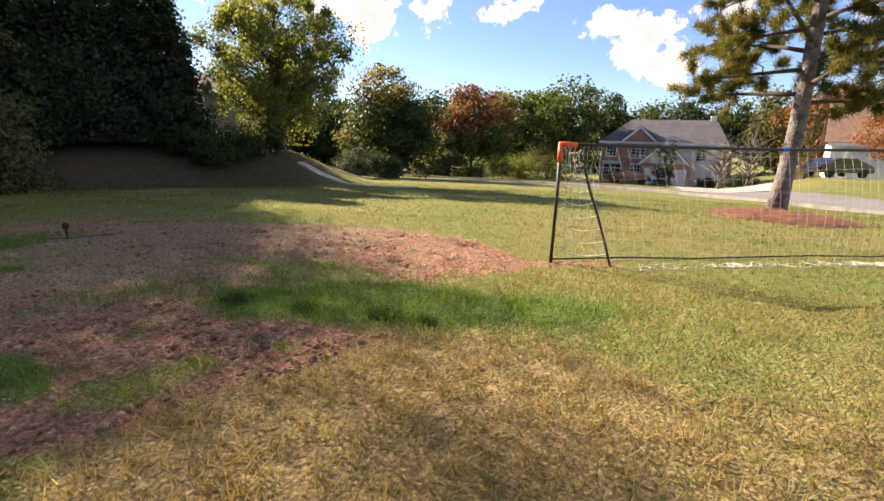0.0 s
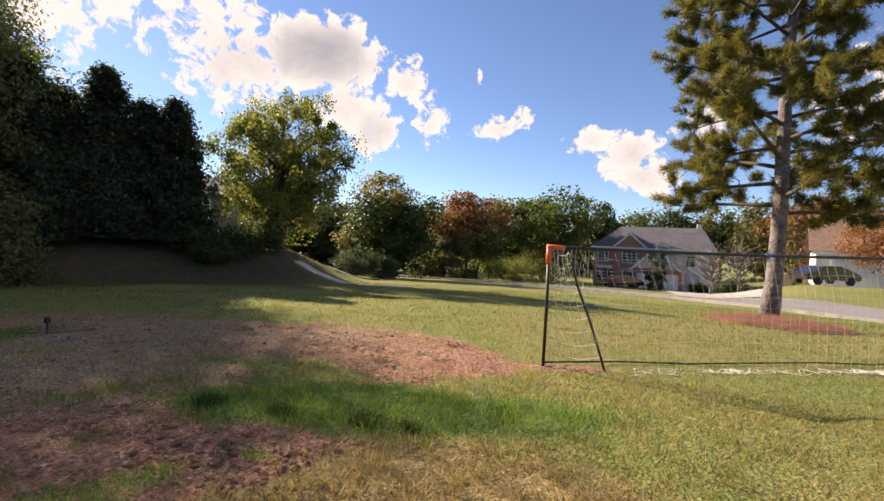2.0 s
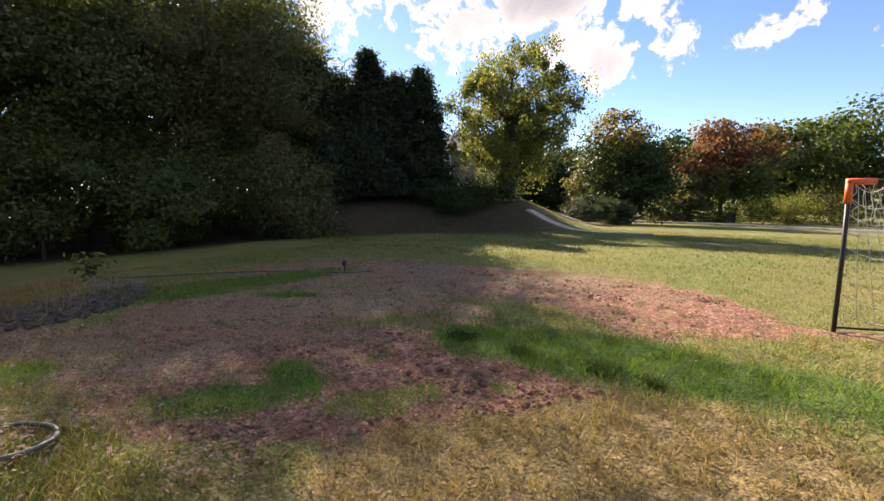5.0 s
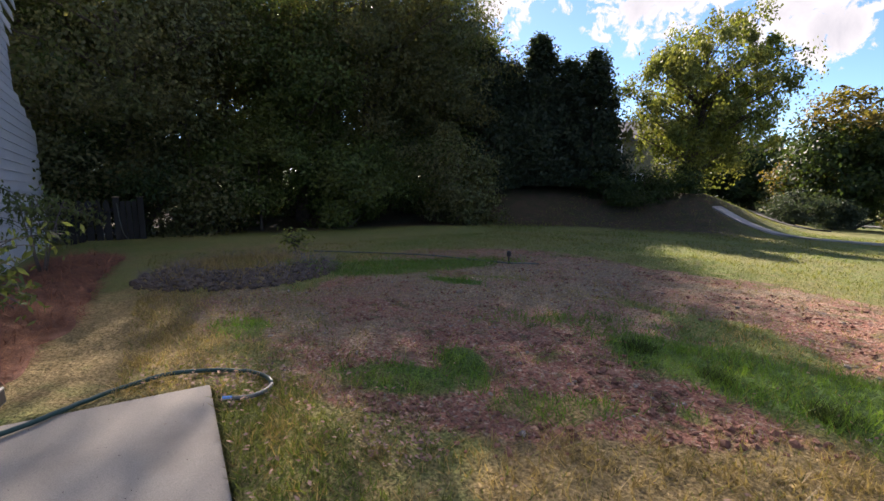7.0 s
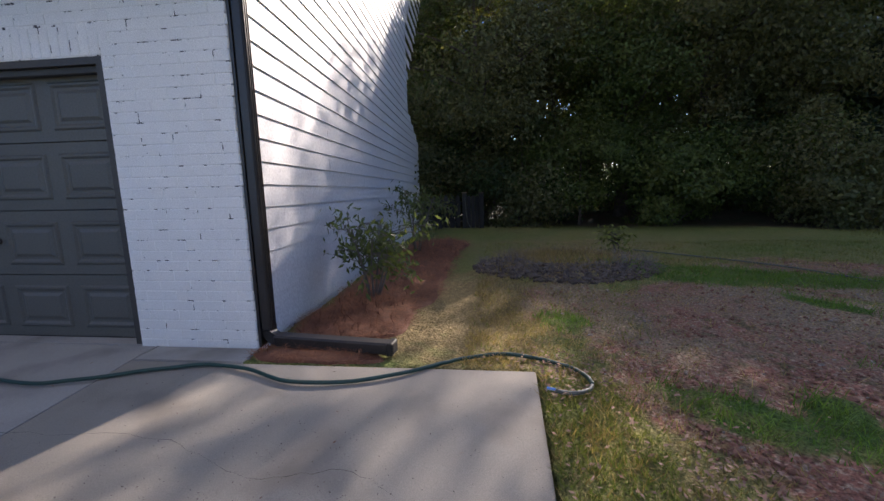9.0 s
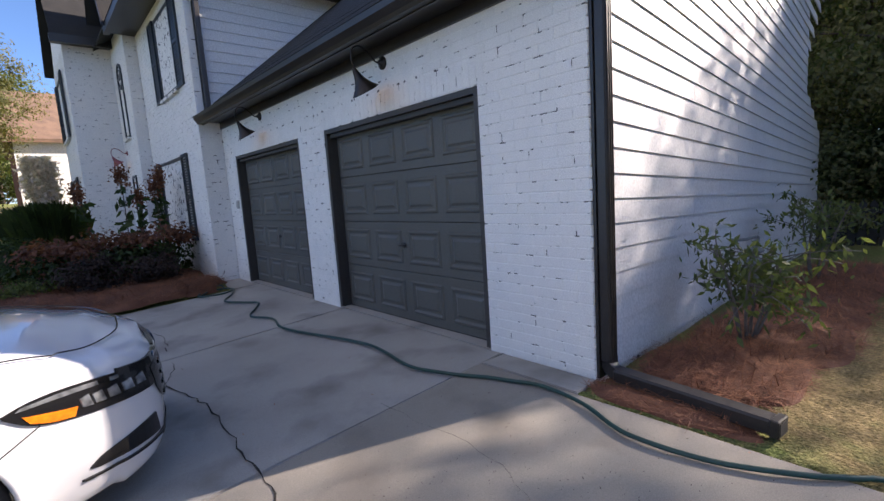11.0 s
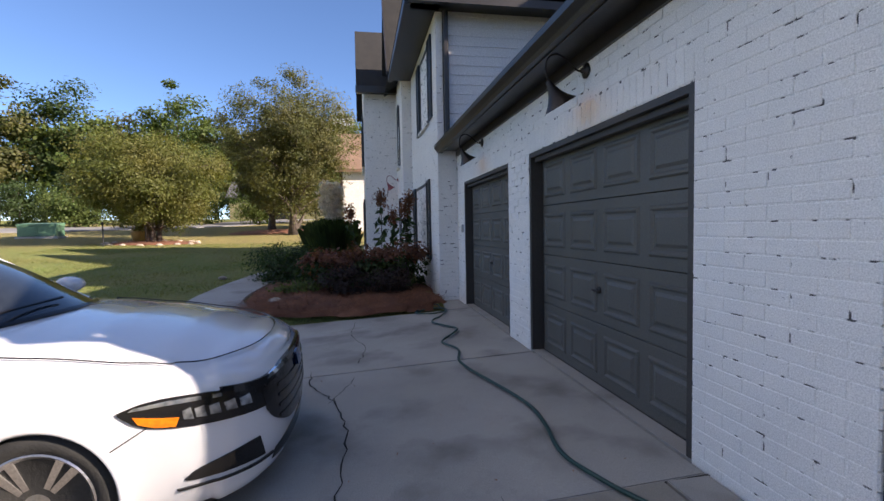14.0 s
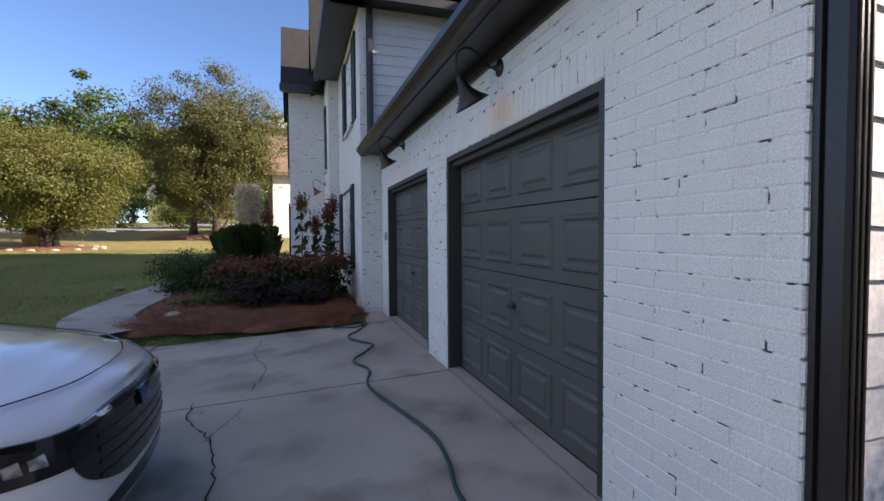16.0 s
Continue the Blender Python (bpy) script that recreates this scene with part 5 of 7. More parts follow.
for i, (yaw, d, h, w, m) in enumerate(((3.0, 50, 2.4, 2.4, "leaf_birch"), (6.2, 49, 2.2, 2.2, "leaf_green"), (0.0, 52, 3.4, 3.0, "leaf_oak"), (14.5, 44, 1.4, 1.4, "leaf_oak"), (-17.2, 60, 1.1, 1.3, "leaf_dark"), (-20.4, 57, 1.3, 1.5, "leaf_dark"))):
    x, y = polar(yaw, d)
    tree("garden_shrub", x, y, h, w, 0.0, 4000, 0.17, m, 0.04, 410 + i, "loose garden shrub across the street", category="shrub", group="street shrubs", clumps=30, limbs=6, spread=0.2)
for i, (yaw, d, h, w) in enumerate(((-12.3, 55, 4.6, 0.7), (-13.4, 55.4, 4.6, 0.65), (-25.3, 55, 9.5, 0.75))):
    x, y = polar(yaw, d)
    tree("columnar_cypress", x, y, h, w, 0.0, 4500, 0.14, "leaf_dark", 0.1, 420 + i, "slim columnar evergreen in a front garden", shape="column", group="columnar evergreens", clumps=60, limbs=6, spread=0.25)
for i, (yaw, d, h, w) in enumerate(((-18.3, 50, 5.6, 3.2), (-20.8, 54, 6.2, 3.0), (-28.2, 62, 8, 3.6))):
    x, y = polar(yaw, d)
    tree("bare_tree", x, y, h, w, 0.9, 0, 0.1, "leaf_oak", 0.16, 430 + i, "leafless grey-brown tree with fine twigs", group="bare trees", bark="bark_grey", clumps=110, limbs=105)
x, y = polar(-32.0, 42)
tree("maple_tree", x, y, 5.0, 3.0, 0.9, 9000, 0.17, "leaf_rust", 0.12, 440, "small rust-orange maple in a front garden", clumps=50)

# front lawn to the south
for i, (x, y, h, w, f, n, ls, m, lab, st) in enumerate((
        (11.5, -22.8, 5.1, 3.4, 0.8, 70000, 0.105, "leaf_myrtle", "broad olive-yellow crape myrtle with several stems", 5),
        (5.8, -28.4, 9.6, 3.8, 1.2, 74000, 0.125, "leaf_oak", "tall olive-brown oak on the front lawn", 1),
        (8.0, -34.0, 7.5, 2.8, 1.4, 16000, 0.24, "leaf_oak", "olive-brown oak on the front lawn", 1))):
    tree("crape_myrtle" if i == 0 else "oak_tree", x, y, h, w, f, n, ls, m, 0.13 if i == 0 else 0.24, 450 + i, lab, clumps=240, stems=st, limbs=46, spread=0.115)
rng0 = random.Random(5)
for i in range(17):
    x, y = 46 - i * 3.4 + rng0.uniform(-1, 1), -62 - i * 1.3 + rng0.uniform(-4, 4)
    h = 13.5 + rng0.random() * 4.5
    tree("background_tree", x, y, h, 5.4, 0.2, 14000, 0.46, ("leaf_green", "leaf_oak", "leaf_dark")[i % 3], 0.25, 470 + i, "leafy tree closing off the front lawns", group="background trees", clumps=66, limbs=7, sink=0.3)
for i, (x, y, h) in enumerate(((24, -40, 3.2), (29, -42, 3.8), (18, -43, 3.0), (35, -44, 4.0), (13, -52, 10.5), (20, -54, 11), (22, -47, 4.6), (16, -46, 4.4), (11, -45, 4.8), (6, -47, 4.6), (1, -46, 4.9), (28, -48, 4.7), (-4, -48, 9))):
    tree("garden_shrub" if h < 5 else "background_tree", x, y, h, 2.4 if h < 5 else 3.2, 0.1, 6500, 0.2, "leaf_dark" if i % 2 else "leaf_green", 0.08, 500 + i, "green shrubbery at the far side of the lawn",
         category="shrub" if h < 5 else "tree", group="lawn shrubbery", clumps=46, limbs=6, spread=0.2)


# pine with its straw mulch
def pine_tree(x, y, z, height, seed):
    rng = np.random.default_rng(seed)
    root = thing("pine_tree", x, y, z - 0.1, "tall plated-bark pine with tufted needles in a mulch ring", "tree")
    bm = bmesh.new()
    steps = 14
    axis = [Vector((0.05 * math.sin(i * 0.8) + 0.018 * i, 0.04 * math.cos(i * 0.7), height * i / steps)) for i in range(steps + 1)]
    tube(bm, axis, [0.27 if i == 0 else 0.205 * (1 - 0.88 * (i / steps) ** 1.2) for i in range(steps + 1)], 14)
    part("trunk", bm, "bark_pine", root, smooth=True)
    P, D = [], []
    for k in range(64):
        zz = 2.9 + (height - 3.2) * (k / 64) ** 0.95
        base = axis[min(steps, int(zz / height * steps))].copy()
        base.z = zz
        a = k * 2.4 + rng.uniform(-0.4, 0.4)
        reach = (1.0 - 0.75 * k / 64) * rng.uniform(2.2, 4.6) * (0.85 if k < 4 else 1)
        tip = base + Vector((math.cos(a) * reach, math.sin(a) * reach, rng.uniform(-0.5, 0.7) + 0.12 * reach - (0.5 if k < 6 else 0)))
        b = bmesh.new()
        limb(b, base, tip, 0.065 * (1 - 0.6 * k / 64), 0.014, rng, 6, 0.08)
        for s in range(17):
            t = 0.3 + 0.7 * rng.random()
            p = base.lerp(tip, t) + Vector((0, 0, 0.06 * reach * math.sin(t * 3)))
            q = p + Vector(rng.normal(size=3)) * 0.36 * (0.6 + 0.4 * t) + Vector((math.cos(a), math.sin(a), 0.2)) * 0.25
            limb(b, p, q, 0.014, 0.006, rng, 4, 0.1)
            for u in (0.55, 0.8, 1.0):
                P.append(p.lerp(q, u)), D.append((q - p).normalized())
        part("branch", b, "bark", root, smooth=True)
    P, D = np.array(P), np.array(D)
    per = 90
    PP, DD = np.repeat(P, per, 0), np.repeat(D, per, 0)
    out = unit(DD * 0.55 + rng.normal(size=PP.shape) * 0.75 + np.array([0, 0, 0.25]))
    L = rng.uniform(0.14, 0.27, (len(PP), 1))
    W = unit(np.cross(out, rng.normal(size=PP.shape))) * 0.0105
    PP = PP + rng.normal(size=PP.shape) * 0.05
    part("needles", facets("needles", np.stack([PP - W, PP + W, PP + out * L], 1), "needle"), "", root)
    return root


PX, PY, PZ = 9.35, 15.7, -0.42
pine_tree(PX, PY, PZ, 14.5, 9)


def straw_bed(name, outline, height, seed, count, label, needle=0.16):
    """A low heap of pine straw: a domed sheet inside an oval plus loose needles. outline: centre, half axes, turn."""
    cx, cy, a, b, turn = outline
    rng = np.random.default_rng(seed)
    c, s = math.cos(radians(turn)), math.sin(radians(turn))

    def top(u, v):
        r = math.hypot(u, v)
        x, y = cx + u * a * c - v * b * s, cy + u * a * s + v * b * c
        return x, y, max(ground_z(x, y), -9) + 0.012 + height * max(0.0, 1 - r * r) ** 0.7 + 0.035 * noise.noise((x * 3.1, y * 3.1, seed)) * (1 - r ** 4)
    bm, rings = bmesh.new(), []
    for i in range(1, 15):
        ring = []
        for k in range(56):
            w = 6.28319 * k / 56
            r = i / 14 * (1 + (0.10 * math.sin(3 * w + seed) + 0.06 * math.sin(7 * w)) * i / 14)
            x, y, z = top(r * math.cos(w), r * math.sin(w))
            ring.append(bm.verts.new((x, y, z - (0.06 if i == 14 else 0))))
        rings.append(ring)
    for p, q in zip(rings, rings[1:]):
        for k in range(56):
            bm.faces.new((p[k], q[k], q[(k + 1) % 56], p[(k + 1) % 56]))
    bm.faces.new(rings[0])
    heap = single(name, bm, "straw", label, "mulch", kind="stuff", smooth=True)
    P = np.array([top(r ** 0.5 * math.cos(w), r ** 0.5 * math.sin(w)) for r, w in zip(rng.uniform(0, 1.05, count), rng.uniform(0, 6.2832, count))])
    d = unit(np.concatenate([rng.normal(size=(count, 2)), rng.normal(size=(count, 1)) * 0.22], 1))
    L = rng.uniform(0.5, 1.2, (count, 1)) * needle
    W = unit(np.cross(d, np.array([0, 0, 1.0]))) * needle * 0.02
    P[:, 2] += rng.uniform(0.0, 0.03, count)
    part("loose_straw", facets("loose_straw", np.stack([P - W, P + W, P + d * L], 1), "straw_needle"), "", heap)
    return heap


straw_bed("pine_mulch", (PX - 0.35, PY - 1.2, 1.9, 1.5, 50), 0.16, 2, 5000, "red-brown pine straw mulch heaped under the pine", 0.2)
for i, (cx, cy, a, b) in enumerate(((-0.75, 0.55, 0.75, 0.48), (-1.8, 0.62, 0.95, 0.55), (-3.0, 0.62, 1.0, 0.55), (-4.4, 0.6, 1.1, 0.55), (-5.9, 0.6, 1.2, 0.6))):
    straw_bed("pine_mulch", (cx, cy, a, b, 0), 0.07, 10 + i, 5200 if i < 2 else 3000, "red-brown pine straw mulch along the white side wall", 0.15 if i < 2 else 0.2)
straw_bed("pine_mulch", (0.08, 0.5, 0.17, 0.5, 0), 0.02, 17, 900, "red-brown pine straw mulch at the downspout's foot", 0.12)


# ---- football goal ----
GX, GY, GZ = 3.44, 6.78, -0.02
goal = thing("football_goal", GX, GY, GZ, "portable black-poled football goal with orange corner and white net", "goal", turn=24.3)
GW, GH = 5.2, 1.22
part("post", tube(bmesh.new(), [(0, 0, 0), (0.005, 0, GH * 0.5), (0.0, 0, GH)], 0.017, 10), "pole", goal, smooth=True)
part("post", tube(bmesh.new(), [(GW, 0, -0.05), (GW, 0, GH + 0.08)], 0.017, 10), "pole", goal, smooth=True)
part("crossbar", tube(bmesh.new(), [(GW * i / 8, 0, GH + 0.08 * i / 8 - 0.02 * math.sin(math.pi * i / 8)) for i in range(9)], 0.017, 10), "pole", goal, smooth=True)
elbow = tube(bmesh.new(), [(0, 0, GH - 0.17), (0, 0, GH)], 0.026, 10)
tube(elbow, [(-0.02, 0, GH), (0.17, 0, GH)], 0.026, 10)
part("corner_joint", elbow, "orange", goal, "orange plastic corner joint", smooth=True)
part("tape", tube(bmesh.new(), [(2.66, 0, GH + 0.022), (2.73, 0, GH + 0.024)], 0.024, 10), "blue_tape", goal, "blue tape round the crossbar")
FX, FY = 0.575, -0.2
part("stay", tube(bmesh.new(), smooth_line([(0.22, -0.02, GH - 0.03), (0.30, -0.06, 0.85), (0.44, -0.13, 0.45), (FX, FY, 0.0)], 5), 0.013, 8), "pole", goal, smooth=True)
part("stay", tube(bmesh.new(), smooth_line([(GW - 0.2, -0.02, GH + 0.04), (GW - 0.1, -0.06, 0.85), (GW + 0.1, -0.13, 0.45), (GW + 0.2, FY, -0.05)], 5), 0.013, 8), "pole", goal, smooth=True)
part("base_rope", tube(bmesh.new(), [(GW * i / 6, 0.02, 0.035 - 0.06 * i / 6 + 0.012 * math.sin(i * 2.1)) for i in range(7)], 0.010, 6), "pole", goal)
rng = random.Random(3)


def net_point(u, v):
    """The net's sheet: u along the bar, v from the bar (0) to its foot line (1)."""
    sag = 0.10 * math.sin(math.pi * v) * (0.8 + 0.4 * math.sin(u * 2.3))
    return Vector((u + v * (FX - 0.25) * max(0, 1 - u / 3), FY * v - sag * 0.6, (GH + 0.08 * u / GW) * (1 - v) ** 0.92 + 0.012 - 0.06 * v * u / GW + 0.01 * math.sin(u * 5 + v * 9)))


def cords(bm, lines, r):
    for pts in lines:
        tube(bm, pts, r, 3, caps=False)
    return bm


lines = [[net_point(0.1 + u * 0.125, v / 9) for v in range(10)] for u in range(int((GW - 0.1) / 0.125))]
lines += [[net_point(0.1 + u * 0.25, v / 10) for u in range(int((GW - 0.1) / 0.25) + 1)] for v in range(1, 11)]
part("net", cords(bmesh.new(), lines, 0.0012), "net_dark", goal, "pale knotted net")
side = []
for i in range(9):
    t = i / 8
    a, b = Vector((0.02, 0, GH * (1 - t * 0.85))), Vector((0.22 + 0.33 * t, -0.02 - 0.16 * t, GH * (0.96 - t * 0.85)))
    side.append([a.lerp(b, k / 5) + Vector((0, 0, -0.06 * math.sin(math.pi * k / 5))) for k in range(6)])
for k in range(6):
    side.append([s[k] for s in side[:9]])
for i in range(9):
    side.append([Vector((0.04 + 0.05 * i + rng.uniform(-0.02, 0.02), rng.uniform(-0.05, 0.0), GH - 0.02 - 0.045 * j * (1 + 0.1 * i) + rng.uniform(-0.02, 0.02))) for j in range(7)])
part("side_net", cords(bmesh.new(), side, 0.003), "net", goal, "bunched white side net")
heap = []
for k in range(70):
    u = 0.7 + rng.random() * (GW - 0.7)
    heap.append([Vector((u + 0.09 * j, FY - 0.12 + rng.uniform(-0.10, 0.10), 0.014 - 0.06 * u / GW + rng.uniform(0, 0.03))) for j in range(4)])
part("slack_net", cords(bmesh.new(), heap, 0.003), "net", goal, "slack net lying on the grass")

# ---- sprinkler with its thin hose ----
sprinkler = thing("sprinkler", -1.9, 6.0, ground_z(-1.9, 6.0), "black lawn sprinkler head on a stake", "sprinkler")
part("stake", tube(bmesh.new(), [(0, 0, -0.02), (0, 0, 0.13)], 0.011, 8), "pole", sprinkler)
part("head", lathe(bmesh.new(), [(0.02, 0.12), (0.032, 0.13), (0.032, 0.18), (0.018, 0.195)], 12), "pole", sprinkler)
feed = thing("sprinkler_hose", -1.9, 6.0, 0, "thin dark feed hose lying on bare clay", "hose")
pts = smooth_line([(0.25, 0.35, 0), (0.1, 0.2, 0), (0, 0.02, 0), (-0.5, -0.25, 0), (-1.3, -0.6, 0), (-2.2, -1.2, 0), (-3.2, -1.9, 0)], 6)
part("tubing", tube(bmesh.new(), [Vector((p.x, p.y, ground_z(p.x - 1.9, p.y + 6.0) + 0.02)) for p in pts], 0.011, 6), "hose_grey", feed)


# ---- grass, clods and litter ----
def scatter(x0, x1, y0, y1, count, keep, seed):
    rng = np.random.default_rng(seed)
    P = np.stack([rng.uniform(x0, x1, count), rng.uniform(y0, y1, count)], 1)
    roll = rng.random(count)
    ok = [not on_paving(x, y) and not (x < 0.4 and y < 1.55) and keep(x, y) > r for (x, y), r in zip(P, roll)]
    return P[np.array(ok)], rng


def blades(name, P, rng, height, width, mat, label, lean=0.55):
    n = len(P)
    z = np.array([ground_z(x, y) + 0.018 * noise.noise((x * 2.3, y * 2.3, 0)) for x, y in P]) - 0.006
    base = np.concatenate([P, z[:, None]], 1)
    a = rng.uniform(0, 6.2832, n)
    h = height * rng.uniform(0.45, 1.25, n)
    tilt = rng.normal(size=(n, 2)) * lean
    W = np.stack([np.cos(a), np.sin(a), np.zeros(n)], 1) * width * rng.uniform(0.6, 1.3, (n, 1))
    tip = base + np.stack([tilt[:, 0] * h, tilt[:, 1] * h, h], 1)
    me = facets(name, np.stack([base - W, base + W, tip], 1), mat)
    return single(name, me, "", label, "grass", kind="stuff")


def clustered(x, y, s=2.6):
    return max(0.0, 0.5 + 0.95 * noise.noise((x * s, y * s, 11)) + 0.8 * noise.noise((x * s * 3.3, y * s * 3.3, 4)))


P, r = scatter(-6.5, 9, 0.9, 9.5, 230000, lambda x, y: (0.95 - bare(x, y) * 0.95) * (1 - 0.75 * dry(x, y)) * (0.35 + 0.65 * clustered(x, y)) * (1.0 if math.hypot(x - 3.3, y - 1.9) < 5 else 0.6), 1)
blades("lawn_grass", P, r, 0.048, 0.0038, "blade_green", "short olive-green lawn grass")
P, r = scatter(-4.0, 7, 0.9, 6.5, 230000, lambda x, y: (dry(x, y) + 0.22) * (1 - 0.85 * bare(x, y)) * (1 - lush(x, y)) * (0.05 + 1.25 * clustered(x, y, 4.6) ** 1.5), 2)
blades("dry_grass", P, r, 0.062, 0.0036, "blade_dry", "dry straw-coloured lawn grass", 0.75)
P, r = scatter(-4.5, 4.2, 2.0, 6.6, 110000, lambda x, y: lush(x, y) * (0.35 + 0.8 * clustered(x, y, 4)), 3)
blades("lush_grass", P, r, 0.085, 0.0042, "blade_lush", "longer lush green grass tufts", 0.6)
P, r = scatter(0.8, 2.8, 4.4, 5.1, 16000, lambda x, y: max(blob(x, y, 1.18, 4.74, 0.10, 0.08), blob(x, y, 1.73, 4.70, 0.09, 0.07), blob(x, y, 2.3, 4.78, 0.11, 0.08), blob(x, y, 2.6, 4.75, 0.08, 0.05)), 9)
blades("grass_tussock", P, r, 0.085, 0.0035, "leaf_dark", "dark upright grass tussocks in the lush patch", 0.4)
P, r = scatter(-10, 18, 6, 22, 110000, lambda x, y: (1 - bare(x, y)) * (0.4 + 0.6 * clustered(x, y, 1.2)) * (0 if y < 9 and x < 8 else 1), 4)
blades("far_lawn_grass", P, r, 0.05, 0.008, "blade_green", "short sunlit lawn grass")
P, r = scatter(-5.0, 2.6, 2.0, 7.8, 90000, lambda x, y: bare(x, y) * (0.25 + 0.6 * max(0.0, thatch(x, y))) * (0.2 + clustered(x, y, 3.0)), 5)
blades("sparse_grass", P, r, 0.03, 0.003, "blade_dry", "sparse dead grass on bare clay", 1.3)
P, r = scatter(0.4, 1.9, 2.05, 2.55, 5000, lambda x, y: 0.25 + 0.6 * clustered(x, y, 4), 6)
blades("edge_grass", P, r, 0.05, 0.0035, "blade_green", "longer grass along the slab's edge", 0.7)
P, r = scatter(3.2, 14, -22, -6.3, 45000, lambda x, y: 0.9 if y < -6.6 - 0.4 * max(0, 5 - x) else 0, 8)
blades("front_lawn_grass", P, r, 0.045, 0.008, "blade_green", "front lawn grass in shade and sun")


def chunks(name, P, rng, size, mat, label, flat=0.6):
    """Loose clods or stones: lumpy little solids."""
    ico = bmesh.new()
    bmesh.ops.create_icosphere(ico, subdivisions=1, radius=1.0)
    base, tri = np.array([v.co[:] for v in ico.verts]), np.array([[v.index for v in f.verts] for f in ico.faces])
    ico.free()
    V = []
    for x, y in P:
        s = size * min(2.2, rng.lognormal(0, 0.45))
        v = base * (1 + rng.normal(size=(len(base), 1)) * 0.22) * np.array([s, s * rng.uniform(0.6, 1), s * flat]) @ np.array(Matrix.Rotation(rng.uniform(0, 6.28), 3, "Z"))
        V.append((v + np.array([x, y, ground_z(x, y) + s * flat * 0.25]))[tri])
    return single(name, facets(name, np.concatenate(V), mat), "", label, "soil", kind="stuff")


P, r = scatter(-4.0, 2.6, 2.2, 7.6, 15000, lambda x, y: bare(x, y) * (0.1 + 0.9 * clustered(x, y, 2.2)) * (1 - 0.6 * max(0.0, thatch(x, y))), 20)
chunks("clay_clods", P, r, 0.0095, "soil", "loose red clay clods on bare ground")
P, r = scatter(0.4, 2.6, 2.7, 4.8, 2600, lambda x, y: bare(x, y) * clustered(x, y, 3.1), 24)
chunks("large_clods", P, r, 0.015, "soil", "broken clay clods on the bare strip")
P, r = scatter(-3.5, 3.2, 2.2, 7.2, 700, lambda x, y: bare(x, y) + 0.08, 21)
chunks("pebbles", P, r, 0.011, "stone", "pale pebbles on bare ground")


def litter(name, P, rng, size, label, mat="leaf_litter"):
    n = len(P)
    z = np.array([(drive_z(x) if on_paving(x, y) else ground_z(x, y) + 0.012) for x, y in P])
    pos = np.concatenate([P, z[:, None] + rng.uniform(0.006, 0.028, (n, 1))], 1)
    N = unit(np.concatenate([rng.normal(size=(n, 2)) * 0.35, np.ones((n, 1))], 1))
    return single(name, facets(name, leaf_faces(pos, N, rng, size, size * 0.5), mat), "", label, "leaves", kind="stuff")


P, r = scatter(-3.5, 3.4, 2.1, 7.5, 10000, lambda x, y: 0.08 + 0.42 * bare(x, y) * (0.3 + clustered(x, y, 2.8)), 30)
litter("fallen_leaves", P, r, 0.026, "small dead brown leaves strewn on grass and clay")
P, r = scatter(-0.1, 1.6, 1.6, 3.0, 3000, lambda x, y: max(blob(x, y, 0.35, 2.15, 0.4, 0.3), blob(x, y, 1.35, 2.75, 0.3, 0.2), 0.12), 31)
litter("wood_chips", P, r, 0.03, "pale dead leaves and chips beside the slab")
P = np.stack([r.uniform(0.3, 3.2, 60), r.uniform(-5.8, 1.9, 60)], 1)
litter("drive_leaves", P, r, 0.022, "few dead leaf crumbs on the concrete")

P = np.stack([np.clip(r.normal(1.35, 0.55, 700), 0.32, 3.2), np.clip(r.normal(0.75, 0.6, 700), -0.75, 1.98)], 1)
litter("dirt_crumbs", P, r, 0.009, "dark crumbs of soil scattered on the concrete", "bark")

# brush heap with weeds
heap_rng = np.random.default_rng(8)
n = 2600
ang, rad = heap_rng.uniform(0, 6.2832, n), heap_rng.uniform(0.55, 1.08, n)
P = np.stack([-3.2 + rad * np.cos(ang) * 0.95, 2.7 + rad * np.sin(ang) * 1.15], 1)
P = P[(P[:, 0] > -3.3) | (heap_rng.random(n) < 0.35)]
chunks("brush_heap", P, heap_rng, 0.03, "bark", "low ring of dark mulch and brush on the lawn")
d = np.concatenate([heap_rng.normal(size=(900, 2)), np.abs(heap_rng.normal(size=(900, 1))) * 0.5], 1)
k = heap_rng.integers(0, len(P), 900)
B = np.concatenate([P[k], np.array([[ground_z(x, y) + 0.06] for x, y in P[k]])], 1)
W = unit(np.cross(unit(d), np.array([0.2, 0.1, 1.0]))) * 0.004
single("brush_twigs", facets("brush_twigs", np.stack([B - W, B + W, B + unit(d) * 0.16], 1), "bark_grey"), "", "grey dead twigs on the brush heap", "twigs", kind="stuff")
P, r = scatter(-4.1, -2.3, 1.7, 3.7, 5000, lambda x, y: blob(x, y, -3.25, 2.7, 0.75, 0.85), 41)
tall = blades("heap_grass", P, r, 0.13, 0.004, "blade_dry", "dry grass on the brush heap", 0.5)
weed = tree("weed", -4.1, 3.6, 0.55, 0.26, 0.1, 260, 0.08, "leaf_birch", 0.008, 42, "pale green leafy weed on the lawn", category="plant", clumps=14, limbs=10, spread=0.3)


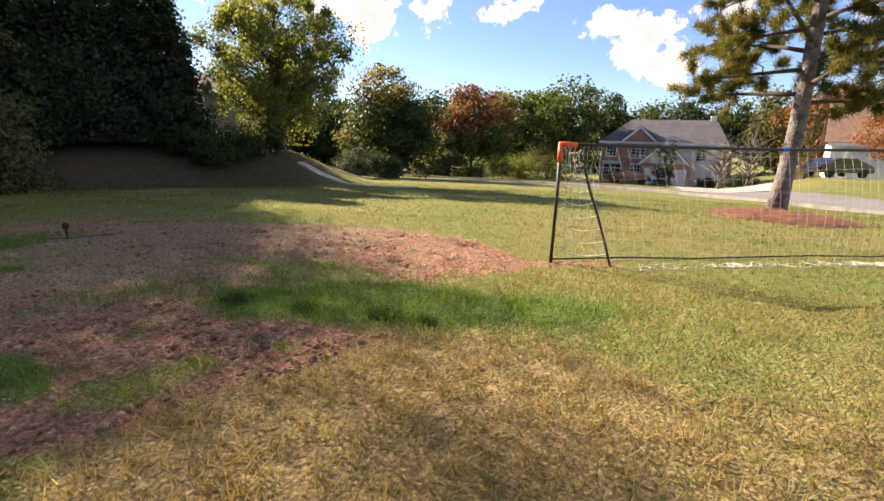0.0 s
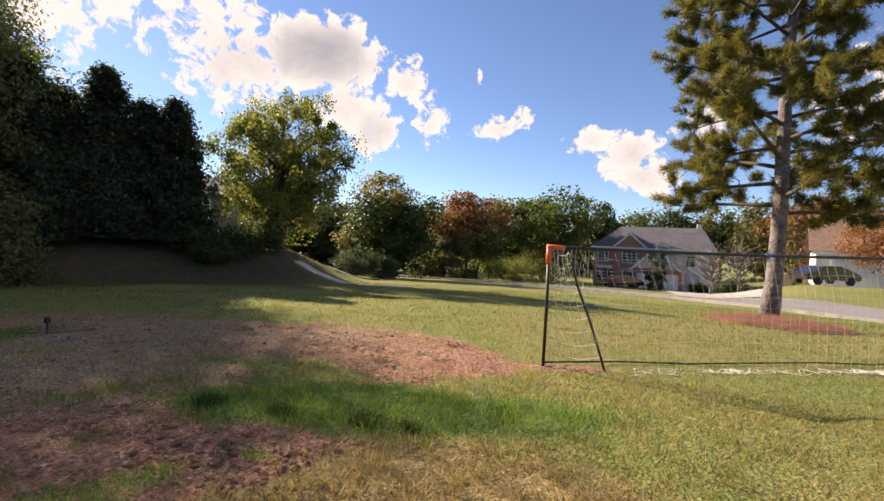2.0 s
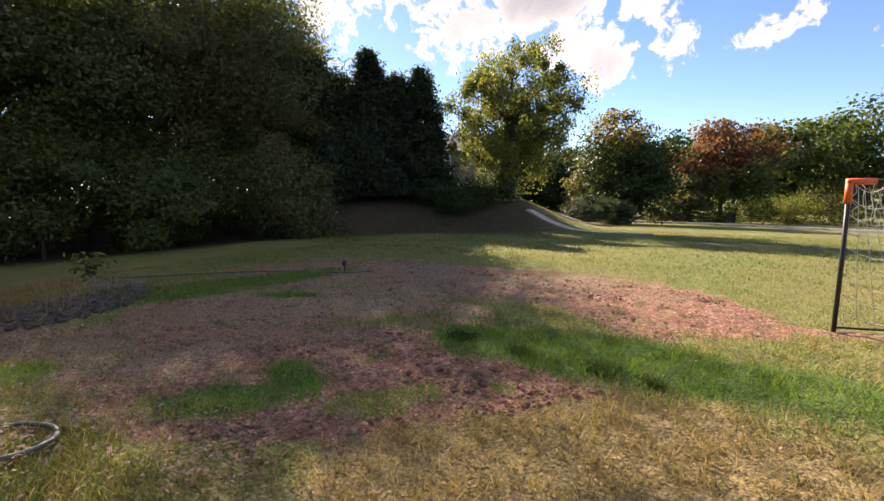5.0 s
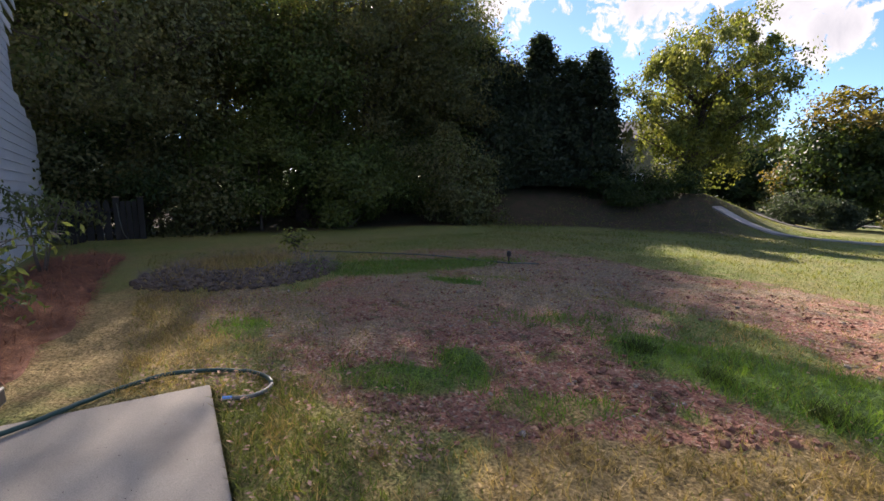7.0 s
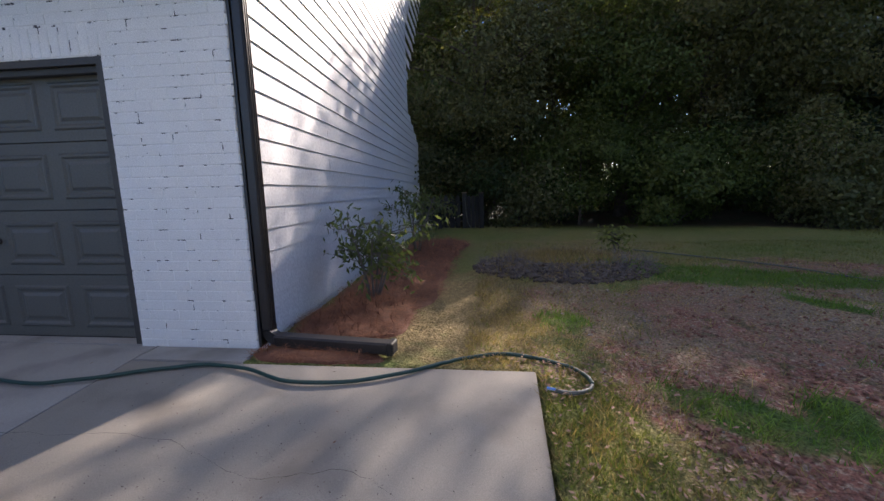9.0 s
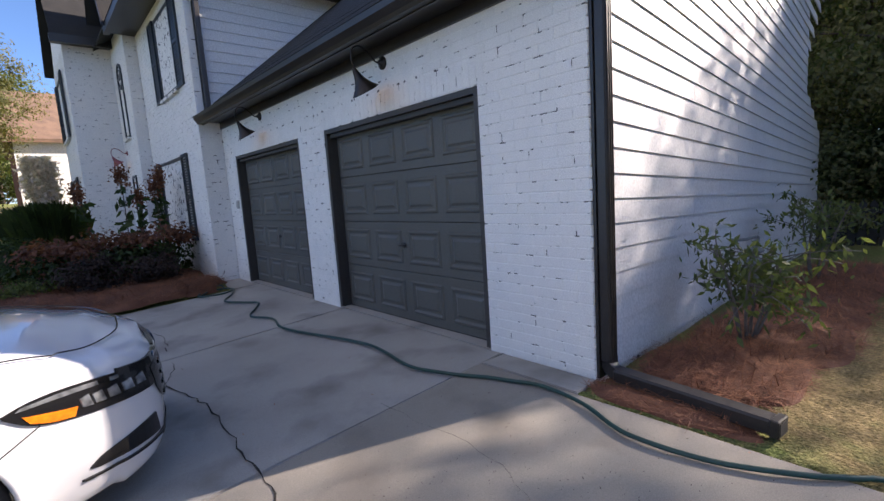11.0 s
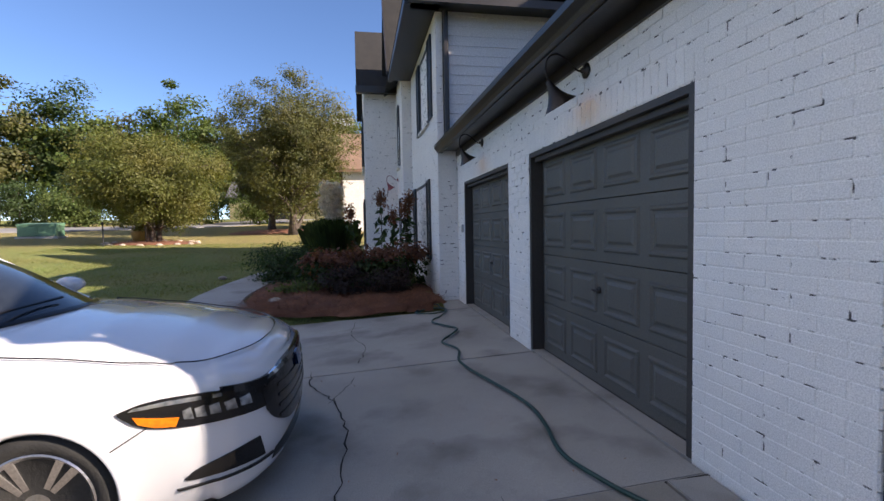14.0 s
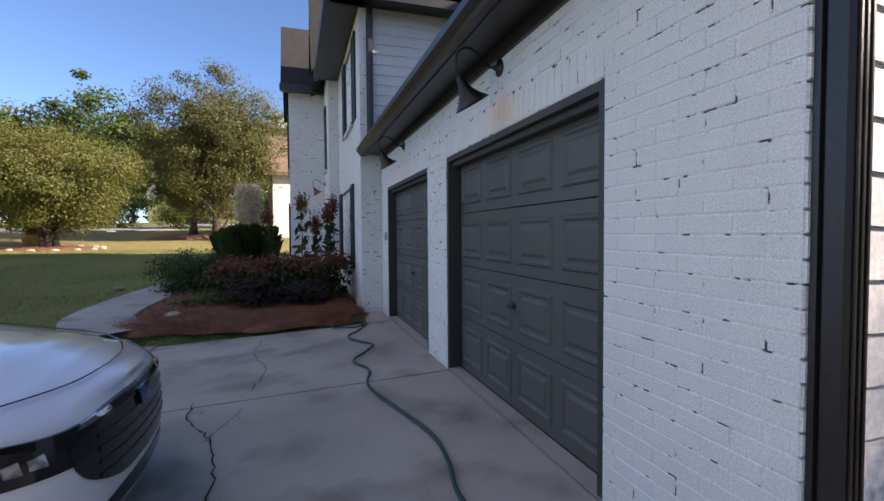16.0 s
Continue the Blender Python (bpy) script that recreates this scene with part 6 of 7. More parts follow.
# side-wall shrubs
def leggy_shrub(x, y, h, half, stems, leaves, seed, lean, label):
    rng = np.random.default_rng(seed)
    root = thing("leggy_shrub", x, y, 0.02 + ground_z(x, y), label, "shrub", "side wall shrubs")
    bm, tips = bmesh.new(), []
    for s in range(stems):
        a = 6.28 * s / stems + rng.uniform(-0.5, 0.5)
        top = Vector((math.cos(a) * half * 0.6 + lean[0], math.sin(a) * half * 0.45 + lean[1], h * rng.uniform(0.72, 0.95)))
        b = Vector((math.cos(a) * 0.035, math.sin(a) * 0.035, 0))
        limb(bm, b, top, 0.014, 0.006, rng, 6, 0.1)
        for k in range(9):
            p = b.lerp(top, rng.uniform(0.5, 1.0))
            q = p + Vector((rng.normal() * half * 0.42, rng.normal() * half * 0.36, rng.normal() * h * 0.12 + 0.02))
            limb(bm, p, q, 0.006, 0.003, rng, 4, 0.2)
            tips += [p.lerp(q, u) for u in (0.5, 0.75, 1.0)]
    part("stem", bm, "bark_grey", root, smooth=True)
    T = np.array(tips)
    per = max(1, leaves // len(T))
    P = np.repeat(T, per, 0) + np.clip(rng.normal(size=(len(T) * per, 3)), -1.6, 1.6) * np.array([0.07, 0.07, 0.07])
    N = unit(rng.normal(size=P.shape) + np.array([0, 0, 0.7]))
    part("leaves", facets("leaves", leaf_faces(P, N, rng, 0.085, 0.03, 0.9), "leaf_shrub"), "", root)
    return root


leggy_shrub(-1.36, 0.52, 0.86, 0.50, 6, 950, 51, (0.0, 0.0), "leggy shrub with narrow drooping green leaves in pine straw")
leggy_shrub(-4.6, 0.40, 1.28, 0.62, 4, 800, 52, (0.25, 0.1), "leggy sparse green shrub against the white siding")

# dark picket fence behind the house corner, with a gate post
fence = thing("picket_fence", -11.25, 0.0, ground_z(-11.25, 0.4) - 0.05, "dark weathered picket fence from the house corner", "fence")
for i in range(7):
    y = -0.66 + i * 0.185
    part("picket", prism([(y, 0), (y + 0.14, 0), (y + 0.14, 1.0), (y + 0.07, 1.1), (y, 1.0)], "x", -0.012, 0.012), "fence", fence)
part("rail", boxed(-0.05, -0.014, -0.7, 0.75, 0.25, 0.34), "fence", fence)
part("rail", boxed(-0.05, -0.014, -0.7, 0.75, 0.78, 0.87), "fence", fence)
for y in (0.66, 1.18):
    part("post", boxed(-0.07, 0.07, y, y + 0.14, 0, 1.14, bevel=0.01), "fence", fence)
    part("cap", boxed(-0.085, 0.085, y - 0.015, y + 0.155, 1.142, 1.165, bevel=0.006), "fence_tan", fence, "pale worn post cap")
for i in range(3):
    part("picket", prism([(0.81 + i * 0.125, 0.04), (0.92 + i * 0.125, 0.04), (0.92 + i * 0.125, 1.05), (0.81 + i * 0.125, 1.05)], "x", -0.012, 0.012), "fence", fence)
for i in range(4):
    x = -0.3 - i * 0.22
    part("picket", prism([(x, 0), (x + 0.14, 0), (x + 0.14, 0.95), (x + 0.07, 1.03), (x, 0.95)], "y", 1.05, 1.075), "fence", fence)
part("gate_rope", tube(bmesh.new(), smooth_line([(0.1, 0.75, 1.0), (0.12, 0.78, 0.6), (0.12, 0.83, 0.25), (0.14, 0.95, 0.03)], 5), 0.012, 6), "hose_grey", fence)


# ---- the white saloon car ----
CAR_X, CAR_Y = 2.20, -1.82
LIFT = 0.062
car = thing("car", CAR_X + 0.05, CAR_Y, drive_z(3.4) - 0.005, "pearl white saloon car with black grille parked on concrete", "car")
PLAN = [(0.0, 0.0), (0.008, 0.2), (0.03, 0.40), (0.075, 0.56), (0.155, 0.69), (0.28, 0.785), (0.45, 0.85), (0.70, 0.895), (1.0, 0.917), (1.5, 0.925), (2.2, 0.928), (3.0, 0.928), (3.6, 0.925), (4.1, 0.905), (4.45, 0.86),
        (4.68, 0.77), (4.81, 0.60), (4.87, 0.35), (4.88, 0.0)]
plan = [(p.x, p.y) for p in smooth_line([(u, v, 0) for u, v in PLAN], 7)]
arc = [0.0]
for a, b in zip(plan, plan[1:]):
    arc.append(arc[-1] + math.hypot(b[0] - a[0], b[1] - a[1]))


def plan_at(s):
    """Point and outward normal on the half plan at arc length s from the nose's middle."""
    for i in range(len(arc) - 1):
        if arc[i + 1] >= s or i == len(arc) - 2:
            t = (s - arc[i]) / max(1e-6, arc[i + 1] - arc[i])
            a, b = Vector(plan[i]), Vector(plan[i + 1])
            d = (b - a).normalized()
            return a.lerp(b, t), Vector((-d.y, d.x))


def lerp_table(rows, v):
    for (a, x), (b, y) in zip(rows, rows[1:]):
        if v <= b:
            t = sstep(0, 1, (v - a) / (b - a)) * 0.4 + (v - a) / (b - a) * 0.6
            return x + (y - x) * max(0, t)
    return rows[-1][1]


SHOULDER = [(u, z + LIFT) for u, z in ((0, 0.715), (0.1, 0.735), (0.3, 0.785), (0.6, 0.845), (1.0, 0.905), (1.45, 0.955), (2.2, 0.965), (3.2, 0.985), (4.0, 1.01), (4.6, 1.0), (4.88, 0.95))]
CROWN = [(0, 0.03), (0.15, 0.05), (0.5, 0.065), (1.3, 0.06), (1.6, 0.03), (4.0, 0.02), (4.6, 0.05), (4.88, 0.03)]
LEVELS = [(0.0, 0.09), (0.05, 0.045), (0.16, 0.02), (0.30, 0.006), (0.42, 0.0), (0.54, 0.0), (0.66, 0.004), (0.76, 0.012), (0.85, 0.022), (0.92, 0.036), (0.965, 0.056), (0.99, 0.08), (1.0, 0.105)]
FLOOR = 0.165


def side_point(s, k, out=0.0):
    """On the body's side: k from 0 (sill) to 1 (shoulder)."""
    p, n = plan_at(s)
    zt = lerp_table(SHOULDER, p.x)
    inset = lerp_table(LEVELS, k)
    lift = 0.05 * max(0, 1 - p.x / 0.5) * (1 - k) ** 2
    q = p + n * (out - inset * (1.0 if p.x > 0.3 else 0.55))
    return Vector((q.x, q.y, FLOOR + lift + (zt - FLOOR - lift) * k))


def on_side(s, z, out=0.004):
    """On the body's side at a height."""
    p, n = plan_at(s)
    z += LIFT
    zt = lerp_table(SHOULDER, p.x)
    return side_point(s, max(0.0, min(1.0, (z - FLOOR) / (zt - FLOOR))), out)


def top_z(u, v):
    w = max(0.12, lerp_table([(a, b) for a, b in PLAN[:10]], u) if u < 1.5 else 0.92)
    return lerp_table(SHOULDER, u) + lerp_table(CROWN, u) * max(0.0, 1 - (v / w) ** 2)


def mirrored(fn):
    for sign in (1, -1):
        yield sign, lambda p, q=sign: Vector((p.x, p.y * q, p.z))


S = [arc[-1] * i / 190 for i in range(191)]
K = [i / 22 for i in range(23)]
WHEELS, WHEEL_R = (1.0, 3.80), 0.325
bm = bmesh.new()
edge = {}
for sign in (1, -1):
    grid = [[bm.verts.new((q.x, q.y * sign, q.z)) for q in (side_point(s, k) for k in K)] for s in S]
    for i in range(len(S) - 1):
        for j in range(len(K) - 1):
            c = (grid[i][j].co + grid[i + 1][j + 1].co) / 2
            if abs(c.y) > 0.6 and any((c.x - wx) ** 2 + (c.z - WHEEL_R) ** 2 < 0.350 ** 2 for wx in WHEELS):
                continue
            bm.faces.new((grid[i][j], grid[i + 1][j], grid[i + 1][j + 1], grid[i][j + 1]))
    edge[sign] = [g[-1] for g in grid]
prev = None
for i in range(len(S)):
    a, b = edge[1][i].co, edge[-1][i].co
    row = [edge[1][i]]
    for t in range(1, 14):
        p = a.lerp(b, t / 14)
        p.z = a.z + lerp_table(CROWN, p.x) * (1 - (1 - 2 * t / 14) ** 2)
        row.append(bm.verts.new(p))
    row.append(edge[-1][i])
    if prev:
        for t in range(14):
            bm.faces.new((prev[t], row[t], row[t + 1], prev[t + 1]))
    prev = row
bmesh.ops.remove_doubles(bm, verts=bm.verts, dist=0.0008)
body = part("body", bm, "car_white", car, smooth=True)
part("underbody", boxed(0.55, 4.6, -0.72, 0.72, 0.19, 0.32), "car_black", car)


def skin(poly, out, mat, name, label="", both=True, n=14, m=5, parent=None):
    """A panel on the body's side between two edges: lists of (arc, height) for its lower and upper edge."""
    made = None
    for sign in ((1, -1) if both else (1,)):
        b = bmesh.new()
        lo, hi = [smooth_line([(s, z, 0) for s, z in e], max(2, n // (len(e) - 1))) for e in poly]
        rows = []
        for j in range(m + 1):
            t = j / m
            rows.append([b.verts.new((q.x, q.y * sign, q.z)) for q in (on_side(p.x + (r.x - p.x) * t, p.y + (r.y - p.y) * t, out) for p, r in zip(lo, hi))])
        for r0, r1 in zip(rows, rows[1:]):
            for i in range(len(r0) - 1):
                b.faces.new((r0[i], r0[i + 1], r1[i + 1], r1[i]))
        rim = [e for e in b.edges if e.is_boundary]
        ext = bmesh.ops.extrude_edge_only(b, edges=rim)["geom"]
        for v in (g for g in ext if isinstance(g, bmesh.types.BMVert)):
            p = v.co
            v.co = Vector((p.x + 0.02 * (1 if p.x < 0.5 else 0), p.y - sign * 0.014, p.z))
        made = part(name, b, mat, parent or car, label, smooth=False)
    return made


# grille, bright bar, badge
skin(([(0.0, 0.33), (0.30, 0.34), (0.52, 0.42), (0.60, 0.50)], [(0.0, 0.655), (0.30, 0.655), (0.52, 0.645), (0.63, 0.62)]), 0.010, "car_black", "grille", "gloss black front grille")
skin(([(0.0, 0.655), (0.35, 0.655), (0.62, 0.64), (0.85, 0.665)], [(0.0, 0.70), (0.35, 0.70), (0.62, 0.682), (0.85, 0.70)]), 0.016, "car_black", "brow_bar", "dark glossy bar above the grille")
skin(([(0.36, 0.676), (0.46, 0.672), (0.58, 0.664)], [(0.36, 0.697), (0.46, 0.693), (0.56, 0.686)]), 0.020, "chrome", "bright_strip", "chrome strip")
for z in (0.40, 0.46, 0.52, 0.58):
    skin(([(0.0, z), (0.25, z), (0.48, z + 0.01)], [(0.0, z + 0.018), (0.25, z + 0.018), (0.48, z + 0.028)]), 0.016, "car_black", "grille_bar", m=1)
skin(([(0.0, 0.585), (0.075, 0.59)], [(0.0, 0.68), (0.085, 0.675)]), 0.028, "badge", "badge", "plain blue-chrome badge", m=2)
# headlights
for nm, lo, hi, out, mat, lab in (
        ("headlight", [(0.60, 0.525), (0.82, 0.535), (1.05, 0.548), (1.19, 0.575), (1.28, 0.635)], [(0.60, 0.650), (0.82, 0.680), (1.05, 0.690), (1.19, 0.678), (1.285, 0.648)], 0.008, "car_black", "dark slim wraparound headlight"),):
    skin((lo, hi), out, mat, nm, lab)
skin(([(1.05, 0.556), (1.13, 0.566), (1.20, 0.590)], [(1.035, 0.596), (1.12, 0.607), (1.22, 0.624)]), 0.011, "amber", "side_reflector", "amber side reflector")
skin(([(0.85, 0.655), (1.06, 0.658), (1.24, 0.650)], [(0.85, 0.672), (1.06, 0.678), (1.22, 0.664)]), 0.011, "lens", "light_strip", "clear upper light strip")
for s0, w in ((0.70, 0.06), (0.78, 0.055), (0.855, 0.05), (0.92, 0.045), (0.975, 0.04)):
    skin(([(s0, 0.578), (s0 + w, 0.582)], [(s0 + 0.012, 0.632), (s0 + w + 0.006, 0.622)]), 0.012, "lens", "lamp_cell", "clear reflector cell", m=2, n=4)
# lower intake, lip and seams
skin(([(0.62, 0.255), (0.75, 0.265), (0.96, 0.272), (1.02, 0.282)], [(0.66, 0.38), (0.76, 0.372), (0.95, 0.33), (1.02, 0.29)]), 0.008, "car_black", "side_intake", "black side air intake")
skin(([(0.0, 0.17), (0.3, 0.172), (0.55, 0.18)], [(0.0, 0.28), (0.3, 0.27), (0.52, 0.24)]), 0.006, "car_black", "lower_intake", "black lower grille")
skin(([(0.55, 0.222), (0.80, 0.228), (1.05, 0.236)], [(0.55, 0.236), (0.80, 0.241), (1.05, 0.246)]), 0.014, "car_black", "bumper_lip", "thin black bumper lip", m=1)


def seam(name, pts, r=0.0032):
    for sign in (1, -1):
        part(name, tube(bmesh.new(), [Vector((p.x, p.y * sign, p.z)) for p in pts], r, 4), "car_black", car)


seam("bumper_seam", [on_side(1.17 + 0.17 * t, 0.565 - 0.10 * t, 0.0) for t in (i / 6 for i in range(7))])
hood = []
for i in range(26):
    t = i / 25
    u = 1.45 - 0.97 * t
    w = lerp_table(PLAN[:10], u)
    v = w - 0.085
    hood.append(Vector((u, v, top_z(u, v) - 0.006)))
front = smooth_line([(hood[-1].x, hood[-1].y, 0), (0.36, 0.68, 0), (0.26, 0.52, 0), (0.185, 0.28, 0), (0.16, 0.0, 0)], 6)[1:]
hood += [Vector((p.x, p.y, top_z(p.x, p.y) + 0.001)) for p in front]
seam("hood_seam", hood, 0.0042)
seam("door_seam", [on_side(2.06, 0.28 + 0.06 * i, 0.0) for i in range(12)])
seam("door_seam", [on_side(3.10, 0.28 + 0.06 * i, 0.0) for i in range(12)])

# cabin
def cabin_ring(u, w, z, crown, wide=1.0):
    return [Vector((u + 0.30 * (1 - math.cos(a)) * 0 + 0.16 * (abs(math.sin(a)) ** 2) * wide, w * math.sin(a), z + crown * math.cos(a))) for a in (math.pi * (i / 20 - 0.5) for i in range(21))]


base_f = [(1.30 + 0.30 * (v / 0.78) ** 2, v, top_z(1.4, v) - 0.012) for v in (0.78 * (i / 10 - 1) for i in range(21))]
roof_f = [(2.12 + 0.10 * (v / 0.58) ** 2, v, 1.475 - 0.055 * (v / 0.58) ** 2) for v in (0.58 * (i / 10 - 1) for i in range(21))]
roof_r = [(3.25 - 0.06 * (v / 0.58) ** 2, v, 1.47 - 0.055 * (v / 0.58) ** 2) for v in (0.58 * (i / 10 - 1) for i in range(21))]
base_r = [(4.18 - 0.20 * (v / 0.74) ** 2, v, 1.03 + LIFT) for v in (0.74 * (i / 10 - 1) for i in range(21))]


def sheet(rows, mat, name, label="", bulge=0.0, steps=8):
    b = bmesh.new()
    g = []
    for a, c in zip(rows, rows[1:]):
        for k in range(steps + (1 if c is rows[-1] else 0)):
            t = k / steps
            g.append([b.verts.new(Vector(p).lerp(Vector(q), t) + Vector((0, 0, bulge * math.sin(math.pi * t)))) for p, q in zip(a, c)])
    for r0, r1 in zip(g, g[1:]):
        for i in range(len(r0) - 1):
            b.faces.new((r0[i], r0[i + 1], r1[i + 1], r1[i]))
    return part(name, b, mat, car, label, smooth=True)


sheet([base_f, roof_f], "glass_dark", "windscreen", "dark windscreen mirroring the blue sky", 0.03)
sheet([roof_f, roof_r], "car_white", "roof", "", 0.02)
sheet([roof_r, base_r], "glass_dark", "rear_window", "dark rear window", 0.03)
for sign in (1, -1):
    low = [(1.62 + 2.45 * i / 16, sign * (0.80 + 0.06 * math.sin(math.pi * i / 16)), 0.955 + LIFT + 0.05 * i / 16) for i in range(17)]
    up = [(2.23 + (3.19 - 2.23) * i / 16, sign * 0.585, 1.415 + 0.02 * math.sin(math.pi * i / 16)) for i in range(17)]
    sheet([low, up], "glass_dark", "side_window", "dark side windows", 0.0)
    part("pillar", tube(bmesh.new(), [Vector(base_f[20 if sign > 0 else 0]) + Vector((0.02, 0, 0)), Vector(roof_f[20 if sign > 0 else 0])], 0.028, 6), "car_white", car)
    part("pillar", tube(bmesh.new(), [Vector(base_r[20 if sign > 0 else 0]), Vector(roof_r[20 if sign > 0 else 0])], 0.05, 6), "car_white", car)
    part("roof_rail", tube(bmesh.new(), [Vector(roof_f[20 if sign > 0 else 0]), Vector(roof_r[20 if sign > 0 else 0])], 0.03, 6), "car_white", car)
    mirror = part("wing_mirror", lathe(bmesh.new(), [(0.02, -0.09), (0.06, -0.08), (0.085, -0.02), (0.08, 0.05), (0.03, 0.085)], 14,
                                       Matrix.Translation((1.86, sign * 1.0, 1.12)) @ Matrix.Rotation(radians(90), 4, "X") @ Matrix.Diagonal((1.15, 0.75, 1.0, 1))), "car_white", car, smooth=True)
    part("mirror_stalk", boxed(1.80, 1.90, sign * 0.86, sign * 0.95, 1.04, 1.08, bevel=0.01), "car_black", mirror)
    part("arch_lip", tube(bmesh.new(), [Vector((WHEELS[0] + 0.352 * math.cos(a), sign * 0.905, WHEEL_R + 0.352 * math.sin(a))) for a in (radians(-20 + 220 * i / 30) for i in range(31))], 0.020, 6), "car_white", car, smooth=True)
    part("arch_lip", tube(bmesh.new(), [Vector((WHEELS[1] + 0.352 * math.cos(a), sign * 0.905, WHEEL_R + 0.352 * math.sin(a))) for a in (radians(-20 + 220 * i / 30) for i in range(31))], 0.020, 6), "car_white", car, smooth=True)
part("cowl", tube(bmesh.new(), [Vector(p) + Vector((0.0, 0, 0.008)) for p in base_f], 0.022, 6), "car_black", car, "black windscreen cowl")
part("wiper", tube(bmesh.new(), [Vector((1.46, 0.66, 1.09)), Vector((1.40, 0.35, 1.125)), Vector((1.38, -0.05, 1.135))], 0.008, 5), "car_black", car)
for wx in WHEELS:
    for sign in (1, -1):
        part("wheel_well", lathe(bmesh.new(), [(0.37, -0.12), (0.37, 0.10), (0.36, 0.115)], 28, Matrix.Translation((wx, sign * 0.72, WHEEL_R)) @ Matrix.Rotation(radians(-90 * sign), 4, "X")), "rubber", car)
        turned = Matrix.Translation((wx, sign * 0.80, WHEEL_R)) @ Matrix.Rotation(radians(-90 * sign), 4, "X")
        tyre = [(0.235, -0.10), (0.29, -0.108), (0.315, -0.095), (0.325, -0.06), (0.325, 0.06), (0.315, 0.095), (0.29, 0.108), (0.245, 0.10), (0.235, 0.085)]
        wheel = part("wheel", lathe(bmesh.new(), [(0.20, -0.09), (0.236, -0.085), (0.236, 0.0), (0.21, 0.02), (0.05, 0.03), (0.02, 0.03)], 32, turned), "car_black", car, smooth=False)
        part("tyre", lathe(bmesh.new(), tyre, 40, turned), "rubber", wheel, "black tyre", smooth=True)
        rim = lathe(bmesh.new(), [(0.226, 0.075), (0.244, 0.098), (0.236, 0.104), (0.214, 0.082)], 40, turned)
        lathe(rim, [(0.062, 0.05), (0.058, 0.085), (0.03, 0.09), (0.01, 0.09)], 20, turned)
        for k in range(5):
            for dv in (-0.16, 0.16):
                a = 6.28319 * k / 5 + 0.3
                b2 = bmesh.new()
                p0, p1 = Vector((0.05 * math.cos(a + dv), 0.05 * math.sin(a + dv), 0.075)), Vector((0.225 * math.cos(a + dv), 0.225 * math.sin(a + dv), 0.085))
                d = (p1 - p0).normalized()
                n = Vector((-d.y, d.x, 0))
                vs = []
                for p, w in ((p0, 0.016), (p1, 0.026)):
                    vs.append([rim.verts.new(turned @ (p + n * w * q + Vector((0, 0, h)))) for q, h in ((-1, -0.02), (1, -0.02), (0.7, 0.008), (-0.7, 0.008))])
                for q in range(4):
                    rim.faces.new((vs[0][q], vs[0][(q + 1) % 4], vs[1][(q + 1) % 4], vs[1][q]))
                rim.faces.new(vs[0][::-1]), rim.faces.new(vs[1])
                b2.free()
        part("rim", rim, "alloy", wheel, "machined alloy rim with paired spokes")
for sign in (1, -1):
    part("tail_light", boxed(4.70, 4.86, sign * 0.45, sign * 0.80, 0.74, 0.88, bevel=0.02), "car_red", car, "red tail light")


# ---- street and paths ----
def ribbon(name, centre, widths, mat, label, category, lift=0.03, thick=0.15, steps=10, z_of=ground_z, kerb=0.0):
    """A paved strip along a line, laid on the ground, with real edges."""
    line = smooth_line([(x, y, 0) for x, y in centre], steps)
    bm, prev = bmesh.new(), None
    for i, p in enumerate(line):
        d = (line[min(i + 1, len(line) - 1)] - line[max(i - 1, 0)]).normalized()
        n = Vector((-d.y, d.x, 0))
        w = widths if isinstance(widths, (int, float)) else widths[0] + (widths[1] - widths[0]) * i / (len(line) - 1)
        row = []
        for k in range(7):
            q = p + n * w * (k / 6 - 0.5)
            row.append(bm.verts.new((q.x, q.y, z_of(q.x, q.y) + lift)))
        low = [bm.verts.new((row[0].co.x, row[0].co.y, row[0].co.z - thick)), bm.verts.new((row[-1].co.x, row[-1].co.y, row[-1].co.z - thick))]
        if prev:
            for k in range(6):
                bm.faces.new((prev[0][k], prev[0][k + 1], row[k + 1], row[k]))
            bm.faces.new((prev[0][0], row[0], low[0], prev[1][0]))
            bm.faces.new((prev[0][-1], prev[1][1], low[1], row[-1]))
        prev = (row, low)
    return single(name, bm, mat, label, category, kind="structure")


ROAD = [(60, -6), (42, 3), (28, 13), (19, 23), (12.8, 31), (6, 36.5), (-1, 40), (-9, 43), (-20, 45), (-42, 48)]
ribbon("road", ROAD, 6.4, "asphalt", "pale worn asphalt residential street", "road", 0.06)
ribbon("kerb", [(60, -9.6), (40.2, 0.0), (25.6, 10.6), (16.4, 20.8), (10.5, 28.2), (4.2, 33.2), (-2.4, 36.5), (-10, 39.6), (-20.5, 41.6), (-42, 44.4)], 0.35, "concrete", "concrete kerb along the street", "kerb", 0.14, 0.3)
ribbon("far_driveway", [(14.2, 33.2), (16.5, 40), (18.5, 50), (17.5, 60)], (6, 5), "concrete", "pale concrete driveway across the street", "driveway", 0.09)
ribbon("side_driveway", [(25, 21), (29, 29), (33, 37), (36, 44)], (4, 4), "concrete", "pale concrete driveway up to a white garage", "driveway", 0.09)
ribbon("bank_path", [(-5.9, 18.4), (-4.6, 18.1), (-3.4, 17.8), (-2.3, 17.9), (-1.2, 18.4)], 0.4, "concrete", "narrow concrete edging down the bank", "path", 0.05, 0.2, 8)
ribbon("upper_street", [(-6.4, 25), (-10, 27), (-16, 33), (-24, 42)], 4.0, "concrete", "pale sunlit drive behind the bank", "driveway", 0.05)
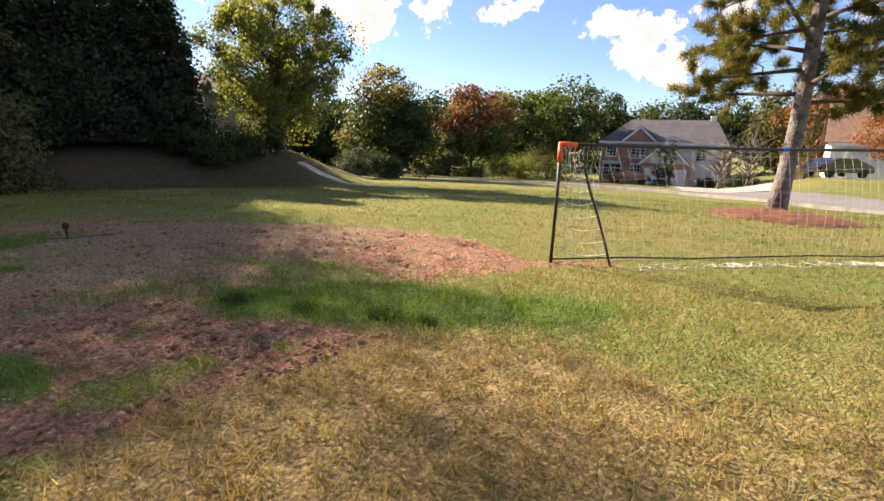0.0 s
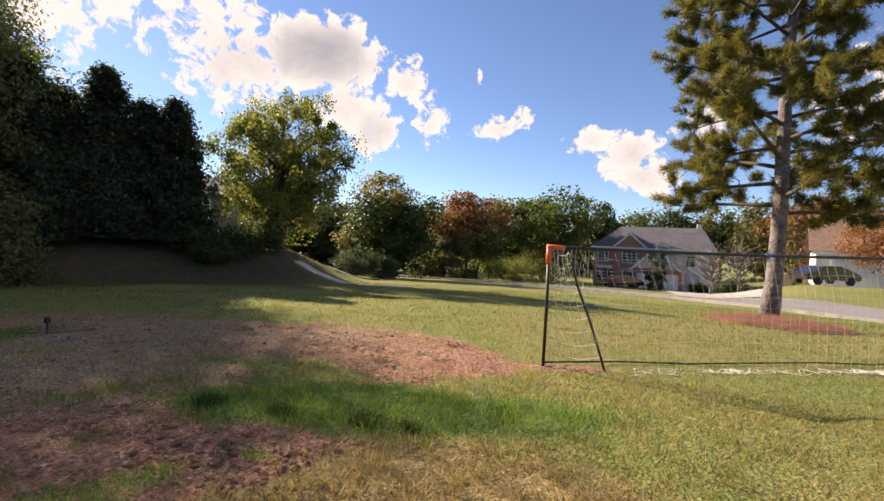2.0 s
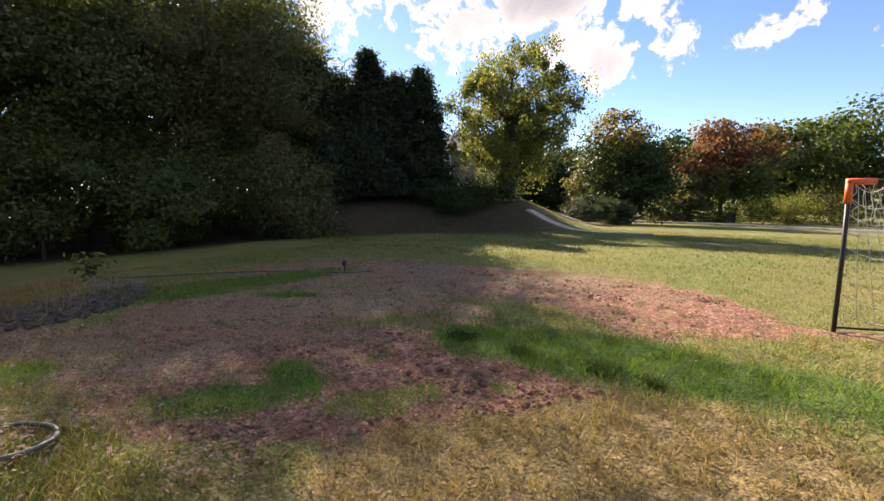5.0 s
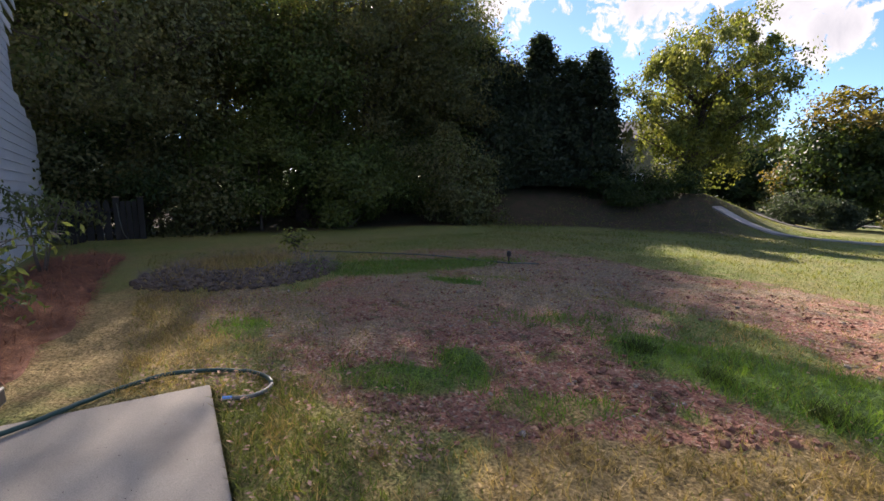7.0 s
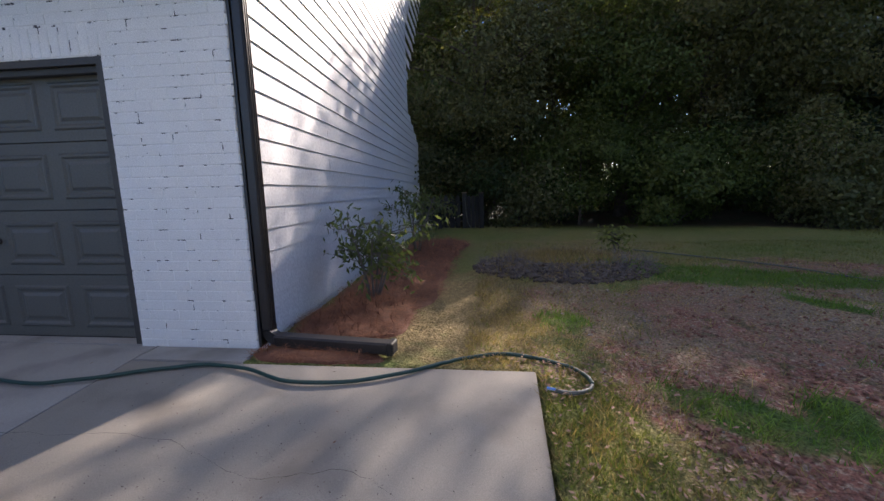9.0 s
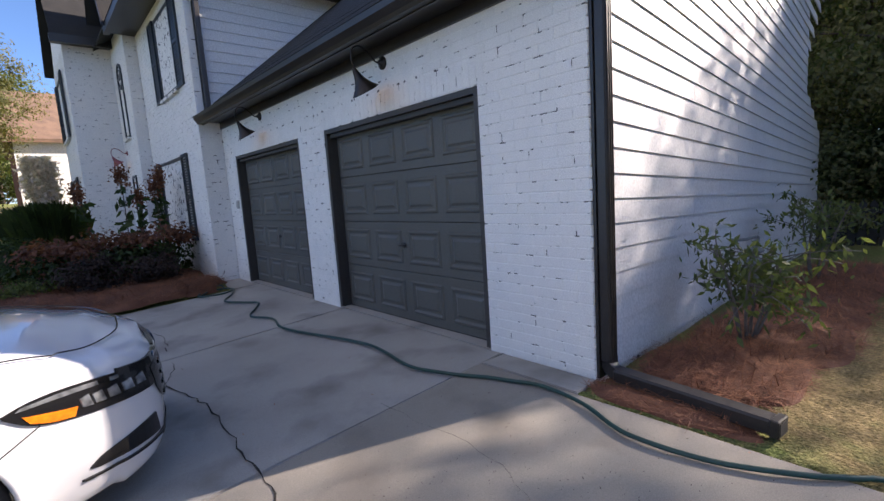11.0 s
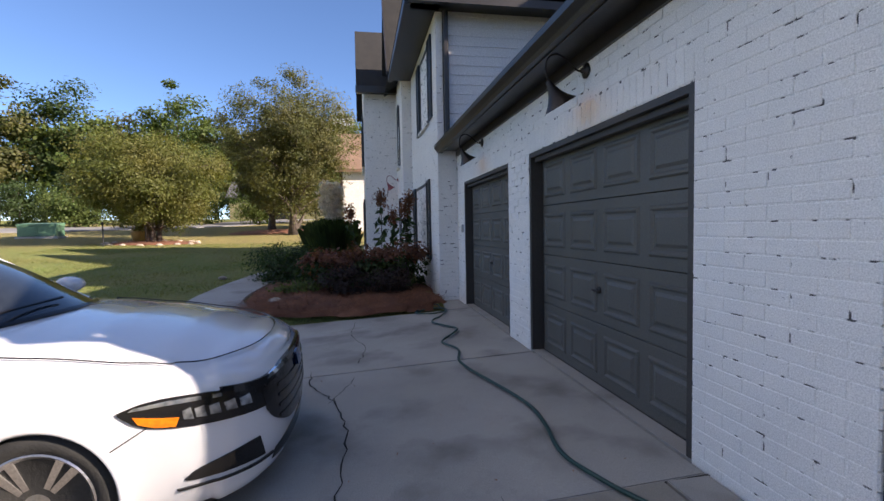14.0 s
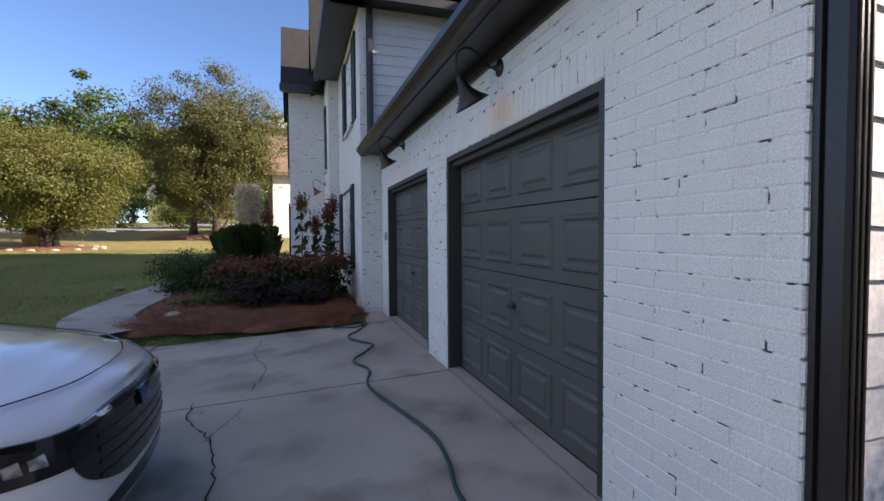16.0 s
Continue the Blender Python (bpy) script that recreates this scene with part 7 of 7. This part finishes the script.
ribbon("walkway", [(3.7, -6.25), (4.15, -6.8), (4.42, -7.6), (4.4, -8.8), (4.2, -10.2), (3.8, -11.8), (3.0, -13.2)], 0.95, "concrete", "curved concrete front walkway", "path", 0.045, 0.12, 8)
ribbon("south_street", [(46, -30), (34, -32), (24, -35), (15, -44), (10, -60)], 6.0, "asphalt", "pale asphalt street end beyond the front lawn", "road", 0.06)


# ---- houses across the street ----
def window_far(parent, x, y, z, w, h, cols=2, rows=4, axis="y"):
    """A far window: frame, glass and bars. axis 'y': on a wall that faces -y; 'x': one that faces -x."""
    def bx(bm, a0, a1, d0, d1, z0, z1):
        return box(bm, a0, a1, d0, d1, z0, z1) if axis == "y" else box(bm, d0, d1, a0, a1, z0, z1)
    c, d = (x, y) if axis == "y" else (y, x)
    f = bmesh.new()
    for a0, a1, z0, z1 in ((c - w / 2 - 0.1, c - w / 2, z - 0.1, z + h + 0.1), (c + w / 2, c + w / 2 + 0.1, z - 0.1, z + h + 0.1), (c - w / 2, c + w / 2, z - 0.1, z), (c - w / 2, c + w / 2, z + h, z + h + 0.1)):
        bx(f, a0, a1, d - 0.06, d + 0.02, z0, z1)
    for k in range(1, cols):
        u = c - w / 2 + w * k / cols
        bx(f, u - 0.03, u + 0.03, d - 0.045, d - 0.01, z, z + h)
    for k in range(1, rows):
        v = z + h * k / rows
        bx(f, c - w / 2, c + w / 2, d - 0.042, d - 0.012, v - 0.03, v + 0.03)
    win = part("window", f, "white_far", parent)
    part("pane", bx(bmesh.new(), c - w / 2, c + w / 2, d - 0.008, d + 0.002, z, z + h), "glass_dark", win)


def gable_roof(parent, x0, x1, y0, y1, z, rise, over, mat, along="x"):
    """Two roof planes over a block; the ridge runs along x or y."""
    if along == "x":
        ym = (y0 + y1) / 2
        pts = [(y0 - over, z - 0.1), (ym, z + rise), (y1 + over, z - 0.1), (y1 + over, z + 0.1), (ym, z + rise + 0.2), (y0 - over, z + 0.1)]
        return part("roof", prism(pts, "x", x0 - over, x1 + over), mat, parent)
    xm = (x0 + x1) / 2
    pts = [(x0 - over, z - 0.1), (xm, z + rise), (x1 + over, z - 0.1), (x1 + over, z + 0.1), (xm, z + rise + 0.2), (x0 - over, z + 0.1)]
    return part("roof", prism(pts, "y", y0 - over, y1 + over), mat, parent)


def gable_end(parent, x0, x1, y, z, rise, mat, thick=0.2):
    return part("gable", prism([(x0, z), (x1, z), ((x0 + x1) / 2, z + rise)], "y", y, y + thick), mat, parent)


hx, hy = polar(-12.6, 62)
h1 = thing("brick_house", hx, hy, -3.35, "two-storey red brick house with grey roof across the street", "house", turn=-12.6)
part("wall", boxed(-7.0, 0.2, 0, 8, 0, 5.1), "red_brick", h1, "red brick front")
part("wall", boxed(0.2, 6.2, 1.2, 9, 0, 5.0), "white_far", h1, "white painted side wing")
bm = bmesh.new()
eaves = [bm.verts.new(p) for p in ((-7.4, -0.4, 5.05), (6.6, -0.4, 5.05), (6.6, 9.4, 5.05), (-7.4, 9.4, 5.05))]
ridge = [bm.verts.new(p) for p in ((-4.2, 4.5, 7.9), (5.4, 4.5, 7.9))]
for f in ((eaves[0], eaves[1], ridge[1], ridge[0]), (eaves[1], eaves[2], ridge[1]), (eaves[2], eaves[3], ridge[0], ridge[1]), (eaves[3], eaves[0], ridge[0]), eaves[::-1]):
    bm.faces.new(f)
part("roof", bm, "shingle_grey", h1, "grey hipped shingle roof")
part("fascia", boxed(-7.4, 6.6, -0.46, -0.41, 4.85, 5.1), "white_far", h1)
part("wall", boxed(-4.6, -1.0, -0.35, 0.0, 0, 5.1), "red_brick", h1)
gable_end(h1, -4.6, -1.0, -0.35, 5.1, 1.7, "red_brick", 0.3)
gable_roof(h1, -4.6, -1.0, -0.35, 4, 5.1, 1.7, 0.25, "shingle_grey", "y")
part("bargeboard", prism([(-4.95, 5.0), (-2.8, 6.95), (-0.65, 5.0), (-0.95, 5.0), (-2.8, 6.65), (-4.65, 5.0)], "y", -0.68, -0.62), "white_far", h1, "white gable trim")
part("wall", boxed(-2.0, 3.0, -3.0, 0.0, 0, 2.7), "red_brick", h1)
gable_end(h1, -2.2, 2.6, -3.05, 2.7, 2.4, "cream", 0.25)
gable_roof(h1, -2.2, 2.6, -3.0, 1.5, 2.7, 2.4, 0.3, "shingle_grey", "y")
part("bargeboard", prism([(-2.6, 2.55), (0.2, 5.3), (3.0, 2.55), (2.65, 2.55), (0.2, 4.95), (-2.25, 2.55)], "y", -3.36, -3.30), "white_far", h1, "white gable trim")
for x in (-0.75, 1.6):
    gd = part("garage_door", boxed(x - 1.0, x + 1.0, -3.06, -3.0, 0.05, 2.15), "white_far", h1, "white panelled garage door")
    for r in range(4):
        part("panel", boxed(x - 0.9, x + 0.9, -3.09, -3.06, 0.12 + r * 0.51, 0.5 + r * 0.51), "white_far", gd)
for x, z, w, h in ((-5.9, 3.3, 1.1, 1.4), (-2.8, 3.2, 1.5, 1.4), (-5.6, 0.6, 2.0, 1.7), (-2.9, 0.4, 1.0, 2.0)):
    window_far(h1, x, -0.36 if -4.6 < x < -1.0 else -0.01, z, w, h, 3)
part("bay_trim", boxed(-6.8, -4.7, -0.3, -0.02, 2.45, 2.7), "white_far", h1)
part("chimney", boxed(4.7, 5.3, 4.3, 5.0, 5.0, 8.4), "white_far", h1)
window_far(h1, 4.0, 1.19, 3.1, 0.9, 1.3)
h2x, h2y = polar(-31, 50)
h2 = thing("white_garage_house", h2x, h2y, ground_z(h2x, h2y) - 0.1, "low white house with double garage and brown roof", "house", turn=-24)
part("wall", boxed(-3.6, 7, 0, 9, 0, 2.9), "white_far", h2)
gable_roof(h2, -3.6, 7, 0, 9, 2.9, 3.4, 0.5, "shingle_brown")
part("garage_door", boxed(-2.6, 0.4, -0.05, 0.0, 0.05, 2.2), "white_far", h2, "white garage door")
# flat dark panel on the wall, its colour standing for the bay's inner shade
part("open_garage", boxed(1.3, 4.3, -0.04, 0.0, 0.05, 2.2), "glass_dark", h2, "dark panel painted as the shade in an open garage bay")
part("trim", boxed(-3.9, 7.3, -0.55, -0.45, 2.7, 2.95), "white_far", h2)
ox, oy = polar(37.5, 40)
h3 = thing("olive_house", ox, oy, ground_z(ox, oy) - 0.5, "tall olive siding house behind the trees", "house", turn=30)
part("wall", boxed(-5, 4.6, 0, 8, 0, 4.9), "olive", h3)
gable_roof(h3, -5, 4.6, 0, 8, 4.9, 1.6, 0.4, "shingle_grey")
for x, z in ((2.0, 3.1), (-1.5, 3.1), (0.2, 0.8)):
    window_far(h3, x, -0.01, z, 0.9, 1.4)
gx, gy = polar(29.2, 78)
h4 = thing("far_house", gx, gy, ground_z(gx, gy) - 0.3, "low far house with pale gable and grey roof", "house", turn=28)
part("wall", boxed(-5, 5, 0, 7, 0, 2.8), "cream", h4)
gable_roof(h4, -5, 5, 0, 7, 2.8, 2.2, 0.4, "shingle_grey")
gable_end(h4, -1.5, 2.5, -0.3, 2.8, 1.6, "cream")
gable_roof(h4, -1.5, 2.5, -0.3, 3, 2.8, 1.6, 0.2, "shingle_grey", "y")
h5 = thing("neighbour_house", -2.6, -31.0, ground_z(-2.6, -31) - 0.2, "white sided neighbour house with brown roof", "house")
part("wall", boxed(-6, 5.5, -9, 0, 0, 4.3), "white_far", h5)
gable_roof(h5, -6, 5.5, -9, 0, 4.3, 3.2, 0.4, "shingle_brown")
part("corner_board", boxed(5.38, 5.6, -0.1, 0.05, 0, 4.3), "leaf_plum", h5)
for k in range(22):
    part("siding_board", boxed(-6, 5.38, 0.002, 0.02, 0.2 + k * 0.185, 0.36 + k * 0.185), "white_far", h5)
h6 = thing("far_house", 12.0, -62, ground_z(12, -62) - 0.3, "pale far house with dark garage bay among trees", "house")
part("wall", boxed(-6, 6, -8, 0, 0, 3.2), "olive", h6)
gable_roof(h6, -6, 6, -8, 0, 3.2, 2.6, 0.4, "shingle_grey")
# no real opening: a dark sheet paints the shade inside the bay
part("garage_bay", boxed(-1.5, 2.5, 0.0, 0.03, 0.1, 2.3), "glass_dark", h6)


# far parked cars
def far_car(x, y, turn, mat, label):
    c = thing("parked_car", x, y, ground_z(x, y) + 0.05, label, "car", "parked cars", turn=turn)
    prof = [(-2.3, 0.35), (-2.35, 0.7), (-2.1, 0.95), (-1.5, 1.02), (-0.8, 1.42), (0.6, 1.45), (1.4, 1.05), (2.1, 0.92), (2.35, 0.7), (2.3, 0.35)]
    b = prism(prof, "y", -0.88, 0.88)
    bmesh.ops.bevel(b, geom=b.edges[:], offset=0.07, segments=2, affect="EDGES")
    part("body", b, mat, c, smooth=False)
    part("window_band", prism([(-1.35, 1.03), (-0.75, 1.37), (0.55, 1.39), (1.2, 1.07)], "y", -0.9, 0.9), "glass_dark", c)
    for wx in (-1.4, 1.4):
        for s in (-1, 1):
            part("wheel", lathe(bmesh.new(), [(0.2, -0.1), (0.33, -0.1), (0.33, 0.1), (0.2, 0.1)], 18, Matrix.Translation((wx, s * 0.8, 0.33)) @ Matrix.Rotation(radians(90), 4, "X")), "rubber", c)
    for s in (-0.6, 0.6):
        part("light", boxed(-2.4, -2.3, s - 0.2, s + 0.2, 0.68, 0.82, bevel=0.02), "car_red", c)


x, y = polar(-9.2, 56)
far_car(x, y, 10, "car_red", "dark red car parked in a driveway")
x, y = polar(-27.6, 46)
far_car(x, y, 20, "car_dark", "dark car with red tail lights parked at a garage")
# wooden fences far off
for cx, cy, turn, n, mat, lab in ((*polar(14.6, 45), 10, 12, "fence_tan", "low tan wooden fence at the street"), (*polar(-23.6, 58), -20, 20, "fence_tan", "pale wooden privacy fence beside a house"), (*polar(11.0, 46), 8, 16, "fence", "low dark fence behind the street shrubs")):
    f = thing("wooden_fence", cx, cy, ground_z(cx, cy) - 0.1, lab, "fence", "street fences", turn=turn)
    h = 1.0 if n < 18 else 1.7
    for i in range(n):
        part("board", boxed(i * 0.17, i * 0.17 + 0.15, 0, 0.03, 0, h), mat, f)
    part("rail", boxed(0, n * 0.17, 0.032, 0.07, h * 0.75, h * 0.75 + 0.08), mat, f)
    for i in (0, n // 2, n):
        part("post", boxed(i * 0.17 - 0.06, i * 0.17 + 0.06, 0.072, 0.18, 0, h + 0.1), mat, f)

# front lawn things
a = radians(-149.6)
tx, ty = 1.96 - math.sin(a) * 33, 1.38 + math.cos(a) * 33
box_t = thing("transformer_box", tx, ty, ground_z(tx, ty), "green metal utility transformer box on the lawn", "utility box", turn=8)
part("base", boxed(-0.95, 0.95, -0.6, 0.6, -0.1, 0.08), "concrete", box_t)
part("cabinet", boxed(-0.85, 0.85, -0.5, 0.5, 0.08, 0.62, bevel=0.02), "transformer", box_t)
part("lid", prism([(-0.52, 0.62), (0.52, 0.62), (0.52, 0.74), (-0.52, 0.82)], "x", -0.88, 0.88), "transformer", box_t)
part("door", boxed(-0.02, 0.84, 0.502, 0.52, 0.12, 0.6), "transformer", box_t)
a = radians(-157.4)
px, py = 1.96 - math.sin(a) * 27, 1.38 + math.cos(a) * 27
pot = thing("planter", px, py, ground_z(px, py), "large ochre pot with yellow flowers by the myrtle", "planter")
part("pot", lathe(bmesh.new(), [(0.26, 0), (0.34, 0.2), (0.40, 0.45), (0.40, 0.55), (0.36, 0.57), (0.36, 0.5)], 20), "pot", pot, smooth=True)
rngp = np.random.default_rng(77)
P = rngp.normal(size=(400, 3)) * np.array([0.17, 0.17, 0.08]) + np.array([0, 0, 0.68])
part("flowers", facets("flowers", leaf_faces(P, unit(rngp.normal(size=P.shape)), rngp, 0.09, 0.07), "leaf_gold"), "", pot)
stone_rng = random.Random(9)
for i in range(16):
    w = 6.283 * i / 16
    sx, sy = 11.5 + 2.0 * math.cos(w), -22.8 + 1.3 * math.sin(w)
    b = bmesh.new()
    bmesh.ops.create_icosphere(b, subdivisions=2, radius=0.11, matrix=Matrix.Diagonal((1.3, 1.0, 0.7, 1)))
    for v in b.verts:
        v.co *= 1 + 0.25 * noise.noise(v.co * 9 + Vector((i, 0, 0)))
    st = single("edging_stone", b, "stone", "rough tan edging stone round the myrtle bed", "stone", "myrtle bed stones")
    st.location = (sx, sy, ground_z(sx, sy) + 0.01)
straw_bed("pine_mulch", (3.35, -6.8, 0.66, 0.5, 0), 0.05, 37, 2500, "red-brown pine straw mulch beside the driveway", 0.17)
straw_bed("pine_mulch", (3.1, -6.5, 0.85, 0.3, 0), 0.04, 38, 1800, "red-brown pine straw mulch beside the driveway", 0.15)
straw_bed("pine_mulch", (11.5, -22.8, 1.9, 1.2, 0), 0.08, 31, 800, "red-brown mulch under the crape myrtle", 0.3)
straw_bed("pine_mulch", (7.2, -31.5, 3.0, 2.2, 20), 0.12, 32, 800, "red-brown mulch under the oaks", 0.4)
for i, (a, d) in enumerate(((-154.3, 25), (-176.5, 26))):
    sx, sy = 1.96 - math.sin(radians(a)) * d, 1.38 + math.cos(radians(a)) * d
    post = thing("marker_post", sx, sy, ground_z(sx, sy), "thin dark lawn post", "post", "lawn posts")
    part("shaft", tube(bmesh.new(), [(0, 0, -0.05), (0, 0, 0.95)], 0.03, 8), "pole", post)
    part("head", lathe(bmesh.new(), [(0.05, 0.95), (0.06, 1.0), (0.02, 1.06)], 10), "pole", post)

# ---- planting bed by the drive ----
for i, (cx, cy, a, b) in enumerate(((2.3, -6.75, 1.3, 0.55), (0.85, -6.85, 0.48, 0.62), (1.55, -7.0, 1.15, 0.85), (3.35, -7.7, 0.55, 0.9), (2.9, -7.25, 1.0, 0.85), (1.6, -8.4, 1.3, 1.1), (3.0, -8.8, 0.95, 1.3), (2.2, -10.3, 1.6, 1.3))):
    straw_bed("pine_mulch", (cx, cy, a, b, 0), 0.10, 40 + i, 3000, "red-brown pine straw mulch in the front bed", 0.17)


def bush(name, x, y, h, half, n, leaf, mat, seed, label, extra=None):
    return tree(name, x, y, h, half, 0.02, n, leaf, mat, 0.02, seed, label, category="shrub", group="front bed shrubs", clumps=34, limbs=14, spread=0.2, z=0.06, mix=extra, sink=0.0)


bush("plum_shrub", 1.25, -7.45, 0.62, 0.52, 3000, 0.05, "leaf_plum", 600, "low dark plum-leaved shrub in pine straw")
bush("plum_shrub", 2.1, -7.55, 0.60, 0.5, 3000, 0.05, "leaf_plum", 601, "low dark plum-leaved shrub in pine straw")
bush("hydrangea", 1.0, -8.2, 1.0, 0.62, 2600, 0.09, "leaf_dark", 602, "hydrangea with dried brown flower heads", ("bloom", 0.66))
bush("hydrangea", 1.75, -8.3, 0.95, 0.62, 2600, 0.09, "leaf_dark", 603, "hydrangea with dried brown flower heads", ("bloom", 0.62))
bush("hydrangea", 2.45, -8.35, 0.92, 0.6, 2600, 0.09, "leaf_dark", 604, "hydrangea with dried brown flower heads", ("bloom", 0.62))
bush("spreading_shrub", 3.3, -9.7, 0.95, 0.8, 4200, 0.06, "leaf_dark", 605, "loose dark green shrub beside the walkway")
bush("spreading_shrub", 3.0, -8.0, 0.30, 0.45, 1500, 0.06, "leaf_green", 606, "low green groundcover at the bed's edge")
bush("spreading_shrub", 2.75, -10.0, 1.15, 0.7, 3600, 0.06, "leaf_dark", 607, "loose dark green shrub beside the walkway")

bush("spreading_shrub", 3.55, -10.5, 0.9, 1.0, 5200, 0.06, "leaf_dark", 608, "loose dark green shrub beside the walkway")

# tall stalks with brown heads
for i, (x, y, h, lx) in enumerate(((1.36, -9.0, 1.95, -0.03), (0.75, -9.0, 1.9, -0.05), (1.0, -9.2, 1.55, 0.05), (1.75, -9.1, 1.65, 0.26), (0.8, -8.9, 1.7, 0.02))):
    rg = np.random.default_rng(700 + i)
    st = thing("tall_hydrangea_stalk", x, y, 0.06, "tall leafy stalk with a dried brown flower head", "plant", "tall stalks")
    top = Vector((lx, 0.02, h))
    b = bmesh.new()
    limb(b, (0, 0, 0), top, 0.012, 0.007, rg, 6, 0.05)
    part("stem", b, "bark", st)
    P = np.array([[lx * t + rg.normal() * 0.07, rg.normal() * 0.07, h * t] for t in rg.uniform(0.35, 0.9, 46)])
    part("leaves", facets("leaves", leaf_faces(P, unit(rg.normal(size=P.shape) + np.array([0, 0, 1.0])), rg, 0.20, 0.09, 0.5), "leaf_dark"), "", st)
    P = np.array(top) + rg.normal(size=(420, 3)) * np.array([0.062, 0.062, 0.10])
    tagged(part("flower_head", facets("flower_head", leaf_faces(P, unit(rg.normal(size=P.shape)), rg, 0.045, 0.038), "bloom"), "", st), kind="stuff")

# plume grass
rg = np.random.default_rng(720)
pg = thing("plume_grass", 2.45, -10.2, 0.05, "tall ornamental grass with a pale feathery plume", "plant")
n = 8000
a, l = rg.uniform(0, 6.2832, n), rg.uniform(1.0, 2.2, n)
base = np.stack([rg.normal(size=n) * 0.12, rg.normal(size=n) * 0.12, np.zeros(n)], 1)
out = np.stack([np.cos(a) * rg.uniform(0.03, 0.26, n), np.sin(a) * rg.uniform(0.03, 0.26, n), np.ones(n)], 1)
mid = base + out * l[:, None] * 0.6
tip = mid + np.stack([out[:, 0], out[:, 1], 0.35 - np.hypot(out[:, 0], out[:, 1])], 1) * l[:, None] * 0.55
W = np.stack([-np.sin(a), np.cos(a), np.zeros(n)], 1) * 0.018
part("leaf_blades", facets("leaf_blades", np.stack([base - W, base + W, mid + W, tip, mid - W], 1), "leaf_green"), "", pg)
for k in range(20):
    a = 6.283 * k / 20
    top = np.array([0.20 * math.cos(a) * (0.4 + 0.6 * (k % 3) / 2), 0.16 * math.sin(a), 1.95 + 0.16 * ((k * 7) % 5) / 4])
    part("stem", tube(bmesh.new(), [(0, 0, 0.1), tuple(top * 0.6), tuple(top)], 0.005, 4), "blade_dry", pg)
    P = top + np.stack([rg.normal(size=340) * 0.055, rg.normal(size=340) * 0.055, rg.uniform(-0.4, 0.32, 340)], 1)
    part("plume", facets("plume", leaf_faces(P, unit(rg.normal(size=P.shape)), rg, 0.11, 0.04, 0.3), "plume"), "", pg)
rock = bmesh.new()
bmesh.ops.create_icosphere(rock, subdivisions=2, radius=0.13, matrix=Matrix.Diagonal((1.2, 0.9, 0.75, 1)))
for v in rock.verts:
    v.co *= 1 + 0.3 * noise.noise(v.co * 8)
st = single("bed_rock", rock, "stone", "small grey-brown rock at the bed's edge", "stone")
st.location = (3.3, -7.05, 0.10)
# small light stone beside the walk
rock = bmesh.new()
bmesh.ops.create_icosphere(rock, subdivisions=2, radius=0.07, matrix=Matrix.Diagonal((1.5, 0.9, 0.7, 1)))
st = single("bed_rock", rock, "stone", "small pale rock beside the lawn", "stone")
st.location = (5.1, -10.6, ground_z(5.1, -10.6) + 0.05)

# ---- the bricks beside the garage corner, one by one ----
rng = random.Random(12)
for u, z, length in near_bricks:
    ob = part("brick", brick_mesh(length), "", house)
    ob.location = (rng.uniform(-0.001, 0.0012), u, z)
    ob.rotation_euler = (rng.uniform(-0.006, 0.006), 0, rng.uniform(-0.003, 0.003))
